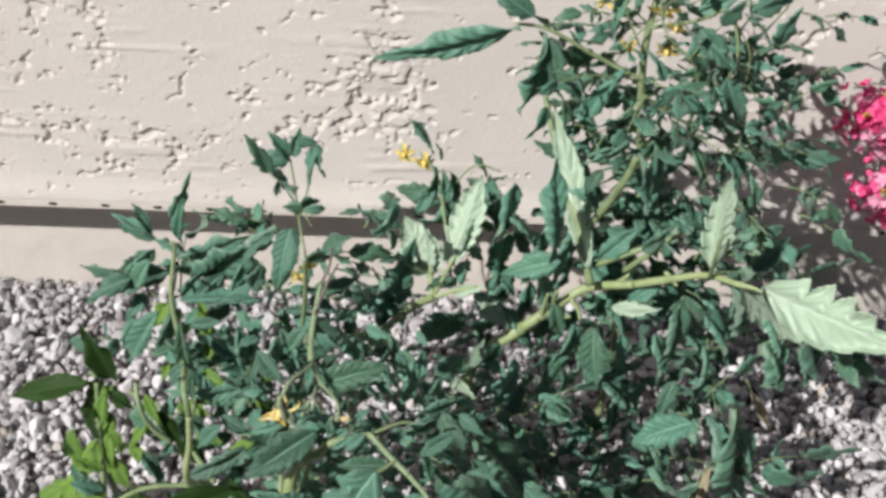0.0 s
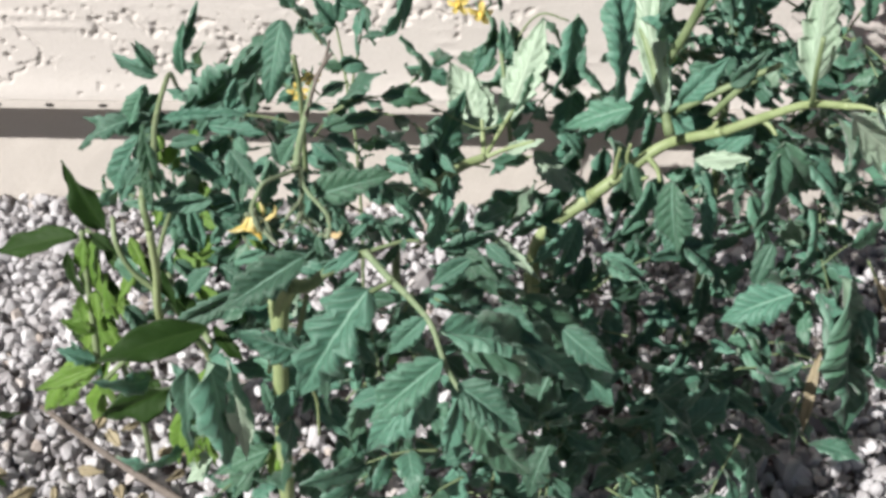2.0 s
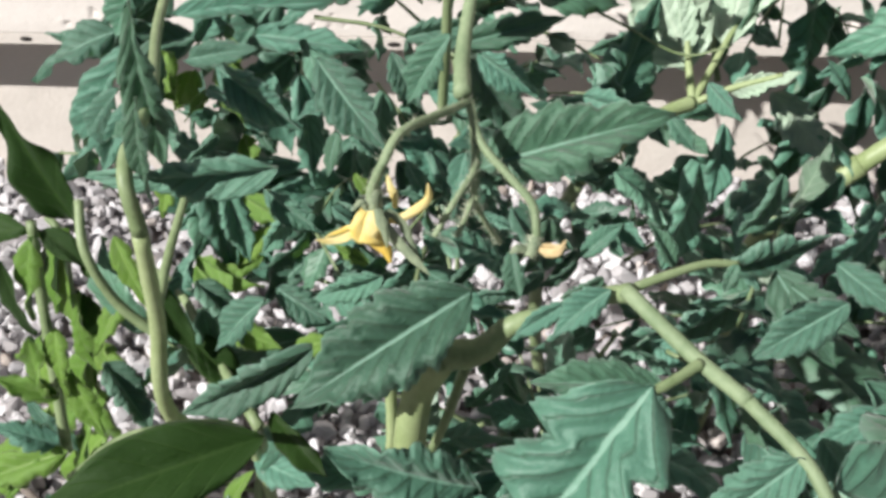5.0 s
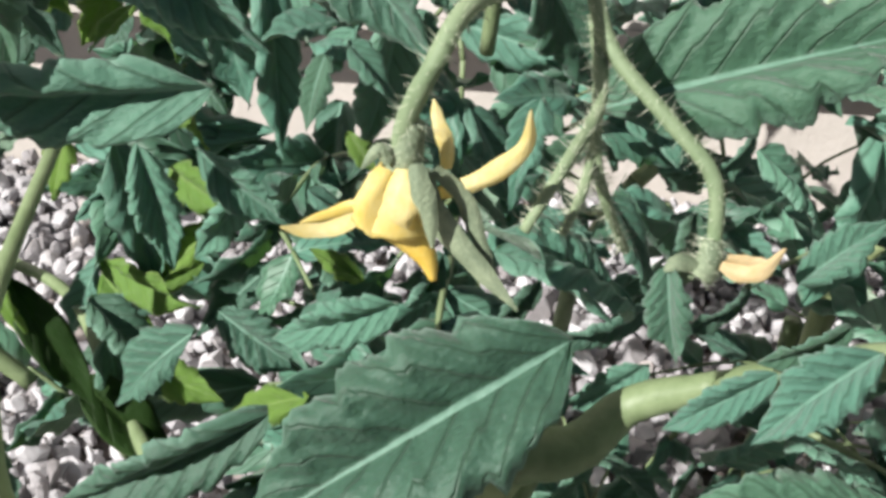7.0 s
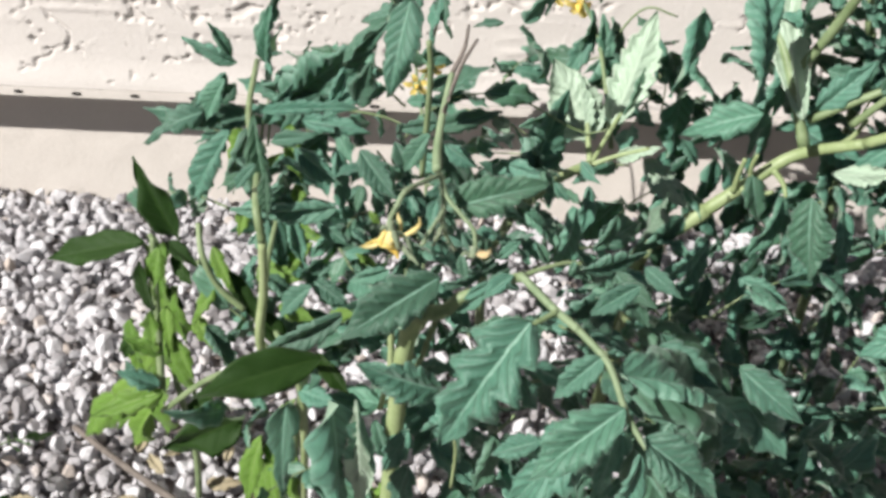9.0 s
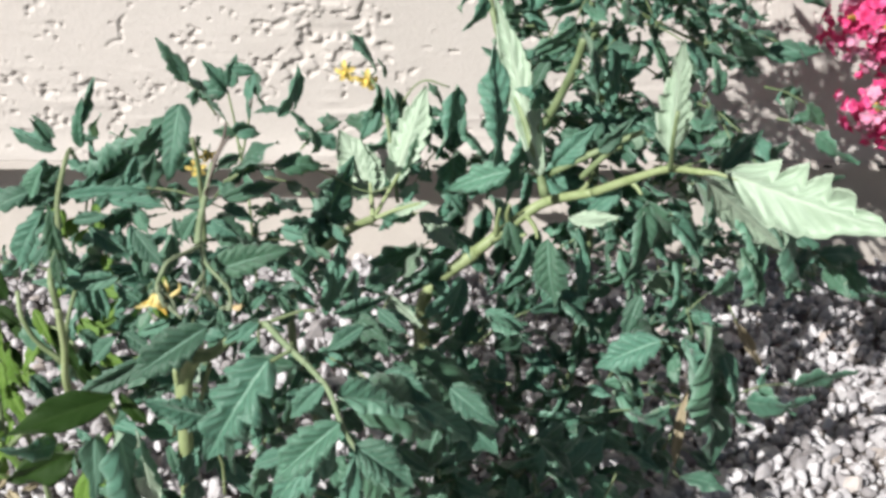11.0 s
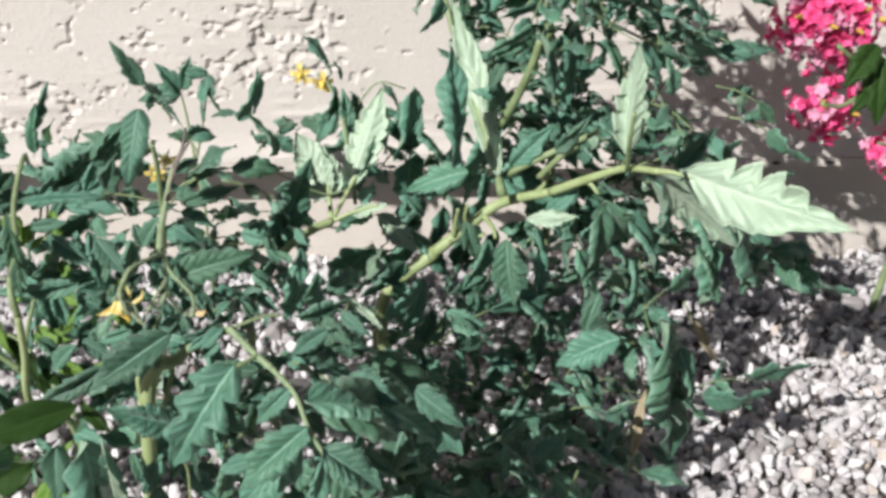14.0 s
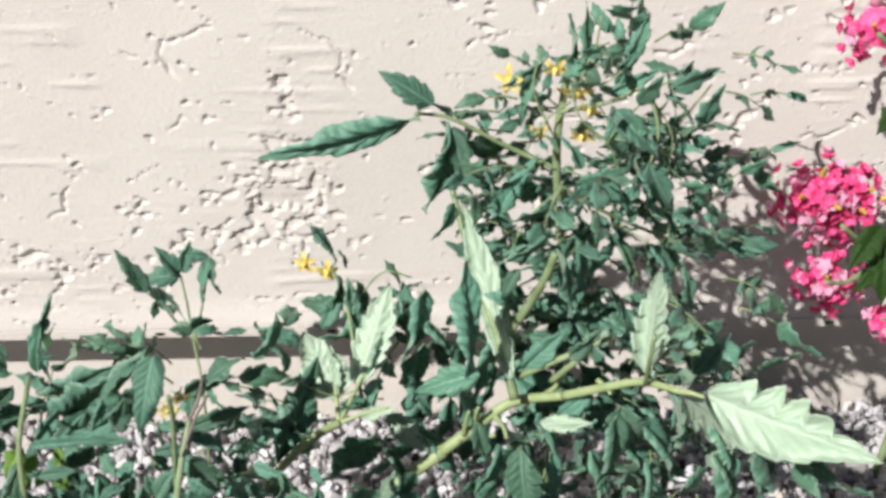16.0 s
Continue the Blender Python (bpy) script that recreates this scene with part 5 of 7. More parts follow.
leaf(left, (-0.103, -0.14, 0.282), (-0.094, -0.145, 0.25), .45, 46, "ovate", .8)
leaf(left, (-0.103, -0.14, 0.281), (-0.109, -0.145, 0.241), .4, 56, "ovate", .5)
leaf(left, (-0.183, -0.36, 0.302), (-0.121, -0.38, 0.339), .35, 65, "ovate", .3)
leaf(left, (-0.125, -0.42, 0.298), (-0.134, -0.42, 0.305), .5, 26, "ovate", .5)
leaf(left, (-0.177, -0.42, 0.258), (-0.123, -0.44, 0.27), .35, 19, "ovate", .4)
leaf(left, (-0.205, -0.4, 0.273), (-0.216, -0.41, 0.251), .6, -4, "ovate", .5)
leaf(left, (-0.206, -0.37, 0.273), (-0.221, -0.38, 0.254), .6, 8, "ovate", .5)
leaf(left, (-0.162, -0.4, 0.279), (-0.148, -0.41, 0.261), .5, 33, "ovate", .5)
leaf(left, (-0.138, -0.41, 0.322), (-0.164, -0.4, 0.29), .4, -1, "ovate", .5)
leaf(left, (-0.081, -0.4, 0.3), (-0.046, -0.38, 0.302), .35, 9, "ovate", .5)
leaf(left, (-0.024, -0.36, 0.314), (-0.039, -0.37, 0.347), .45, 65, "ovate", .5)
leaf(left, (-0.047, -0.36, 0.345), (-0.064, -0.36, 0.341), .35, 20, "ovate", .8)
leaf(left, (-0.025, -0.44, 0.38), (-0.02, -0.45, 0.413), .30, 65, "ovate", .3)
leaf(left, (-0.114, -0.44, 0.331), (-0.104, -0.45, 0.359), .5, 14, "ovate", .4)
leaf(left, (-0.147, -0.42, 0.311), (-0.111, -0.42, 0.305), .4, -15, "ovate", .4)
leaf(left, (-0.203, -0.37, 0.291), (-0.225, -0.38, 0.287), .7, -23, "ovate", .4)
leaf(left, (-0.209, -0.36, 0.299), (-0.226, -0.37, 0.29), .5, 13, "ovate", .4)
leaf(left, (-0.181, -0.38, 0.28), (-0.186, -0.39, 0.25), .4, 53, "ovate", .4)
leaf(left, (-0.09, -0.42, 0.294), (-0.056, -0.43, 0.289), .4, 26, "ovate", .4)
leaf(left, (-0.183, -0.42, 0.259), (-0.124, -0.44, 0.274), .3, 9, "ovate", .4)
flower(left, (-0.077, -0.44, 0.352), (0.06, -0.2, -0.08), .006, .4, 1.0)
flower(left, (-0.084, -0.44, 0.343), (0, -0.2, 0), .006, .4, 1.0)

# yellow flowers by the wall
stem(middle, 0.0016, 0.0012, (0.022, -0.26, 0.222), (0.016, -0.23, 0.255), (0.009, -0.2, 0.28), (-0.002, -0.19, 0.299))
leaf(middle, (0.003, -0.19, 0.302), (-0.02, -0.18, 0.331), .45, 65, "ovate", .3)
leaf(middle, (0.011, -0.19, 0.297), (0.005, -0.19, 0.313), .5, 68, "ovate", .3)
flower(middle, (-0.021, -0.19, 0.302), (-0.06, -0.4, -0.02), .0095, .3, 1.3)
flower(middle, (-0.004, -0.19, 0.295), (-0.02, -0.4, -0.08), .0105, 1.3, 1.4)
leaf(middle, (0.017, -0.21, 0.265), (0.012, -0.2, 0.294), .5, 8, "ovate", .5)
leaf(middle, (0.022, -0.22, 0.255), (0.04, -0.21, 0.293), .35, 59, "ovate", .5)
leaf(middle, (0.031, -0.22, 0.264), (0.018, -0.22, 0.274), .5, 1, "ovate", .7)
leaf(middle, (0.061, -0.22, 0.259), (0.04, -0.22, 0.279), .5, 0, "ovate", .8)
leaf(middle, (0.066, -0.23, 0.254), (0.075, -0.22, 0.283), .5, -2, "ovate", .8)

# middle tomato: pale leaf pair, thick branch
leaf(middle, (0.1403, -0.345, 0.2298), (0.1303, -0.36, 0.1924), 0.62, 25, "toothed", 0.3, "tomato", True)
stem(middle, 0.0034, 0.003, (-0.05, -0.265, -0.01), (-0.06, -0.3, 0.09), (-0.056, -0.33, 0.17), (-0.0404, -0.345, 0.2148))
stem(middle, 0.003, 0.0032, (-0.0404, -0.345, 0.2148), (-0.0209, -0.33, 0.2286), (-0.0052, -0.318, 0.234), (0.0066, -0.31, 0.2353), material=STEM_PALE)
stem(middle, 0.002, 0.0012, (0.0066, -0.31, 0.2353), (0.0045, -0.295, 0.2482), (0.0038, -0.29, 0.2548), material=STEM_PALE)
stem(middle, 0.0018, 0.0011, (0.0066, -0.31, 0.2353), (0.0208, -0.285, 0.252), (0.03, -0.27, 0.2629), material=STEM_PALE)
stem(middle, 0.0018, 0.001, (0.0045, -0.31, 0.2339), (0.0211, -0.31, 0.242), (0.0416, -0.315, 0.2513), material=STEM_PALE)
leaf(middle, (0.0066, -0.29, 0.2431), (-0.0193, -0.27, 0.2887), 0.72, 160, "felt", 0.12, "felted", True, label="pale felted underside turned outward")
leaf(middle, (0.0032, -0.29, 0.2408), (-0.0029, -0.275, 0.2841), 0.4, 155, "saw", 0.12, "felted", True, label="pale felted underside turned outward")
leaf(middle, (0.0191, -0.285, 0.251), (0.0447, -0.24, 0.3108), 0.46, 155, "saw", 0.1, "felted", True, label="pale felted underside turned outward")
leaf(middle, (0.027, -0.28, 0.2539), (0.0379, -0.26, 0.281), 0.3, 55, "broad", 0.2)
leaf(middle, (-0.0399, -0.335, 0.218), (-0.0093, -0.275, 0.2714), 0.4, 55, "saw", 0.15, "tomato", True)
leaf(middle, (-0.023, -0.33, 0.2264), (-0.0435, -0.3, 0.2562), 0.35, 60, "saw", 0.2, "tomato", True)
leaf(middle, (0.0211, -0.31, 0.2411), (0.0477, -0.32, 0.2553), 0.4, 160, "saw", 0.2, "felted", True, label="pale felted underside turned outward")
leaf(middle, (0.0412, -0.3, 0.2362), (0.0698, -0.31, 0.208), 0.55, 170, "saw", 0.4, "felted", True, label="pale felted underside turned outward")
stem(middle, 0.0048, 0.0052, (0.026, -0.262, -0.01), (0.04, -0.28, 0.09), (0.044, -0.3, 0.1623), (0.0826, -0.303, 0.2036), material=STEM_PALE)
stem(middle, 0.0044, 0.0034, (0.0826, -0.303, 0.2036), (0.1075, -0.302, 0.2252), (0.1326, -0.302, 0.2451), (0.1647, -0.325, 0.2658), material=STEM_PALE)
stem(middle, 0.0034, 0.0021, (0.1647, -0.325, 0.2658), (0.1867, -0.35, 0.2893), (0.2061, -0.37, 0.3069), (0.2222, -0.4, 0.32), material=STEM_PALE)
stem(middle, 0.0021, 0.0006, (0.2222, -0.4, 0.32), (0.2291, -0.407, 0.3226), (0.2398, -0.414, 0.3217), material=STEM_PALE)
stem(middle, 0.0021, 0.0012, (0.097, -0.305, 0.219), (0.0977, -0.31, 0.2337), (0.0993, -0.315, 0.2471), material=STEM_PALE)
stem(middle, 0.0021, 0.0012, (0.1072, -0.305, 0.226), (0.1046, -0.31, 0.2382), (0.1061, -0.315, 0.2502), material=STEM_PALE)
stem(middle, 0.0021, 0.0012, (0.1194, -0.305, 0.2352), (0.1254, -0.31, 0.2285), (0.1273, -0.315, 0.2218), material=STEM_PALE)
stem(middle, 0.0021, 0.0012, (0.1011, -0.305, 0.2213), (0.1112, -0.31, 0.2207), (0.1189, -0.315, 0.2253), material=STEM_PALE)
stem(middle, 0.0021, 0.0012, (0.1518, -0.305, 0.251), (0.1607, -0.31, 0.2626), (0.1654, -0.315, 0.2763), material=STEM_PALE)
stem(middle, 0.0021, 0.0012, (0.1918, -0.305, 0.265), (0.1973, -0.31, 0.262), (0.2009, -0.315, 0.2577), material=STEM_PALE)
leaf(middle, (0.2337, -0.409, 0.3243), (0.3271, -0.467, 0.3129), 0.44, 176, "comb", 0.2, "felted", True, label="pale felted underside turned outward")
leaf(middle, (0.2313, -0.41, 0.3186), (0.2502, -0.41, 0.3081), 0.3, 170, "saw", 0.3, "felted", True, label="pale felted underside turned outward")
thicket(middle, (0.11, -0.42, 0.06), (.10, .06, .045), 9, .042, 131, shaded=True)
thicket(middle, (0.18, -0.38, 0.07), (.08, .05, .05), 6, .042, 132, shaded=True)
thicket(middle, (0.06, -0.36, 0.13), (.06, .05, .05), 8, .040, 133, shaded=True)
leaf(middle, (0.2014, -0.39, 0.3279), (0.2008, -0.397, 0.4048), 0.36, 145, "saw", 0.2, "felted", True, label="pale felted underside turned outward")
leaf(middle, (0.0108, -0.36, 0.2062), (0.0493, -0.37, 0.173), 0.22, 195, "saw", 0.2, "felted", True, label="pale felted underside turned outward")
leaf(middle, (-0.0252, -0.42, 0.257), (0.0108, -0.43, 0.2264), 0.5, -65, "toothed", 0.35)
leaf(middle, (0.0192, -0.44, 0.2333), (-0.0233, -0.45, 0.2128), 0.55, -65, "toothed", 0.35)
leaf(middle, (0.0409, -0.45, 0.2154), (0.0074, -0.46, 0.2378), 0.5, 70, "toothed", 0.35)
leaf(middle, (0.0013, -0.47, 0.2278), (0.036, -0.48, 0.2027), 0.55, -70, "toothed", 0.35)
leaf(middle, (0.1549, -0.34, 0.2286), (0.1535, -0.35, 0.1837), 0.4, -50, "toothed", 0.35)
leaf(middle, (0.078, -0.36, 0.1922), (0.0669, -0.37, 0.1602), 0.5, -55, "toothed", 0.35)
leaf(middle, (0.1589, -0.34, 0.1725), (0.1799, -0.35, 0.1507), 0.6, -65, "toothed", 0.35)
leaf(middle, (0.2613, -0.37, 0.2469), (0.2762, -0.38, 0.2077), 0.5, -50, "toothed", 0.35)
leaf(middle, (0.287, -0.37, 0.2434), (0.2943, -0.38, 0.2128), 0.5, -50, "toothed", 0.35)
leaf(middle, (0.2324, -0.37, 0.1717), (0.2472, -0.38, 0.1031), 0.5, -50, "toothed", 0.35)
leaf(middle, (0.2587, -0.37, 0.1608), (0.2677, -0.38, 0.1119), 0.45, -50, "toothed", 0.35)
leaf(middle, (0.1309, -0.36, 0.1558), (0.1122, -0.37, 0.1222), 0.55, -55, "toothed", 0.35)
leaf(middle, (0.0674, -0.38, 0.1477), (0.0919, -0.39, 0.1265), 0.5, -65, "toothed", 0.35)
leaf(middle, (0.1881, -0.36, 0.1383), (0.2027, -0.37, 0.1006), 0.5, -50, "toothed", 0.35)
leaf(middle, (0.1485, -0.37, 0.1238), (0.1333, -0.38, 0.1), 0.5, -55, "toothed", 0.35)
leaf(middle, (0.0574, -0.42, 0.1287), (0.0964, -0.43, 0.1167), 0.5, -70, "toothed", 0.35)
leaf(middle, (0.1082, -0.42, 0.1113), (0.1468, -0.43, 0.1043), 0.5, -70, "toothed", 0.35)
leaf(middle, (0.1669, -0.41, 0.1085), (0.2141, -0.42, 0.089), 0.5, -70, "toothed", 0.35)
leaf(middle, (0.217, -0.4, 0.1205), (0.1873, -0.41, 0.0968), 0.5, -60, "toothed", 0.35)
leaf(middle, (0.0932, -0.44, 0.0975), (0.1281, -0.45, 0.083), 0.5, -70, "toothed", 0.35)
leaf(middle, (0.1465, -0.44, 0.1005), (0.1131, -0.45, 0.0769), 0.5, -60, "toothed", 0.35)
leaf(middle, (0.1364, -0.36, 0.2025), (0.1671, -0.37, 0.1704), 0.75, -65, "toothed", 0.3)
leaf(middle, (0.2382, -0.37, 0.1594), (0.2597, -0.38, 0.0616), 0.5, -45, "toothed", 0.3)
leaf(middle, (0.2539, -0.36, 0.2732), (0.2768, -0.37, 0.2209), 0.45, -50, "toothed", 0.3)
leaf(middle, (0.2763, -0.36, 0.2652), (0.2955, -0.37, 0.2295), 0.45, -55, "toothed", 0.3)
leaf(middle, (0.1991, -0.34, 0.2582), (0.1874, -0.35, 0.2054), 0.55, -50, "toothed", 0.3)
leaf(middle, (0.2167, -0.34, 0.2548), (0.2417, -0.35, 0.2076), 0.5, -55, "toothed", 0.3)
leaf(middle, (0.1971, -0.33, 0.2371), (0.2242, -0.34, 0.2051), 0.5, -60, "toothed", 0.3)
leaf(middle, (0.0366, -0.44, 0.2081), (0.0887, -0.45, 0.1392), 0.6, -55, "toothed", 0.3)
leaf(middle, (0.1133, -0.4, 0.134), (0.1708, -0.41, 0.134), 0.5, 70, "toothed", 0.3)
leaf(middle, (0.0995, -0.42, 0.0995), (0.1543, -0.43, 0.126), 0.5, 70, "toothed", 0.3)
leaf(middle, (0.1665, -0.36, 0.1482), (0.205, -0.37, 0.1174), 0.5, -70, "toothed", 0.3)
leaf(middle, (0.1199, -0.34, 0.2354), (0.1004, -0.35, 0.1991), 0.5, -55, "toothed", 0.3)
leaf(middle, (0.0719, -0.37, 0.223), (0.0568, -0.38, 0.182), 0.5, -50, "toothed", 0.3)
leaf(middle, (0.196, -0.29, 0.2399), (0.2184, -0.3, 0.2041), 0.5, -55, "toothed", 0.3)
leaf(middle, (0.2234, -0.3, 0.2425), (0.2504, -0.31, 0.2045), 0.5, -60, "toothed", 0.3)
leaf(middle, (0.2488, -0.31, 0.2566), (0.2429, -0.32, 0.2154), 0.5, -50, "toothed", 0.3)
leaf(middle, (0.2569, -0.33, 0.2535), (0.2833, -0.34, 0.2171), 0.45, -60, "toothed", 0.3)
leaf(middle, (0.1548, -0.27, 0.2693), (0.121, -0.28, 0.2515), 0.5, -60, "toothed", 0.3)
leaf(middle, (0.175, -0.27, 0.2828), (0.2083, -0.28, 0.265), 0.45, -70, "toothed", 0.3)
leaf(middle, (0.2129, -0.27, 0.2809), (0.2332, -0.28, 0.267), 0.5, -70, "toothed", 0.3)
leaf(middle, (0.0879, -0.27, 0.2526), (0.0622, -0.28, 0.2345), 0.5, -60, "toothed", 0.3)
leaf(middle, (0.1318, -0.27, 0.2032), (0.1055, -0.28, 0.1741), 0.5, -60, "toothed", 0.3)
leaf(middle, (0.0447, -0.25, 0.196), (0.0755, -0.26, 0.1781), 0.5, -70, "toothed", 0.3)
leaf(middle, (-0.0148, -0.25, 0.2441), (-0.0403, -0.26, 0.2352), 0.5, -60, "toothed", 0.3)
stem(middle, 0.0042, 0.0038, (0.026, -0.255, -0.01), (0.034, -0.266, 0.0565), (0.036, -0.27, 0.113))
leaf(middle, (0.227, -0.385, 0.307), (0.299, -0.37, 0.239), .30, 200, "slim", .3, "felted", True, label="pale felted underside turned outward")
stem(middle, 0.0036, 0.002, (0.131, -0.32, 0.26), (0.119, -0.3, 0.301), (0.106, -0.275, 0.333), (0.093, -0.25, 0.374), (0.084, -0.22, 0.409))
leaf(middle, (0.128, -0.32, 0.277), (0.092, -0.27, 0.393), .22, 145, "slim", .15, "felted", True, label="pale felted underside turned outward")
stem(middle, 0.0032, 0.0026, (0.121, -0.3, 0.294), (0.136, -0.31, 0.326), (0.146, -0.325, 0.36), (0.151, -0.33, 0.382))
leaf(middle, (0.095, -0.345, 0.295), (0.091, -0.33, 0.381), .32, 50, "slim", .08, "tomato", True)
leaf(middle, (0.15, -0.335, 0.387), (0.159, -0.345, 0.341), .38, -65, "ovate", .3)
leaf(middle, (0.146, -0.32, 0.388), (0.114, -0.32, 0.37), .38, -65, "ovate", .4)
leaf(middle, (0.107, -0.31, 0.275), (0.061, -0.3, 0.253), .5, 15, "broad", .5)
leaf(middle, (0.09, -0.3, 0.27), (0.077, -0.31, 0.251), .6, 2, "broad", .5)
leaf(middle, (0.131, -0.31, 0.359), (0.12, -0.31, 0.335), .5, 38, "ovate", .4)
stem(middle, 0.0016, 0.0013, (0.206, -0.378, 0.31), (0.202, -0.395, 0.336), (0.202, -0.4, 0.361))
leaf(middle, (0.131, -0.36, 0.248), (0.138, -0.365, 0.193), .60, 40, "flat", .3, "tomato", True)
leaf(middle, (0.121, -0.33, 0.224), (0.123, -0.325, 0.163), .5, -65, "ovate", .5)
leaf(middle, (0.146, -0.335, 0.25), (0.181, -0.35, 0.26), .38, 175, "ovate", .4, "felted", True, label="pale felted underside turned outward")
leaf(middle, (0.156, -0.32, 0.234), (0.161, -0.31, 0.17), .3, -65, "ovate", .3)
leaf(middle, (0.27, -0.36, 0.255), (0.281, -0.34, 0.179), .8, -65, "flat", .3)
leaf(middle, (0.288, -0.37, 0.26), (0.303, -0.36, 0.199), .6, -65, "flat", .3)
leaf(middle, (0.223, -0.37, 0.3), (0.241, -0.35, 0.236), .5, -65, "ovate", .5)
leaf(middle, (0.201, -0.34, 0.267), (0.224, -0.32, 0.219), .6, 36, "ovate", .5)
leaf(middle, (0.208, -0.4, 0.191), (0.165, -0.395, 0.164), .62, 20, "broad", .5, "tomato", True)
leaf(middle, (0.195, -0.38, 0.215), (0.184, -0.39, 0.185), .5, 19, "ovate", .5)
leaf(middle, (0.24, -0.385, 0.194), (0.249, -0.38, 0.09), .7, -65, "flat", .2, "tomato", True)
leaf(middle, (0.233, -0.39, 0.14), (0.233, -0.388, 0.068), .12, 30, "lance", .4, "dry", label="dry tan shrivelled leaf")
leaf(middle, (0.242, -0.33, 0.342), (0.236, -0.33, 0.369), .6, 34, "ovate", .5)
leaf(middle, (0.249, -0.34, 0.292), (0.278, -0.32, 0.312), .5, 18, "ovate", .5)
leaf(middle, (0.137, -0.31, 0.279), (0.167, -0.31, 0.313), .45, 11, "ovate", .5)
leaf(middle, (0.165, -0.33, 0.301), (0.187, -0.33, 0.326), .45, 31, "ovate", .5)
leaf(middle, (0.141, -0.3, 0.3), (0.169, -0.3, 0.291), .5, 0, "ovate", .5)
stem(middle, 0.0026, 0.002, (0.133, -0.31, 0.272), (0.167, -0.32, 0.296), (0.197, -0.32, 0.311))
stem(middle, 0.0024, 0.0018, (0.156, -0.32, 0.275), (0.17, -0.33, 0.297), (0.181, -0.33, 0.305))
leaf(middle, (0.183, -0.33, 0.271), (0.161, -0.32, 0.243), .5, 10, "ovate", .5)
leaf(middle, (0.106, -0.31, 0.234), (0.114, -0.31, 0.2), .5, 11, "ovate", .5)
leaf(middle, (0.073, -0.3, 0.233), (0.061, -0.3, 0.252), .5, 28, "ovate", .5)
leaf(middle, (0.284, -0.3, 0.14), (0.319, -0.28, 0.078), .12, 0, "lance", .1, "dry", label="dry tan shrivelled leaf")
stem(middle, 0.0009, 0.0007, (0.279, -0.3, 0.153), (0.298, -0.29, 0.116), (0.32, -0.27, 0.073))

# back tomato, upper right
stem(back, 0.0034, 0.0026, (0.175, -0.25, 0.305), (0.166, -0.25, 0.37), (0.16, -0.255, 0.429), (0.165, -0.25, 0.476))
stem(back, 0.0036, 0.0034, (0.165, -0.235, -0.01), (0.173, -0.246, 0.1525), (0.175, -0.25, 0.305))
stem(back, 0.0018, 0.0012, (0.161, -0.255, 0.408), (0.127, -0.25, 0.423), (0.087, -0.25, 0.444), (0.062, -0.25, 0.448))
stem(back, 0.0016, 0.001, (0.16, -0.255, 0.45), (0.193, -0.26, 0.459), (0.213, -0.27, 0.471), (0.223, -0.28, 0.447), (0.22, -0.28, 0.422))
stem(back, 0.0012, 0.0008, (0.18, -0.26, 0.435), (0.221, -0.27, 0.431), (0.256, -0.24, 0.396), (0.276, -0.2, 0.35))
stem(back, 0.0016, 0.0011, (0.164, -0.255, 0.395), (0.205, -0.24, 0.365), (0.264, -0.22, 0.331))
stem(back, 0.0009, 0.0006, (0.179, -0.26, 0.467), (0.181, -0.26, 0.495), (0.183, -0.26, 0.518))
leaf(back, (0.065, -0.25, 0.446), (-0.046, -0.25, 0.421), .24, -65, "slim", .3, "tomato", True)
leaf(back, (0.074, -0.255, 0.456), (0.037, -0.25, 0.478), .5, -10, "broad", .7, "tomato", True)
leaf(back, (0.084, -0.245, 0.44), (0.068, -0.24, 0.37), .5, -65, "ovate", .5, "tomato", True)
leaf(back, (0.088, -0.25, 0.438), (0.1, -0.25, 0.393), .5, 20, "ovate", .5)
leaf(back, (0.167, -0.25, 0.482), (0.162, -0.25, 0.517), .4, 65, "ovate", .4)
leaf(back, (0.151, -0.25, 0.488), (0.116, -0.25, 0.468), .3, -65, "ovate", .7)
leaf(back, (0.142, -0.25, 0.478), (0.136, -0.25, 0.438), .35, 37, "ovate", .4)
leaf(back, (0.193, -0.26, 0.465), (0.226, -0.26, 0.483), .4, 31, "ovate", .5)
leaf(back, (0.196, -0.26, 0.471), (0.209, -0.26, 0.495), .4, -8, "ovate", .5)
leaf(back, (0.229, -0.27, 0.467), (0.249, -0.27, 0.445), .4, -65, "ovate", .5)
leaf(back, (0.195, -0.27, 0.457), (0.225, -0.28, 0.428), .5, 19, "ovate", .8)
leaf(back, (0.12, -0.26, 0.376), (0.148, -0.26, 0.421), .35, -21, "ovate", .3)
leaf(back, (0.182, -0.26, 0.406), (0.21, -0.26, 0.379), .4, -21, "ovate", .4)
leaf(back, (0.178, -0.26, 0.41), (0.16, -0.26, 0.435), .4, 25, "ovate", .4)
leaf(back, (0.222, -0.27, 0.418), (0.245, -0.26, 0.379), .5, 44, "ovate", .5)
leaf(back, (0.125, -0.25, 0.384), (0.102, -0.25, 0.398), .4, 2, "ovate", .6)
leaf(back, (0.221, -0.25, 0.392), (0.208, -0.25, 0.361), .4, 34, "ovate", .5)
leaf(back, (0.232, -0.27, 0.471), (0.267, -0.25, 0.48), .4, 32, "ovate", .6)
leaf(back, (0.1771, -0.26, 0.3742), (0.1753, -0.27, 0.3052), 0.38, -50, "toothed", 0.3)
leaf(back, (0.1236, -0.27, 0.3482), (0.155, -0.28, 0.373), 0.32, 65, "toothed", 0.3)
leaf(back, (0.2083, -0.25, 0.3521), (0.2206, -0.26, 0.3173), 0.4, -50, "toothed", 0.3)
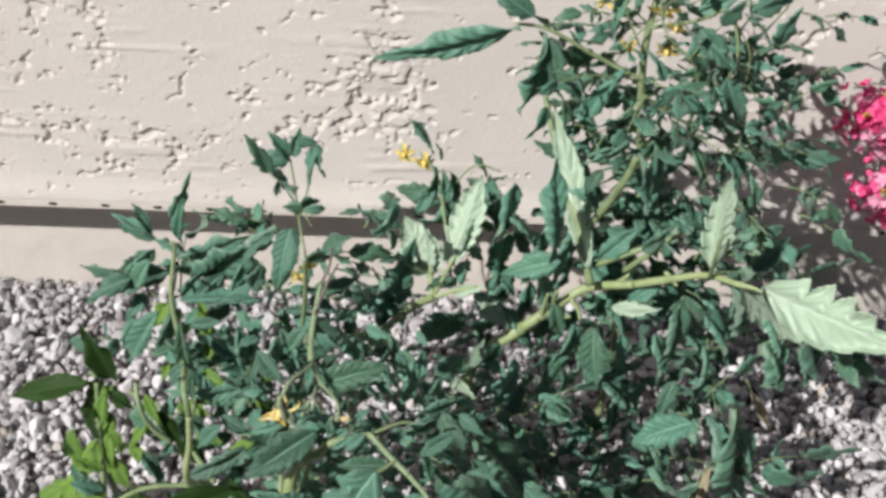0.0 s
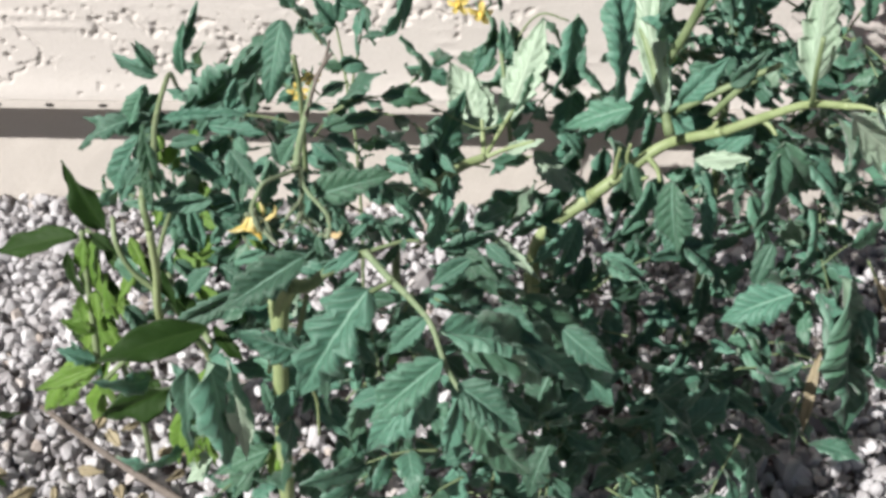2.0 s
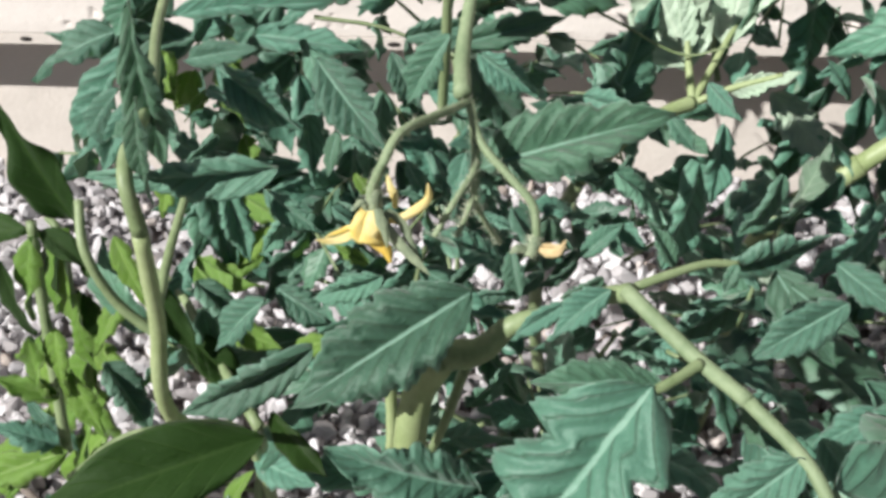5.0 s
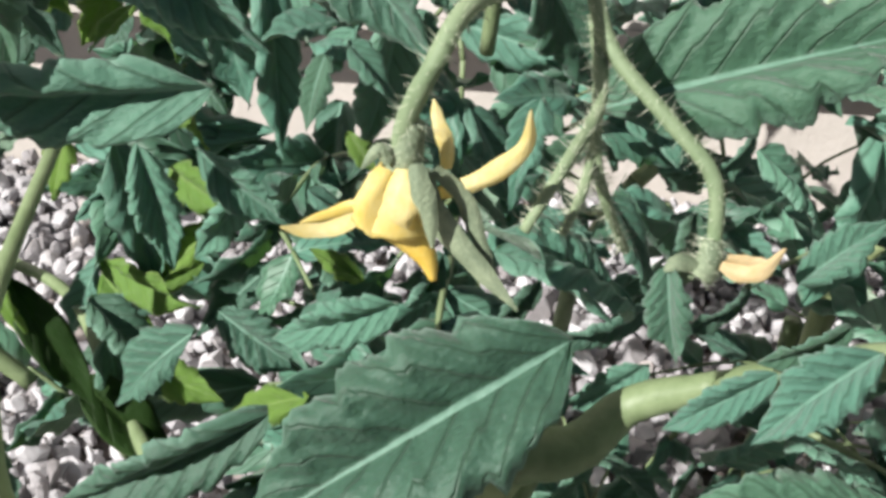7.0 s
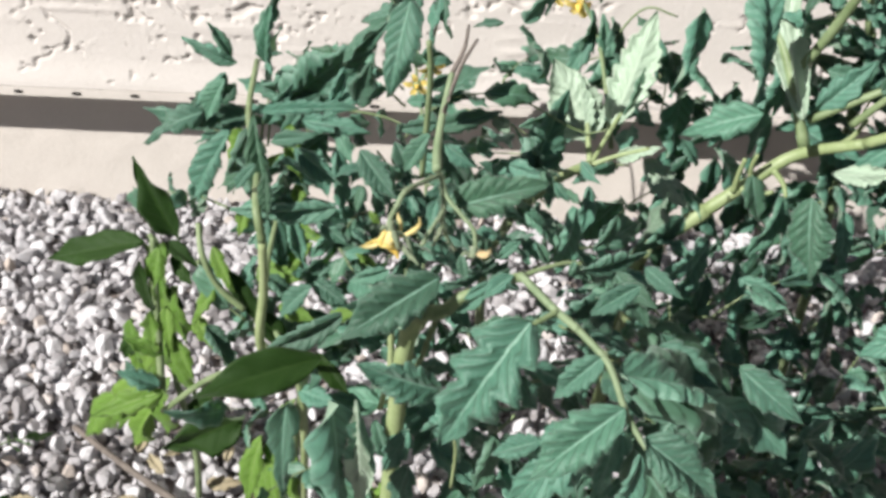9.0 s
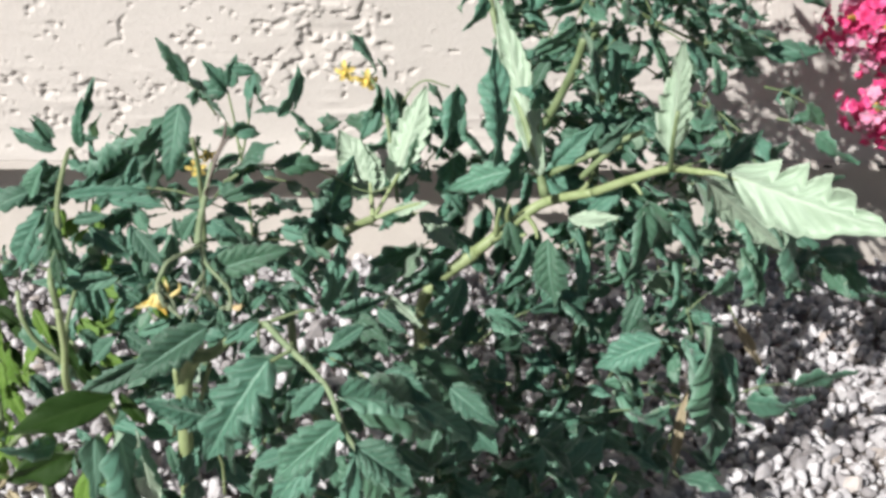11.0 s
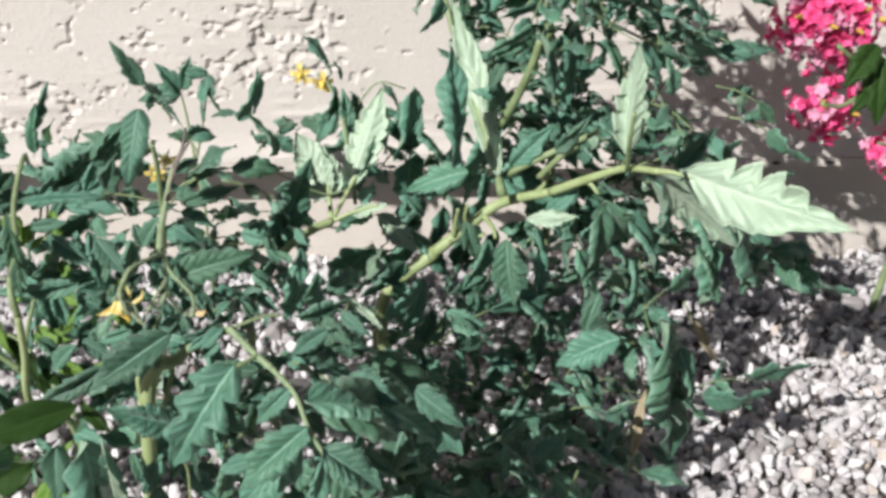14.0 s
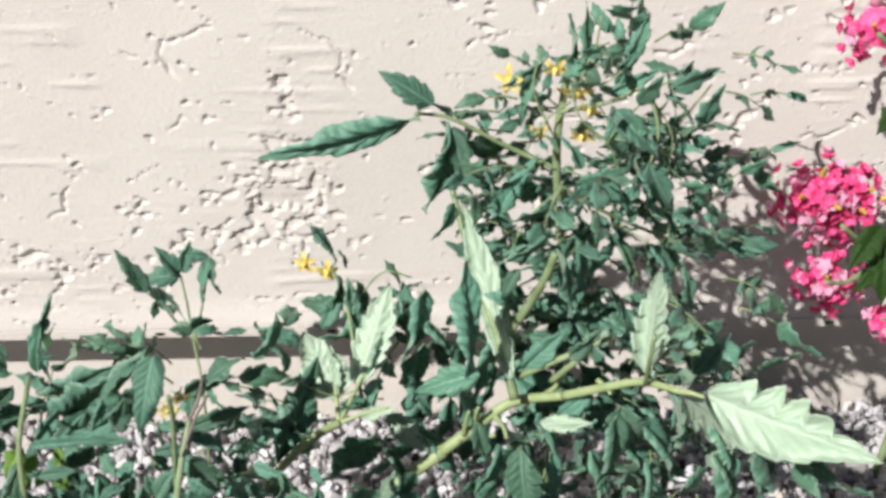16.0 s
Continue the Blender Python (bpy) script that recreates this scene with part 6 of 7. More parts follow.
leaf(back, (0.1897, -0.25, 0.4034), (0.2168, -0.26, 0.371), 0.4, -60, "toothed", 0.3)
leaf(back, (0.2363, -0.24, 0.387), (0.2495, -0.25, 0.3483), 0.4, -50, "toothed", 0.3)
leaf(back, (0.1535, -0.27, 0.3173), (0.1778, -0.28, 0.2885), 0.5, -60, "toothed", 0.3)
leaf(back, (0.1979, -0.26, 0.2937), (0.227, -0.27, 0.2693), 0.5, -65, "toothed", 0.3)
leaf(back, (0.12, -0.27, 0.2961), (0.1179, -0.28, 0.2604), 0.45, -50, "toothed", 0.3)
flower(back, (0.127, -0.25, 0.472), (-0.18, -0.2, -0.04), .011, .4, .8)
flower(back, (0.171, -0.255, 0.466), (-0.06, -0.2, -0.18), .012, 1.4, .8)
flower(back, (0.176, -0.26, 0.437), (-0.06, -0.2, -0.16), .010, .9, 1.0)
flower(back, (0.147, -0.26, 0.439), (-0.1, -0.2, -0.16), .008, .9, 1.0)

# leaves close round the flower truss
thicket(left, (-0.167, -0.38, 0.276), (.06, .05, .06), 9, 0.033, 41)
thicket(middle, (0.147, -0.25, 0.086), (.10, .07, .08), 8, 0.044, 44, shaded=True)
thicket(middle, (0.201, -0.24, 0.243), (.06, .05, .05), 10, 0.038, 45)
thicket(middle, (0.269, -0.25, 0.15), (.07, .05, .06), 9, 0.042, 46, shaded=True)
thicket(middle, (0.16, -0.42, 0.121), (.12, .08, .05), 7, 0.044, 48, shaded=True)
thicket(back, (0.17, -0.24, 0.401), (.06, .04, .08), 21, .036, 49, shaded=True)
thicket(back, (0.216, -0.22, 0.379), (.07, .04, .08), 18, .036, 50, shaded=True)
thicket(back, (0.218, -0.24, 0.318), (.07, .05, .06), 14, .038, 51, shaded=True)
thicket(back, (0.152, -0.25, 0.325), (.04, .04, .05), 9, 0.031, 52)
thicket(front, (-0.13, -0.47, 0.181), (.04, .05, .05), 5, 0.036, 53)
thicket(front, (-0.092, -0.5, 0.144), (.07, .05, .04), 10, 0.040, 54)
thicket(front, (-0.019, -0.5, 0.197), (.06, .05, .05), 7, 0.038, 55)
thicket(front, (-0.076, -0.45, 0.249), (.06, .03, .05), 5, 0.039, 73)
thicket(middle, (0.187, -0.36, 0.133), (.10, .05, .06), 3, 0.042, 74, shaded=True)
thicket(middle, (0.104, -0.36, 0.135), (.08, .05, .06), 4, 0.044, 75, shaded=True)
thicket(left, (-0.143, -0.4, 0.267), (.06, .04, .06), 3, 0.036, 78)
thicket(front, (-0.042, -0.46, 0.232), (.05, .02, .05), 6, 0.036, 82)
thicket(middle, (0.303, -0.28, 0.188), (.06, .04, .05), 7, 0.044, 84)
thicket(middle, (0.226, -0.22, 0.17), (.06, .04, .04), 6, 0.044, 85)
thicket(back, (0.26, -0.2, 0.336), (.06, .04, .09), 9, 0.034, 86, shaded=True)
thicket(back, (0.272, -0.2, 0.383), (.05, .04, .07), 6, 0.031, 87)
thicket(back, (0.306, -0.12, 0.388), (.05, .03, .07), 7, .028, 88)
thicket(back, (0.283, -0.14, 0.342), (.05, .03, .07), 7, .028, 89)
stem(back, 0.0012, 0.0008, (0.223, -0.2, 0.346), (0.266, -0.15, 0.386), (0.306, -0.12, 0.422))
leaf(weed, (-0.231, -0.42, 0.231), (-0.235, -0.42, 0.179), .5, 40, "lance", .4, "young", label="bright yellow-green young leaf")
leaf(weed, (-0.227, -0.42, 0.179), (-0.251, -0.41, 0.135), .5, 35, "slim", .5, "young", label="bright yellow-green young leaf")
leaf(weed, (-0.267, -0.4, 0.162), (-0.268, -0.39, 0.119), .6, 50, "slim", .5, "young", label="bright yellow-green young leaf")
leaf(weed, (-0.153, -0.5, 0.173), (-0.141, -0.5, 0.193), .5, -30, "slim", .5, "young", label="bright yellow-green young leaf")
leaf(weed, (-0.184, -0.46, 0.096), (-0.165, -0.47, 0.083), .6, 15, "slim", .5, "young", label="bright yellow-green young leaf")
thicket(middle, (0.049, -0.2, 0.226), (.06, .04, .05), 8, .034, 90)
thicket(middle, (0.117, -0.24, 0.276), (.05, .04, .05), 7, .034, 91)
thicket(middle, (0.197, -0.28, 0.279), (.05, .04, .04), 4, .038, 92, shaded=True)
thicket(back, (0.27, -0.24, 0.278), (.05, .04, .05), 8, .034, 93)
thicket(middle, (0.23, -0.28, 0.191), (.07, .04, .04), 4, .04, 94, shaded=True)
thicket(middle, (0.021, -0.24, 0.178), (.06, .04, .04), 5, .04, 95, shaded=True)
thicket(left, (-0.082, -0.28, 0.27), (.06, .04, .05), 7, .034, 96)
thicket(left, (-0.126, -0.34, 0.256), (.06, .04, .05), 7, .034, 97)
thicket(back, (0.178, -0.24, 0.452), (.04, .03, .04), 6, .024, 98, shaded=True)
thicket(back, (0.219, -0.22, 0.436), (.05, .03, .05), 6, .024, 99, shaded=True)
thicket(front, (0.049, -0.55, 0.186), (.05, .04, .04), 6, .04, 102, shaded=True)
thicket(middle, (0.067, -0.45, 0.123), (.06, .05, .04), 5, .04, 104, shaded=True)
leaf(middle, (0.097, -0.34, 0.191), (0.094, -0.35, 0.096), .22, -65, "ovate", .3)
leaf(middle, (0.106, -0.32, 0.157), (0.11, -0.33, 0.09), .3, -65, "ovate", .4)
leaf(middle, (0.064, -0.36, 0.161), (0.079, -0.38, 0.1), .4, -65, "broad", .4)
leaf(middle, (0.185, -0.4, 0.144), (0.203, -0.41, 0.08), .4, -65, "broad", .4)
leaf(middle, (0.16, -0.33, 0.163), (0.147, -0.35, 0.105), .4, -65, "broad", .4)
leaf(middle, (0.134, -0.4, 0.135), (0.114, -0.42, 0.102), .45, -65, "broad", .4)
leaf(middle, (0.225, -0.34, 0.217), (0.221, -0.34, 0.158), .4, -65, "broad", .4)
leaf(middle, (0.186, -0.33, 0.221), (0.193, -0.33, 0.167), .45, -65, "broad", .4)
leaf(middle, (0.04, -0.3, 0.205), (0.055, -0.31, 0.151), .4, -65, "broad", .4)
leaf(back, (0.171, -0.25, 0.472), (0.171, -0.25, 0.526), .3, 65, "ovate", .4)
leaf(back, (0.202, -0.25, 0.476), (0.217, -0.25, 0.518), .35, 22, "ovate", .4)
thicket(back, (0.196, -0.24, 0.477), (.06, .03, .035), 8, .026, 111)
thicket(back, (0.15, -0.24, 0.456), (.03, .03, .03), 5, .024, 112)
leaf(front, (0.015, -0.516, 0.287), (0.032, -0.526, 0.279), 0.54, 15, "broad", 0.3)
leaf(front, (0.055, -0.489, 0.223), (0.031, -0.499, 0.214), 0.47, 25, "broad", 0.5)
leaf(front, (0.025, -0.517, 0.295), (0.042, -0.527, 0.286), 0.46, 15, "broad", 0.5)
leaf(front, (0.014, -0.495, 0.22), (0.034, -0.505, 0.199), 0.55, 25, "ovate", 0.4)
leaf(front, (0.028, -0.523, 0.243), (0.041, -0.533, 0.228), 0.56, 25, "broad", 0.2)
leaf(front, (-0.073, -0.532, 0.221), (-0.049, -0.542, 0.216), 0.50, 5, "broad", 0.7)
leaf(front, (0.001, -0.521, 0.189), (0.005, -0.531, 0.159), 0.59, 35, "ovate", 0.5)
leaf(front, (-0.016, -0.519, 0.19), (0.017, -0.529, 0.178), 0.60, 10, "lobed", 0.5)
leaf(front, (-0.109, -0.528, 0.149), (-0.13, -0.538, 0.12), 0.55, 30, "ovate", 0.4)
leaf(front, (0, -0.53, 0.217), (0.017, -0.54, 0.218), 0.47, 0, "broad", 0.3)
leaf(front, (-0.067, -0.525, 0.216), (-0.098, -0.535, 0.199), 0.58, 25, "broad", 0.4)
leaf(front, (-0.033, -0.539, 0.213), (-0.022, -0.549, 0.193), 0.55, 30, "lobed", 0.3)
leaf(front, (0.017, -0.54, 0.175), (-0.006, -0.55, 0.169), 0.52, 25, "ovate", 0.6)
leaf(front, (-0.066, -0.513, 0.184), (-0.048, -0.523, 0.179), 0.55, 10, "broad", 0.3)
leaf(front, (-0.056, -0.526, 0.225), (-0.076, -0.536, 0.193), 0.54, 30, "broad", 0.5)
leaf(front, (-0.032, -0.532, 0.206), (-0.027, -0.542, 0.177), 0.52, 35, "lobed", 0.2)
leaf(front, (-0.121, -0.532, 0.185), (-0.096, -0.542, 0.168), 0.49, 15, "lobed", 0.4)
leaf(front, (-0.096, -0.543, 0.171), (-0.127, -0.553, 0.16), 0.61, 25, "ovate", 0.4)
leaf(front, (-0.139, -0.504, 0.203), (-0.116, -0.514, 0.202), 0.58, 0, "broad", 0.4)
leaf(front, (0.006, -0.509, 0.136), (0.006, -0.519, 0.097), 0.52, 35, "lobed", 0.3)
leaf(front, (-0.083, -0.515, 0.145), (-0.068, -0.525, 0.1), 0.61, 35, "lobed", 0.7)
leaf(front, (-0.13, -0.494, 0.137), (-0.096, -0.504, 0.124), 0.47, -65, "broad", 0.7)
leaf(front, (0.001, -0.498, 0.151), (-0.03, -0.508, 0.122), 0.57, 30, "lobed", 0.5)
leaf(front, (-0.111, -0.538, 0.215), (-0.123, -0.548, 0.198), 0.50, 30, "lobed", 0.7)
leaf(front, (-0.058, -0.539, 0.192), (-0.046, -0.549, 0.177), 0.45, 25, "broad", 0.4)
leaf(front, (0.035, -0.546, 0.222), (0.055, -0.556, 0.212), 0.46, 15, "broad", 0.5)
leaf(front, (0.042, -0.534, 0.196), (0.032, -0.544, 0.166), 0.49, 35, "broad", 0.4)
leaf(front, (0.03, -0.551, 0.278), (0.057, -0.561, 0.265), 0.61, 10, "broad", 0.3)
leaf(front, (0.03, -0.506, 0.178), (0.035, -0.516, 0.153), 0.59, 35, "broad", 0.4)
leaf(front, (0.019, -0.516, 0.206), (0.016, -0.526, 0.183), 0.52, 35, "broad", 0.4)
leaf(front, (0.057, -0.5, 0.177), (0.032, -0.51, 0.163), 0.58, 25, "broad", 0.6)
leaf(front, (0.015, -0.547, 0.207), (0.011, -0.557, 0.184), 0.52, 35, "broad", 0.3)
leaf(front, (0.028, -0.539, 0.212), (0.057, -0.549, 0.207), 0.45, 5, "lobed", 0.3)
leaf(front, (0.068, -0.504, 0.159), (0.089, -0.514, 0.154), 0.58, 5, "lobed", 0.6)
leaf(front, (0.024, -0.527, 0.203), (0.003, -0.537, 0.189), 0.61, 30, "ovate", 0.4)
leaf(front, (0.051, -0.538, 0.181), (0.069, -0.548, 0.167), 0.54, 20, "broad", 0.4)
leaf(front, (0.062, -0.545, 0.193), (0.05, -0.555, 0.157), 0.51, 35, "lobed", 0.6)
leaf(left, (-0.083, -0.415, 0.296), (-0.063, -0.425, 0.268), 0.48, 25, "ovate", 0.7)
leaf(left, (-0.155, -0.386, 0.276), (-0.175, -0.396, 0.263), 0.52, 30, "ovate", 0.6)
leaf(left, (-0.123, -0.392, 0.259), (-0.123, -0.402, 0.224), 0.58, 35, "broad", 0.5)
leaf(left, (-0.071, -0.38, 0.322), (-0.09, -0.39, 0.311), 0.51, 30, "broad", 0.4)
leaf(left, (-0.106, -0.401, 0.254), (-0.083, -0.411, 0.235), 0.61, 20, "lobed", 0.3)
leaf(left, (-0.107, -0.424, 0.337), (-0.132, -0.434, 0.327), 0.53, -65, "ovate", 0.4)
leaf(left, (-0.054, -0.385, 0.269), (-0.05, -0.395, 0.245), 0.53, 35, "ovate", 0.3)
leaf(left, (-0.134, -0.421, 0.305), (-0.161, -0.431, 0.29), 0.62, -65, "ovate", 0.3)
leaf(left, (-0.111, -0.435, 0.337), (-0.131, -0.445, 0.324), 0.60, 30, "broad", 0.2)
leaf(left, (-0.212, -0.382, 0.295), (-0.244, -0.392, 0.278), 0.54, 25, "ovate", 0.7)
leaf(left, (-0.154, -0.391, 0.261), (-0.171, -0.401, 0.235), 0.46, -65, "ovate", 0.2)
leaf(middle, (0.071, -0.391, 0.236), (0.042, -0.401, 0.207), 0.53, -65, "broad", 0.3)
leaf(middle, (0.087, -0.413, 0.224), (0.113, -0.423, 0.216), 0.54, 22, "flat", 0.2)
leaf(middle, (0.06, -0.366, 0.234), (0.028, -0.376, 0.211), 0.65, -65, "broad", 0.2)
leaf(middle, (0.037, -0.368, 0.222), (0.066, -0.378, 0.214), 0.56, -65, "broad", 0.3)
leaf(middle, (0.088, -0.43, 0.23), (0.116, -0.44, 0.216), 0.57, -65, "flat", 0.2)
leaf(front, (0.013, -0.503, 0.283), (0.03, -0.513, 0.26), 0.58, 8, "flat", 0.3)
leaf(middle, (0.185, -0.355, 0.112), (0.214, -0.365, 0.078), 0.54, -65, "flat", 0.3)
leaf(middle, (0.128, -0.395, 0.082), (0.157, -0.405, 0.058), 0.55, -65, "broad", 0.3)
leaf(middle, (0.109, -0.36, 0.148), (0.148, -0.37, 0.135), 0.53, -65, "ovate", 0.5)
leaf(middle, (0.209, -0.37, 0.047), (0.188, -0.38, 0.013), 0.58, -65, "broad", 0.5)
leaf(middle, (0.16, -0.389, 0.143), (0.185, -0.399, 0.135), 0.50, -65, "flat", 0.3)
leaf(middle, (0.145, -0.347, 0.028), (0.102, -0.357, 0.006), 0.45, -65, "broad", 0.3)
leaf(middle, (0.11, -0.342, 0.033), (0.115, -0.352, 0.006), 0.56, -65, "broad", 0.3)
leaf(front, (0.09, -0.458, 0.159), (0.067, -0.468, 0.151), 0.57, -65, "broad", 0.6)
leaf(front, (0.125, -0.465, 0.156), (0.122, -0.475, 0.13), 0.47, -65, "flat", 0.2)
leaf(front, (0.052, -0.425, 0.093), (0.085, -0.435, 0.068), 0.60, -9, "broad", 0.4)
leaf(front, (0.114, -0.492, 0.128), (0.09, -0.502, 0.085), 0.64, -65, "flat", 0.5)
leaf(front, (0.096, -0.444, 0.105), (0.071, -0.454, 0.097), 0.53, -65, "flat", 0.6)
leaf(front, (0.124, -0.498, 0.159), (0.148, -0.508, 0.142), 0.65, -65, "ovate", 0.6)
leaf(front, (0.154, -0.485, 0.123), (0.12, -0.495, 0.097), 0.49, -65, "flat", 0.2)
leaf(front, (0.159, -0.469, 0.119), (0.132, -0.479, 0.105), 0.50, -65, "broad", 0.5)
leaf(front, (0.14, -0.452, 0.163), (0.11, -0.462, 0.149), 0.51, -65, "flat", 0.3)
leaf(front, (0.177, -0.475, 0.124), (0.176, -0.485, 0.081), 0.54, -65, "broad", 0.3)
leaf(front, (0.112, -0.482, 0.124), (0.099, -0.492, 0.083), 0.54, -65, "broad", 0.4)
leaf(front, (0.093, -0.468, 0.11), (0.114, -0.478, 0.095), 0.54, -65, "ovate", 0.2)
leaf(front, (0.149, -0.481, 0.184), (0.128, -0.491, 0.166), 0.51, -65, "broad", 0.2)
leaf(front, (0.062, -0.433, 0.143), (0.042, -0.443, 0.111), 0.58, 30, "broad", 0.4)
leaf(front, (0.117, -0.49, 0.179), (0.145, -0.5, 0.145), 0.58, -65, "broad", 0.5)
leaf(front, (0.159, -0.452, 0.113), (0.196, -0.462, 0.069), 0.56, -65, "broad", 0.2)
thicket(middle, (0.139, -0.33, 0.089), (.09, .05, .04), 7, .04, 121, shaded=True)
thicket(front, (0.104, -0.45, 0.11), (.08, .04, .04), 7, .04, 122, shaded=True)
thicket(front, (-0.03, -0.42, 0.253), (.05, .02, .04), 6, .034, 125)
leaf(weed, (-0.215, -0.45, 0.252), (-0.224, -0.45, 0.215), .42, 40, "lance", .3, "young", label="bright yellow-green young leaf")
leaf(weed, (-0.216, -0.45, 0.224), (-0.214, -0.45, 0.185), .5, 45, "slim", .4, "young", label="bright yellow-green young leaf")
leaf(weed, (-0.231, -0.44, 0.193), (-0.246, -0.44, 0.155), .55, 35, "slim", .4, "young", label="bright yellow-green young leaf")
leaf(weed, (-0.227, -0.44, 0.173), (-0.218, -0.44, 0.139), .5, 45, "slim", .4, "young", label="bright yellow-green young leaf")
leaf(weed, (-0.25, -0.43, 0.147), (-0.279, -0.42, 0.105), .5, 30, "slim", .4, "young", label="bright yellow-green young leaf")
leaf(weed, (-0.238, -0.43, 0.143), (-0.247, -0.42, 0.088), .5, 45, "slim", .4, "young", label="bright yellow-green young leaf")
leaf(weed, (-0.275, -0.42, 0.119), (-0.306, -0.41, 0.073), .45, 30, "slim", .4, "young", label="bright yellow-green young leaf")
leaf(weed, (-0.152, -0.52, 0.167), (-0.149, -0.52, 0.132), .5, 45, "slim", .4, "young", label="bright yellow-green young leaf")
leaf(weed, (-0.087, -0.54, 0.178), (-0.099, -0.54, 0.145), .5, 35, "slim", .4, "young", label="bright yellow-green young leaf")
leaf(middle, (0.162, -0.234, 0.216), (0.214, -0.244, 0.189), 0.46, 19, "broad", 0.5)
leaf(middle, (0.068, -0.279, 0.328), (0.052, -0.289, 0.274), 0.47, -65, "ovate", 0.2)
leaf(middle, (0.068, -0.226, 0.269), (0.094, -0.236, 0.241), 0.48, -65, "flat", 0.4)
leaf(middle, (0.051, -0.29, 0.219), (0.095, -0.3, 0.17), 0.48, -65, "broad", 0.6)
leaf(middle, (0.135, -0.276, 0.252), (0.182, -0.286, 0.228), 0.63, -15, "broad", 0.2)
leaf(middle, (0.113, -0.272, 0.214), (0.091, -0.282, 0.156), 0.57, -65, "flat", 0.3)
leaf(middle, (0.09, -0.256, 0.218), (0.07, -0.266, 0.171), 0.46, -65, "ovate", 0.6)
leaf(middle, (0.097, -0.252, 0.27), (0.09, -0.262, 0.226), 0.54, -65, "flat", 0.3)
leaf(middle, (0.223, -0.237, 0.293), (0.279, -0.247, 0.263), 0.52, -65, "flat", 0.3)
leaf(middle, (0.124, -0.235, 0.235), (0.112, -0.245, 0.195), 0.65, -65, "ovate", 0.3)
leaf(middle, (0.156, -0.266, 0.214), (0.2, -0.276, 0.189), 0.51, -65, "ovate", 0.5)
leaf(middle, (0.155, -0.268, 0.241), (0.159, -0.278, 0.184), 0.57, -65, "broad", 0.2)
leaf(middle, (0.172, -0.272, 0.293), (0.19, -0.282, 0.262), 0.58, 12, "broad", 0.3)
leaf(middle, (0.07, -0.251, 0.19), (0.022, -0.261, 0.146), 0.48, -65, "broad", 0.3)
leaf(middle, (0.196, -0.258, 0.291), (0.248, -0.268, 0.271), 0.54, -8, "broad", 0.5)
leaf(middle, (0.086, -0.257, 0.289), (0.116, -0.267, 0.272), 0.56, -65, "ovate", 0.5)
leaf(middle, (0.121, -0.284, 0.299), (0.093, -0.294, 0.251), 0.52, -65, "broad", 0.5)
leaf(middle, (0.165, -0.265, 0.235), (0.19, -0.275, 0.2), 0.60, -65, "flat", 0.5)
leaf(front, (0.065, -0.559, 0.274), (0.091, -0.569, 0.256), 0.52, 13, "broad", 0.4)
leaf(front, (0.062, -0.537, 0.236), (0.05, -0.547, 0.2), 0.62, 35, "broad", 0.6)
leaf(front, (0.02, -0.549, 0.229), (0.01, -0.559, 0.198), 0.65, 35, "ovate", 0.5)
leaf(front, (0.068, -0.541, 0.251), (0.092, -0.551, 0.22), 0.61, 25, "flat", 0.4)
leaf(front, (0.066, -0.546, 0.266), (0.09, -0.556, 0.251), 0.49, -25, "flat", 0.4)
leaf(front, (0.049, -0.541, 0.267), (0.059, -0.551, 0.244), 0.50, 30, "ovate", 0.6)
leaf(middle, (0.005, -0.2, 0.296), (-0.003, -0.2, 0.26), .5, -65, "ovate", .5)
leaf(middle, (0.018, -0.2, 0.291), (0.022, -0.2, 0.243), .6, -65, "flat", .4)
leaf(middle, (0.032, -0.21, 0.281), (0.045, -0.21, 0.24), .5, -65, "ovate", .5)
leaf(middle, (0.039, -0.21, 0.267), (0.02, -0.21, 0.228), .5, 2, "ovate", .5)
leaf(middle, (0.006, -0.2, 0.277), (-0.011, -0.2, 0.245), .5, -2, "ovate", .6)
leaf(middle, (0.057, -0.22, 0.276), (0.066, -0.22, 0.232), .6, -65, "flat", .4)
leaf(middle, (-0.001, -0.19, 0.309), (-0.016, -0.185, 0.334), .6, 65, "flat", .3)
stem(middle, 0.001, 0.0007, (0.014, -0.21, 0.245), (0.022, -0.2, 0.275), (0.04, -0.2, 0.298), (0.062, -0.2, 0.293))
stem(left, 0.0007, 0.0005, (-0.045, -0.3, 0.277), (-0.026, -0.3, 0.267), (0.001, -0.3, 0.253), (0.021, -0.3, 0.257))
leaf(middle, (0.069, -0.261, 0.189), (0.096, -0.266, 0.151), 0.65, -65, "flat", 0.4)
leaf(middle, (0.064, -0.238, 0.223), (0.06, -0.243, 0.162), 0.64, -65, "flat", 0.4)
leaf(middle, (0.041, -0.201, 0.257), (-0.011, -0.206, 0.241), 0.68, -65, "flat", 0.3)
leaf(middle, (0.093, -0.235, 0.214), (0.126, -0.24, 0.15), 0.72, -65, "flat", 0.2)
leaf(middle, (0.034, -0.236, 0.172), (-0.016, -0.241, 0.124), 0.72, -65, "flat", 0.3)
leaf(middle, (0.202, -0.245, 0.286), (0.241, -0.25, 0.27), 0.75, -65, "flat", 0.2)
leaf(middle, (0.178, -0.204, 0.195), (0.228, -0.209, 0.166), 0.64, -65, "flat", 0.2)
leaf(middle, (0.128, -0.265, 0.263), (0.175, -0.27, 0.247), 0.74, -65, "flat", 0.2)
leaf(middle, (0.203, -0.242, 0.3), (0.162, -0.247, 0.267), 0.79, -65, "flat", 0.2)
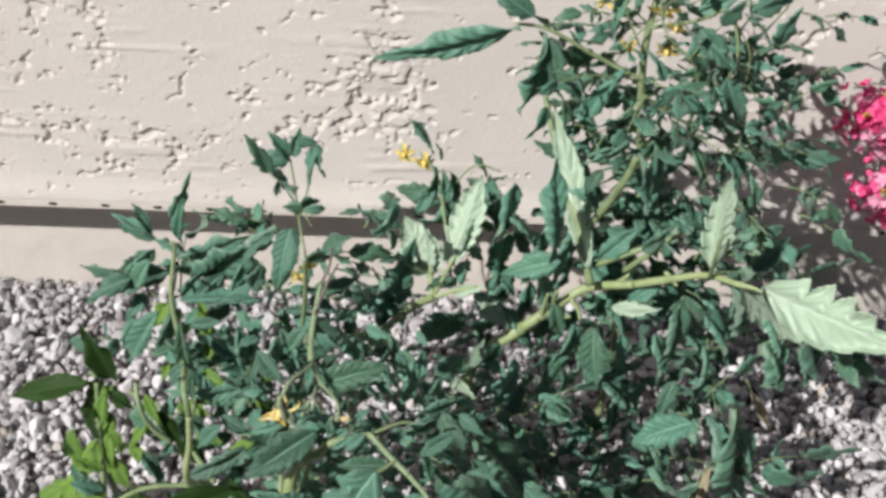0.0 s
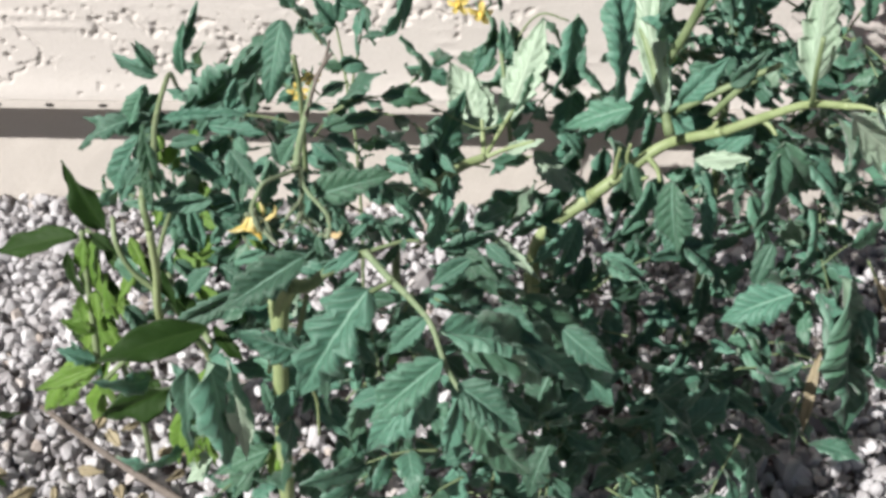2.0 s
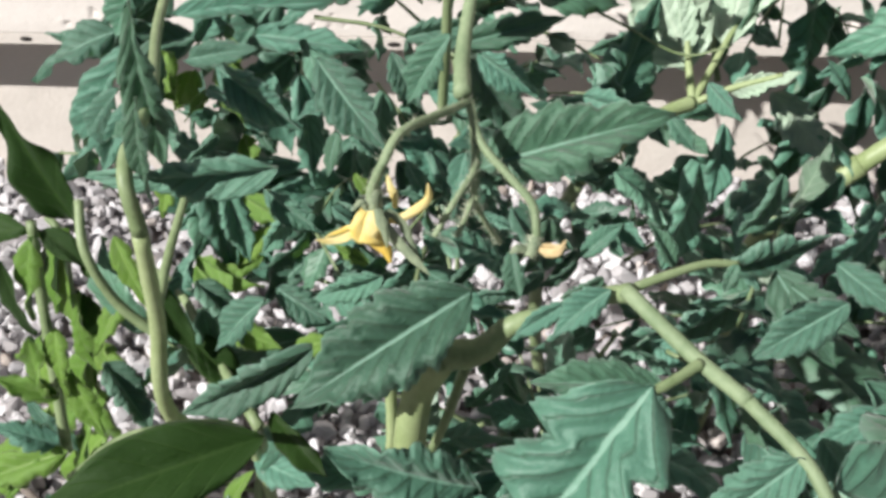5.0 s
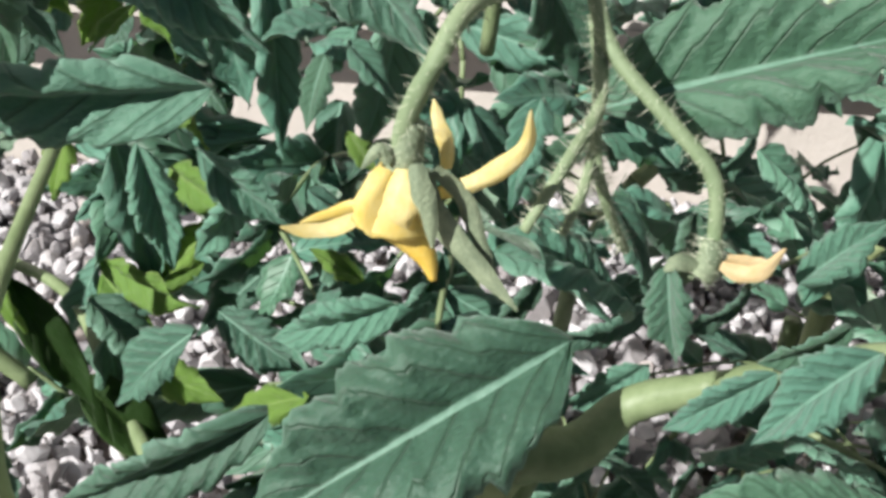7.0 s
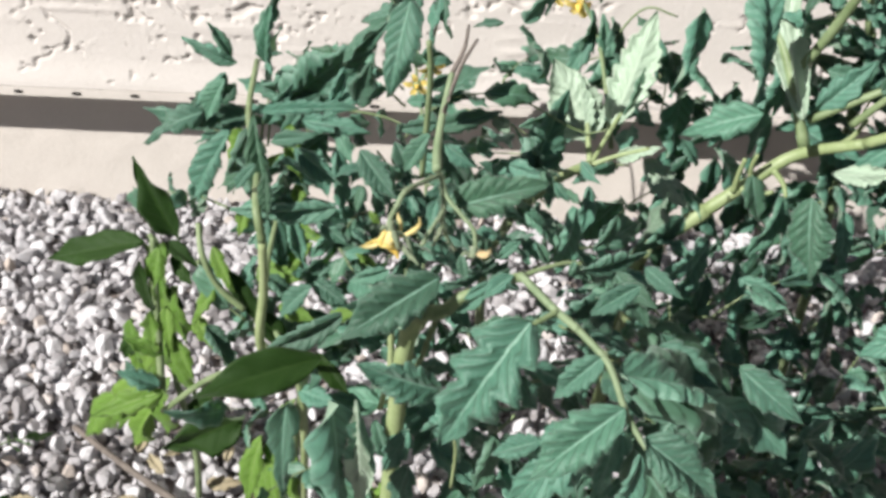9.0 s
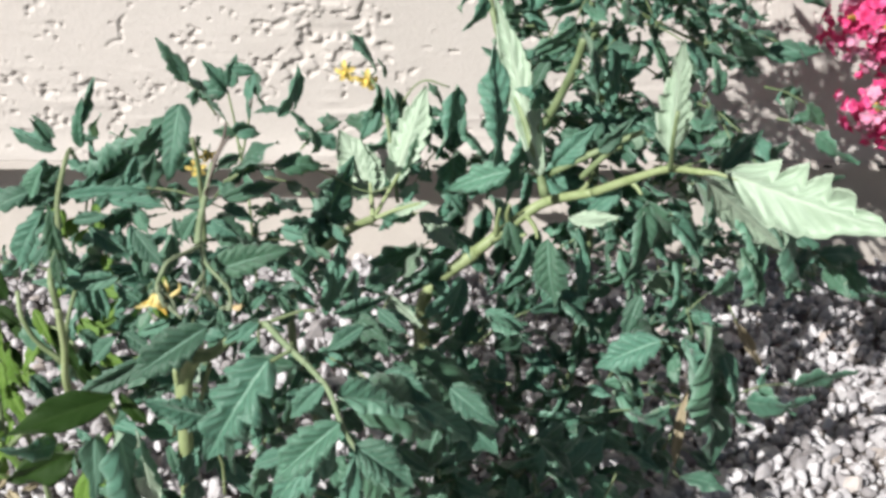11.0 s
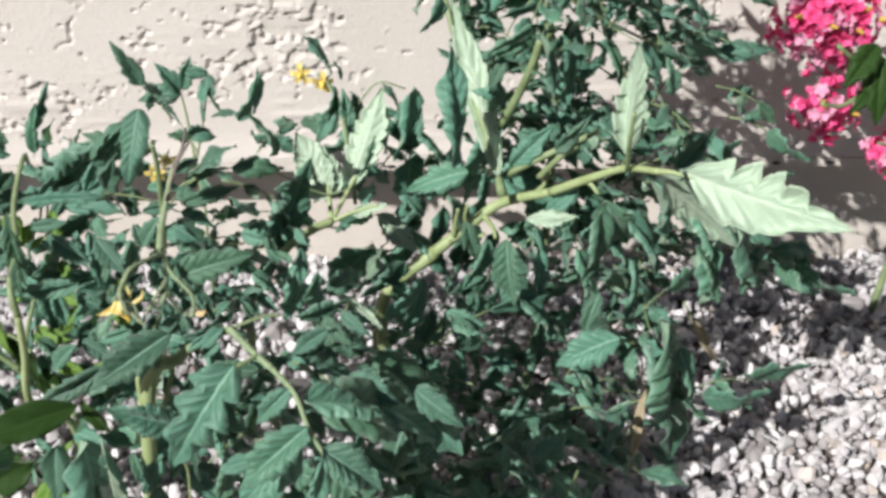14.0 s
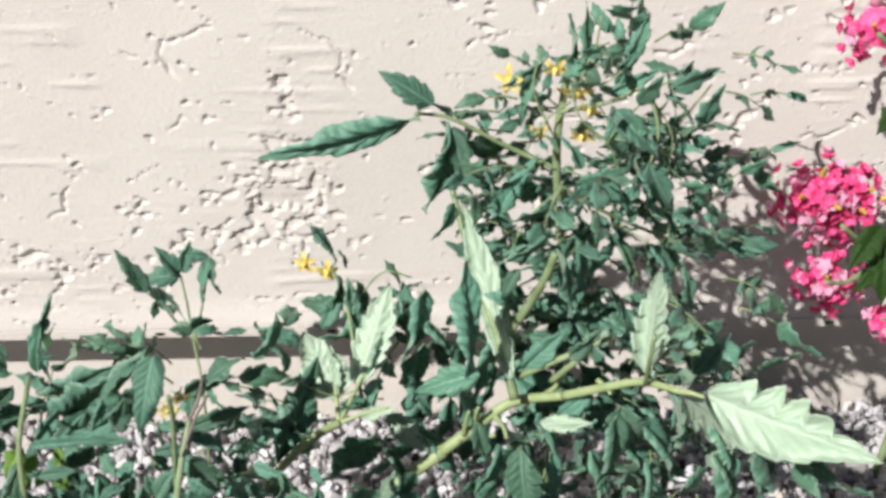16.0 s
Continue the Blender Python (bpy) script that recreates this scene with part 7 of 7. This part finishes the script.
leaf(middle, (0.173, -0.269, 0.297), (0.209, -0.274, 0.265), 0.63, -65, "flat", 0.3)
leaf(middle, (0.066, -0.239, 0.258), (0.057, -0.244, 0.199), 0.66, -65, "flat", 0.2)
leaf(weed, (-0.149, -0.5, 0.127), (-0.171, -0.5, 0.099), .5, 210, "flat", .5, "felted", True, label="pale felted underside turned outward")
leaf(weed, (-0.246, -0.43, 0.125), (-0.262, -0.43, 0.154), .6, -35, "flat", .5)
stem(back, 0.0009, 0.0006, (0.158, -0.262, 0.432), (0.141, -0.262, 0.468), (0.145, -0.26, 0.497))
stem(back, 0.0009, 0.0006, (0.163, -0.26, 0.479), (0.184, -0.265, 0.473), (0.202, -0.265, 0.485))
stem(back, 0.0009, 0.0006, (0.166, -0.262, 0.46), (0.149, -0.265, 0.447), (0.137, -0.265, 0.425))
stem(back, 0.0009, 0.0006, (0.166, -0.262, 0.411), (0.192, -0.265, 0.397), (0.213, -0.265, 0.359))
stem(back, 0.0008, 0.0005, (0.165, -0.262, 0.472), (0.173, -0.268, 0.45), (0.194, -0.268, 0.43), (0.205, -0.268, 0.4))
stem(back, 0.0008, 0.0005, (0.163, -0.262, 0.394), (0.143, -0.268, 0.379), (0.128, -0.268, 0.348))
stem(back, 0.0008, 0.0005, (0.218, -0.268, 0.466), (0.236, -0.268, 0.438), (0.237, -0.265, 0.403))
flower(back, (0.155, -0.262, 0.484), (-0.06, -0.16, -0.1), .009, .9, 1.1)
flower(back, (0.179, -0.265, 0.457), (-0.04, -0.14, -0.14), .008, .4, 1.2)

# ---- pink flowers ----
def blossom(plant, at, radius, count, seed, size=0.011):
    """A dense round head of small pink florets."""
    rng = random.Random(seed)
    at = Vector(at)
    core = bmesh.new()
    bmesh.ops.create_icosphere(core, subdivisions=2, radius=radius * 0.55, matrix=Matrix.Translation(at))
    me = bpy.data.meshes.new("blossom")
    core.to_mesh(me)
    core.free()
    me.materials.append(PINK)
    head = child("blossom", me, plant, Matrix.Identity(4))
    for n in range(count):
        d = Vector((rng.gauss(0, 1), rng.gauss(0, 1) - 0.3, rng.gauss(0, 1))).normalized()
        m = frame_on(at + d * radius * rng.uniform(0.55, 1.12), d, rng.uniform(0, 6))
        key = n % 6
        verts, faces = [], []
        for k in range(5):
            me = PETALS[key]
            turn = Matrix.Rotation(k * 1.2566 + rng.uniform(-0.2, 0.2), 4, "Z") @ Matrix.Rotation(-rng.uniform(0.2, 0.9), 4, "Y")
            base = len(verts)
            verts += [turn @ v.co for v in me.vertices]
            faces += [tuple(base + i for i in f.vertices) for f in me.polygons]
        child("floret", mesh_from("floret", verts, faces, [PINK if rng.random() < 0.65 else PINK_PALE]), head, m)
    for n in range(3):
        d = Vector((rng.gauss(0, 0.5), -1, 0.8 + rng.gauss(0, 0.4))).normalized()
        child("bud", mesh_from("bud", *tube([(0, 0, 0), (0, 0, 0.006), (0, 0, 0.011)], 0.0028, 0.001), [BUD]), head, frame_on(at + d * radius * 0.9, d))


PETALS = [petal_mesh(0.0078, 0.0062, -0.7 + 0.25 * n, PINK, n, 6, 2) for n in range(6)]
pink = thing("flowering_plant", (0.53, -0.10, 0), "bushy plant with dense bright pink flower heads beside the wall", "flowering plant")
blossom(pink, (0.4156, -0.1, 0.314), 0.034, 90, 1)
blossom(pink, (0.449, -0.1, 0.3109), 0.031, 75, 2)
blossom(pink, (0.437, -0.1, 0.2847), 0.019, 34, 3)
blossom(pink, (0.4414, -0.1, 0.2309), 0.03, 70, 4)
blossom(pink, (0.5083, -0.1, 0.1861), 0.02, 40, 5)
blossom(pink, (0.4425, -0.1, 0.4634), 0.03, 60, 6)
leaf(pink, (0.457, -0.150, 0.308), (0.426, -0.170, 0.277), 0.6, 0, "broad", 0.5, "weed")
leaf(pink, (0.463, -0.150, 0.298), (0.461, -0.170, 0.243), 0.55, 20, "broad", 0.5, "weed")
leaf(pink, (0.481, -0.140, 0.282), (0.440, -0.160, 0.249), 0.5, 10, "broad", 0.5, "weed")
leaf(pink, (0.501, -0.140, 0.259), (0.449, -0.160, 0.276), 0.6, 0, "broad", 0.5, "weed")
leaf(pink, (0.527, -0.130, 0.207), (0.486, -0.150, 0.185), 0.6, 0, "broad", 0.5, "weed")
leaf(pink, (0.463, -0.130, 0.411), (0.436, -0.150, 0.389), 0.5, 20, "broad", 0.5, "weed")
stem(pink, 0.004, 0.002, (0.53, -0.10, -0.01), (0.533, -0.120, 0.201), (0.473, -0.130, 0.265), (0.427, -0.140, 0.304))
stem(pink, 0.003, 0.002, (0.533, -0.120, 0.201), (0.510, -0.120, 0.346), (0.457, -0.130, 0.439), (0.426, -0.140, 0.470))
stem(pink, 0.0025, 0.0015, (0.473, -0.130, 0.265), (0.442, -0.140, 0.249), (0.418, -0.150, 0.255))
stem(pink, 0.0025, 0.0015, (0.533, -0.120, 0.201), (0.507, -0.130, 0.202), (0.476, -0.150, 0.217))
thicket(pink, (0.58, -0.11, 0.2), (0.06, 0.05, 0.12), 10, 0.035, 61, "weed", 0.3, "broad")

ground_weed = thing("weed", (-0.40, -0.42, 0), "low straggling grey-green weed lying on the gravel", "weed")
thicket(ground_weed, (-0.41, -0.41, 0.03), (0.05, 0.04, 0.02), 9, 0.02, 62, "weed", 0.5, "lance")
# Clump added mostly out of view to cast shade on the lower-left gravel.
thicket(ground_weed, (-0.50, -0.52, 0.05), (0.06, 0.05, 0.04), 12, 0.03, 63, "weed", 0.5, "lance")

# ---- litter ----
def litter(name, me, label, category):
    ob = new(name, me)
    return tagged(ob, label, category)


litter("twig", mesh_from("twig", *tube([(-0.355, -0.338, 0.014), (-0.300, -0.377, 0.014), (-0.245, -0.412, 0.014), (-0.190, -0.444, 0.014)], 0.0022, 0.003, seed=3), [TWIG]), "thin grey-brown dry twig lying on the gravel", "twig")


for x, y, turn, size in ((-0.301, -0.358, 1.5, 0.024), (-0.275, -0.377, 2.3, 0.024), (-0.269, -0.349, 3.9, 0.017), (-0.243, -0.383, 0.1, 0.028), (-0.235, -0.361, 1.6, 0.019), (-0.298, -0.405, 6.2, 0.023), (-0.260, -0.419, 5.2, 0.023), (-0.216, -0.400, 4.0, 0.018), (-0.322, -0.427, 3.9, 0.028), (-0.351, -0.412, 3.2, 0.026), (-0.236, -0.426, 4.2, 0.017), (-0.207, -0.379, 4.7, 0.024), (-0.303, -0.439, 1.9, 0.016), (-0.267, -0.439, 5.4, 0.023)):
    fallen = litter("dry_leaf", blade("ovate", 0.8, "dry", False, int(turn) % 5), "withered tan leaf lying curled on the gravel", "dry leaf")
    fallen.matrix_basis = leaf_pose((x, y, 0.012), (x + size * math.cos(turn), y + size * math.sin(turn), 0.013), 0.45, 20 * math.sin(turn), 0.8)
    tagged(fallen, group="fallen leaves")
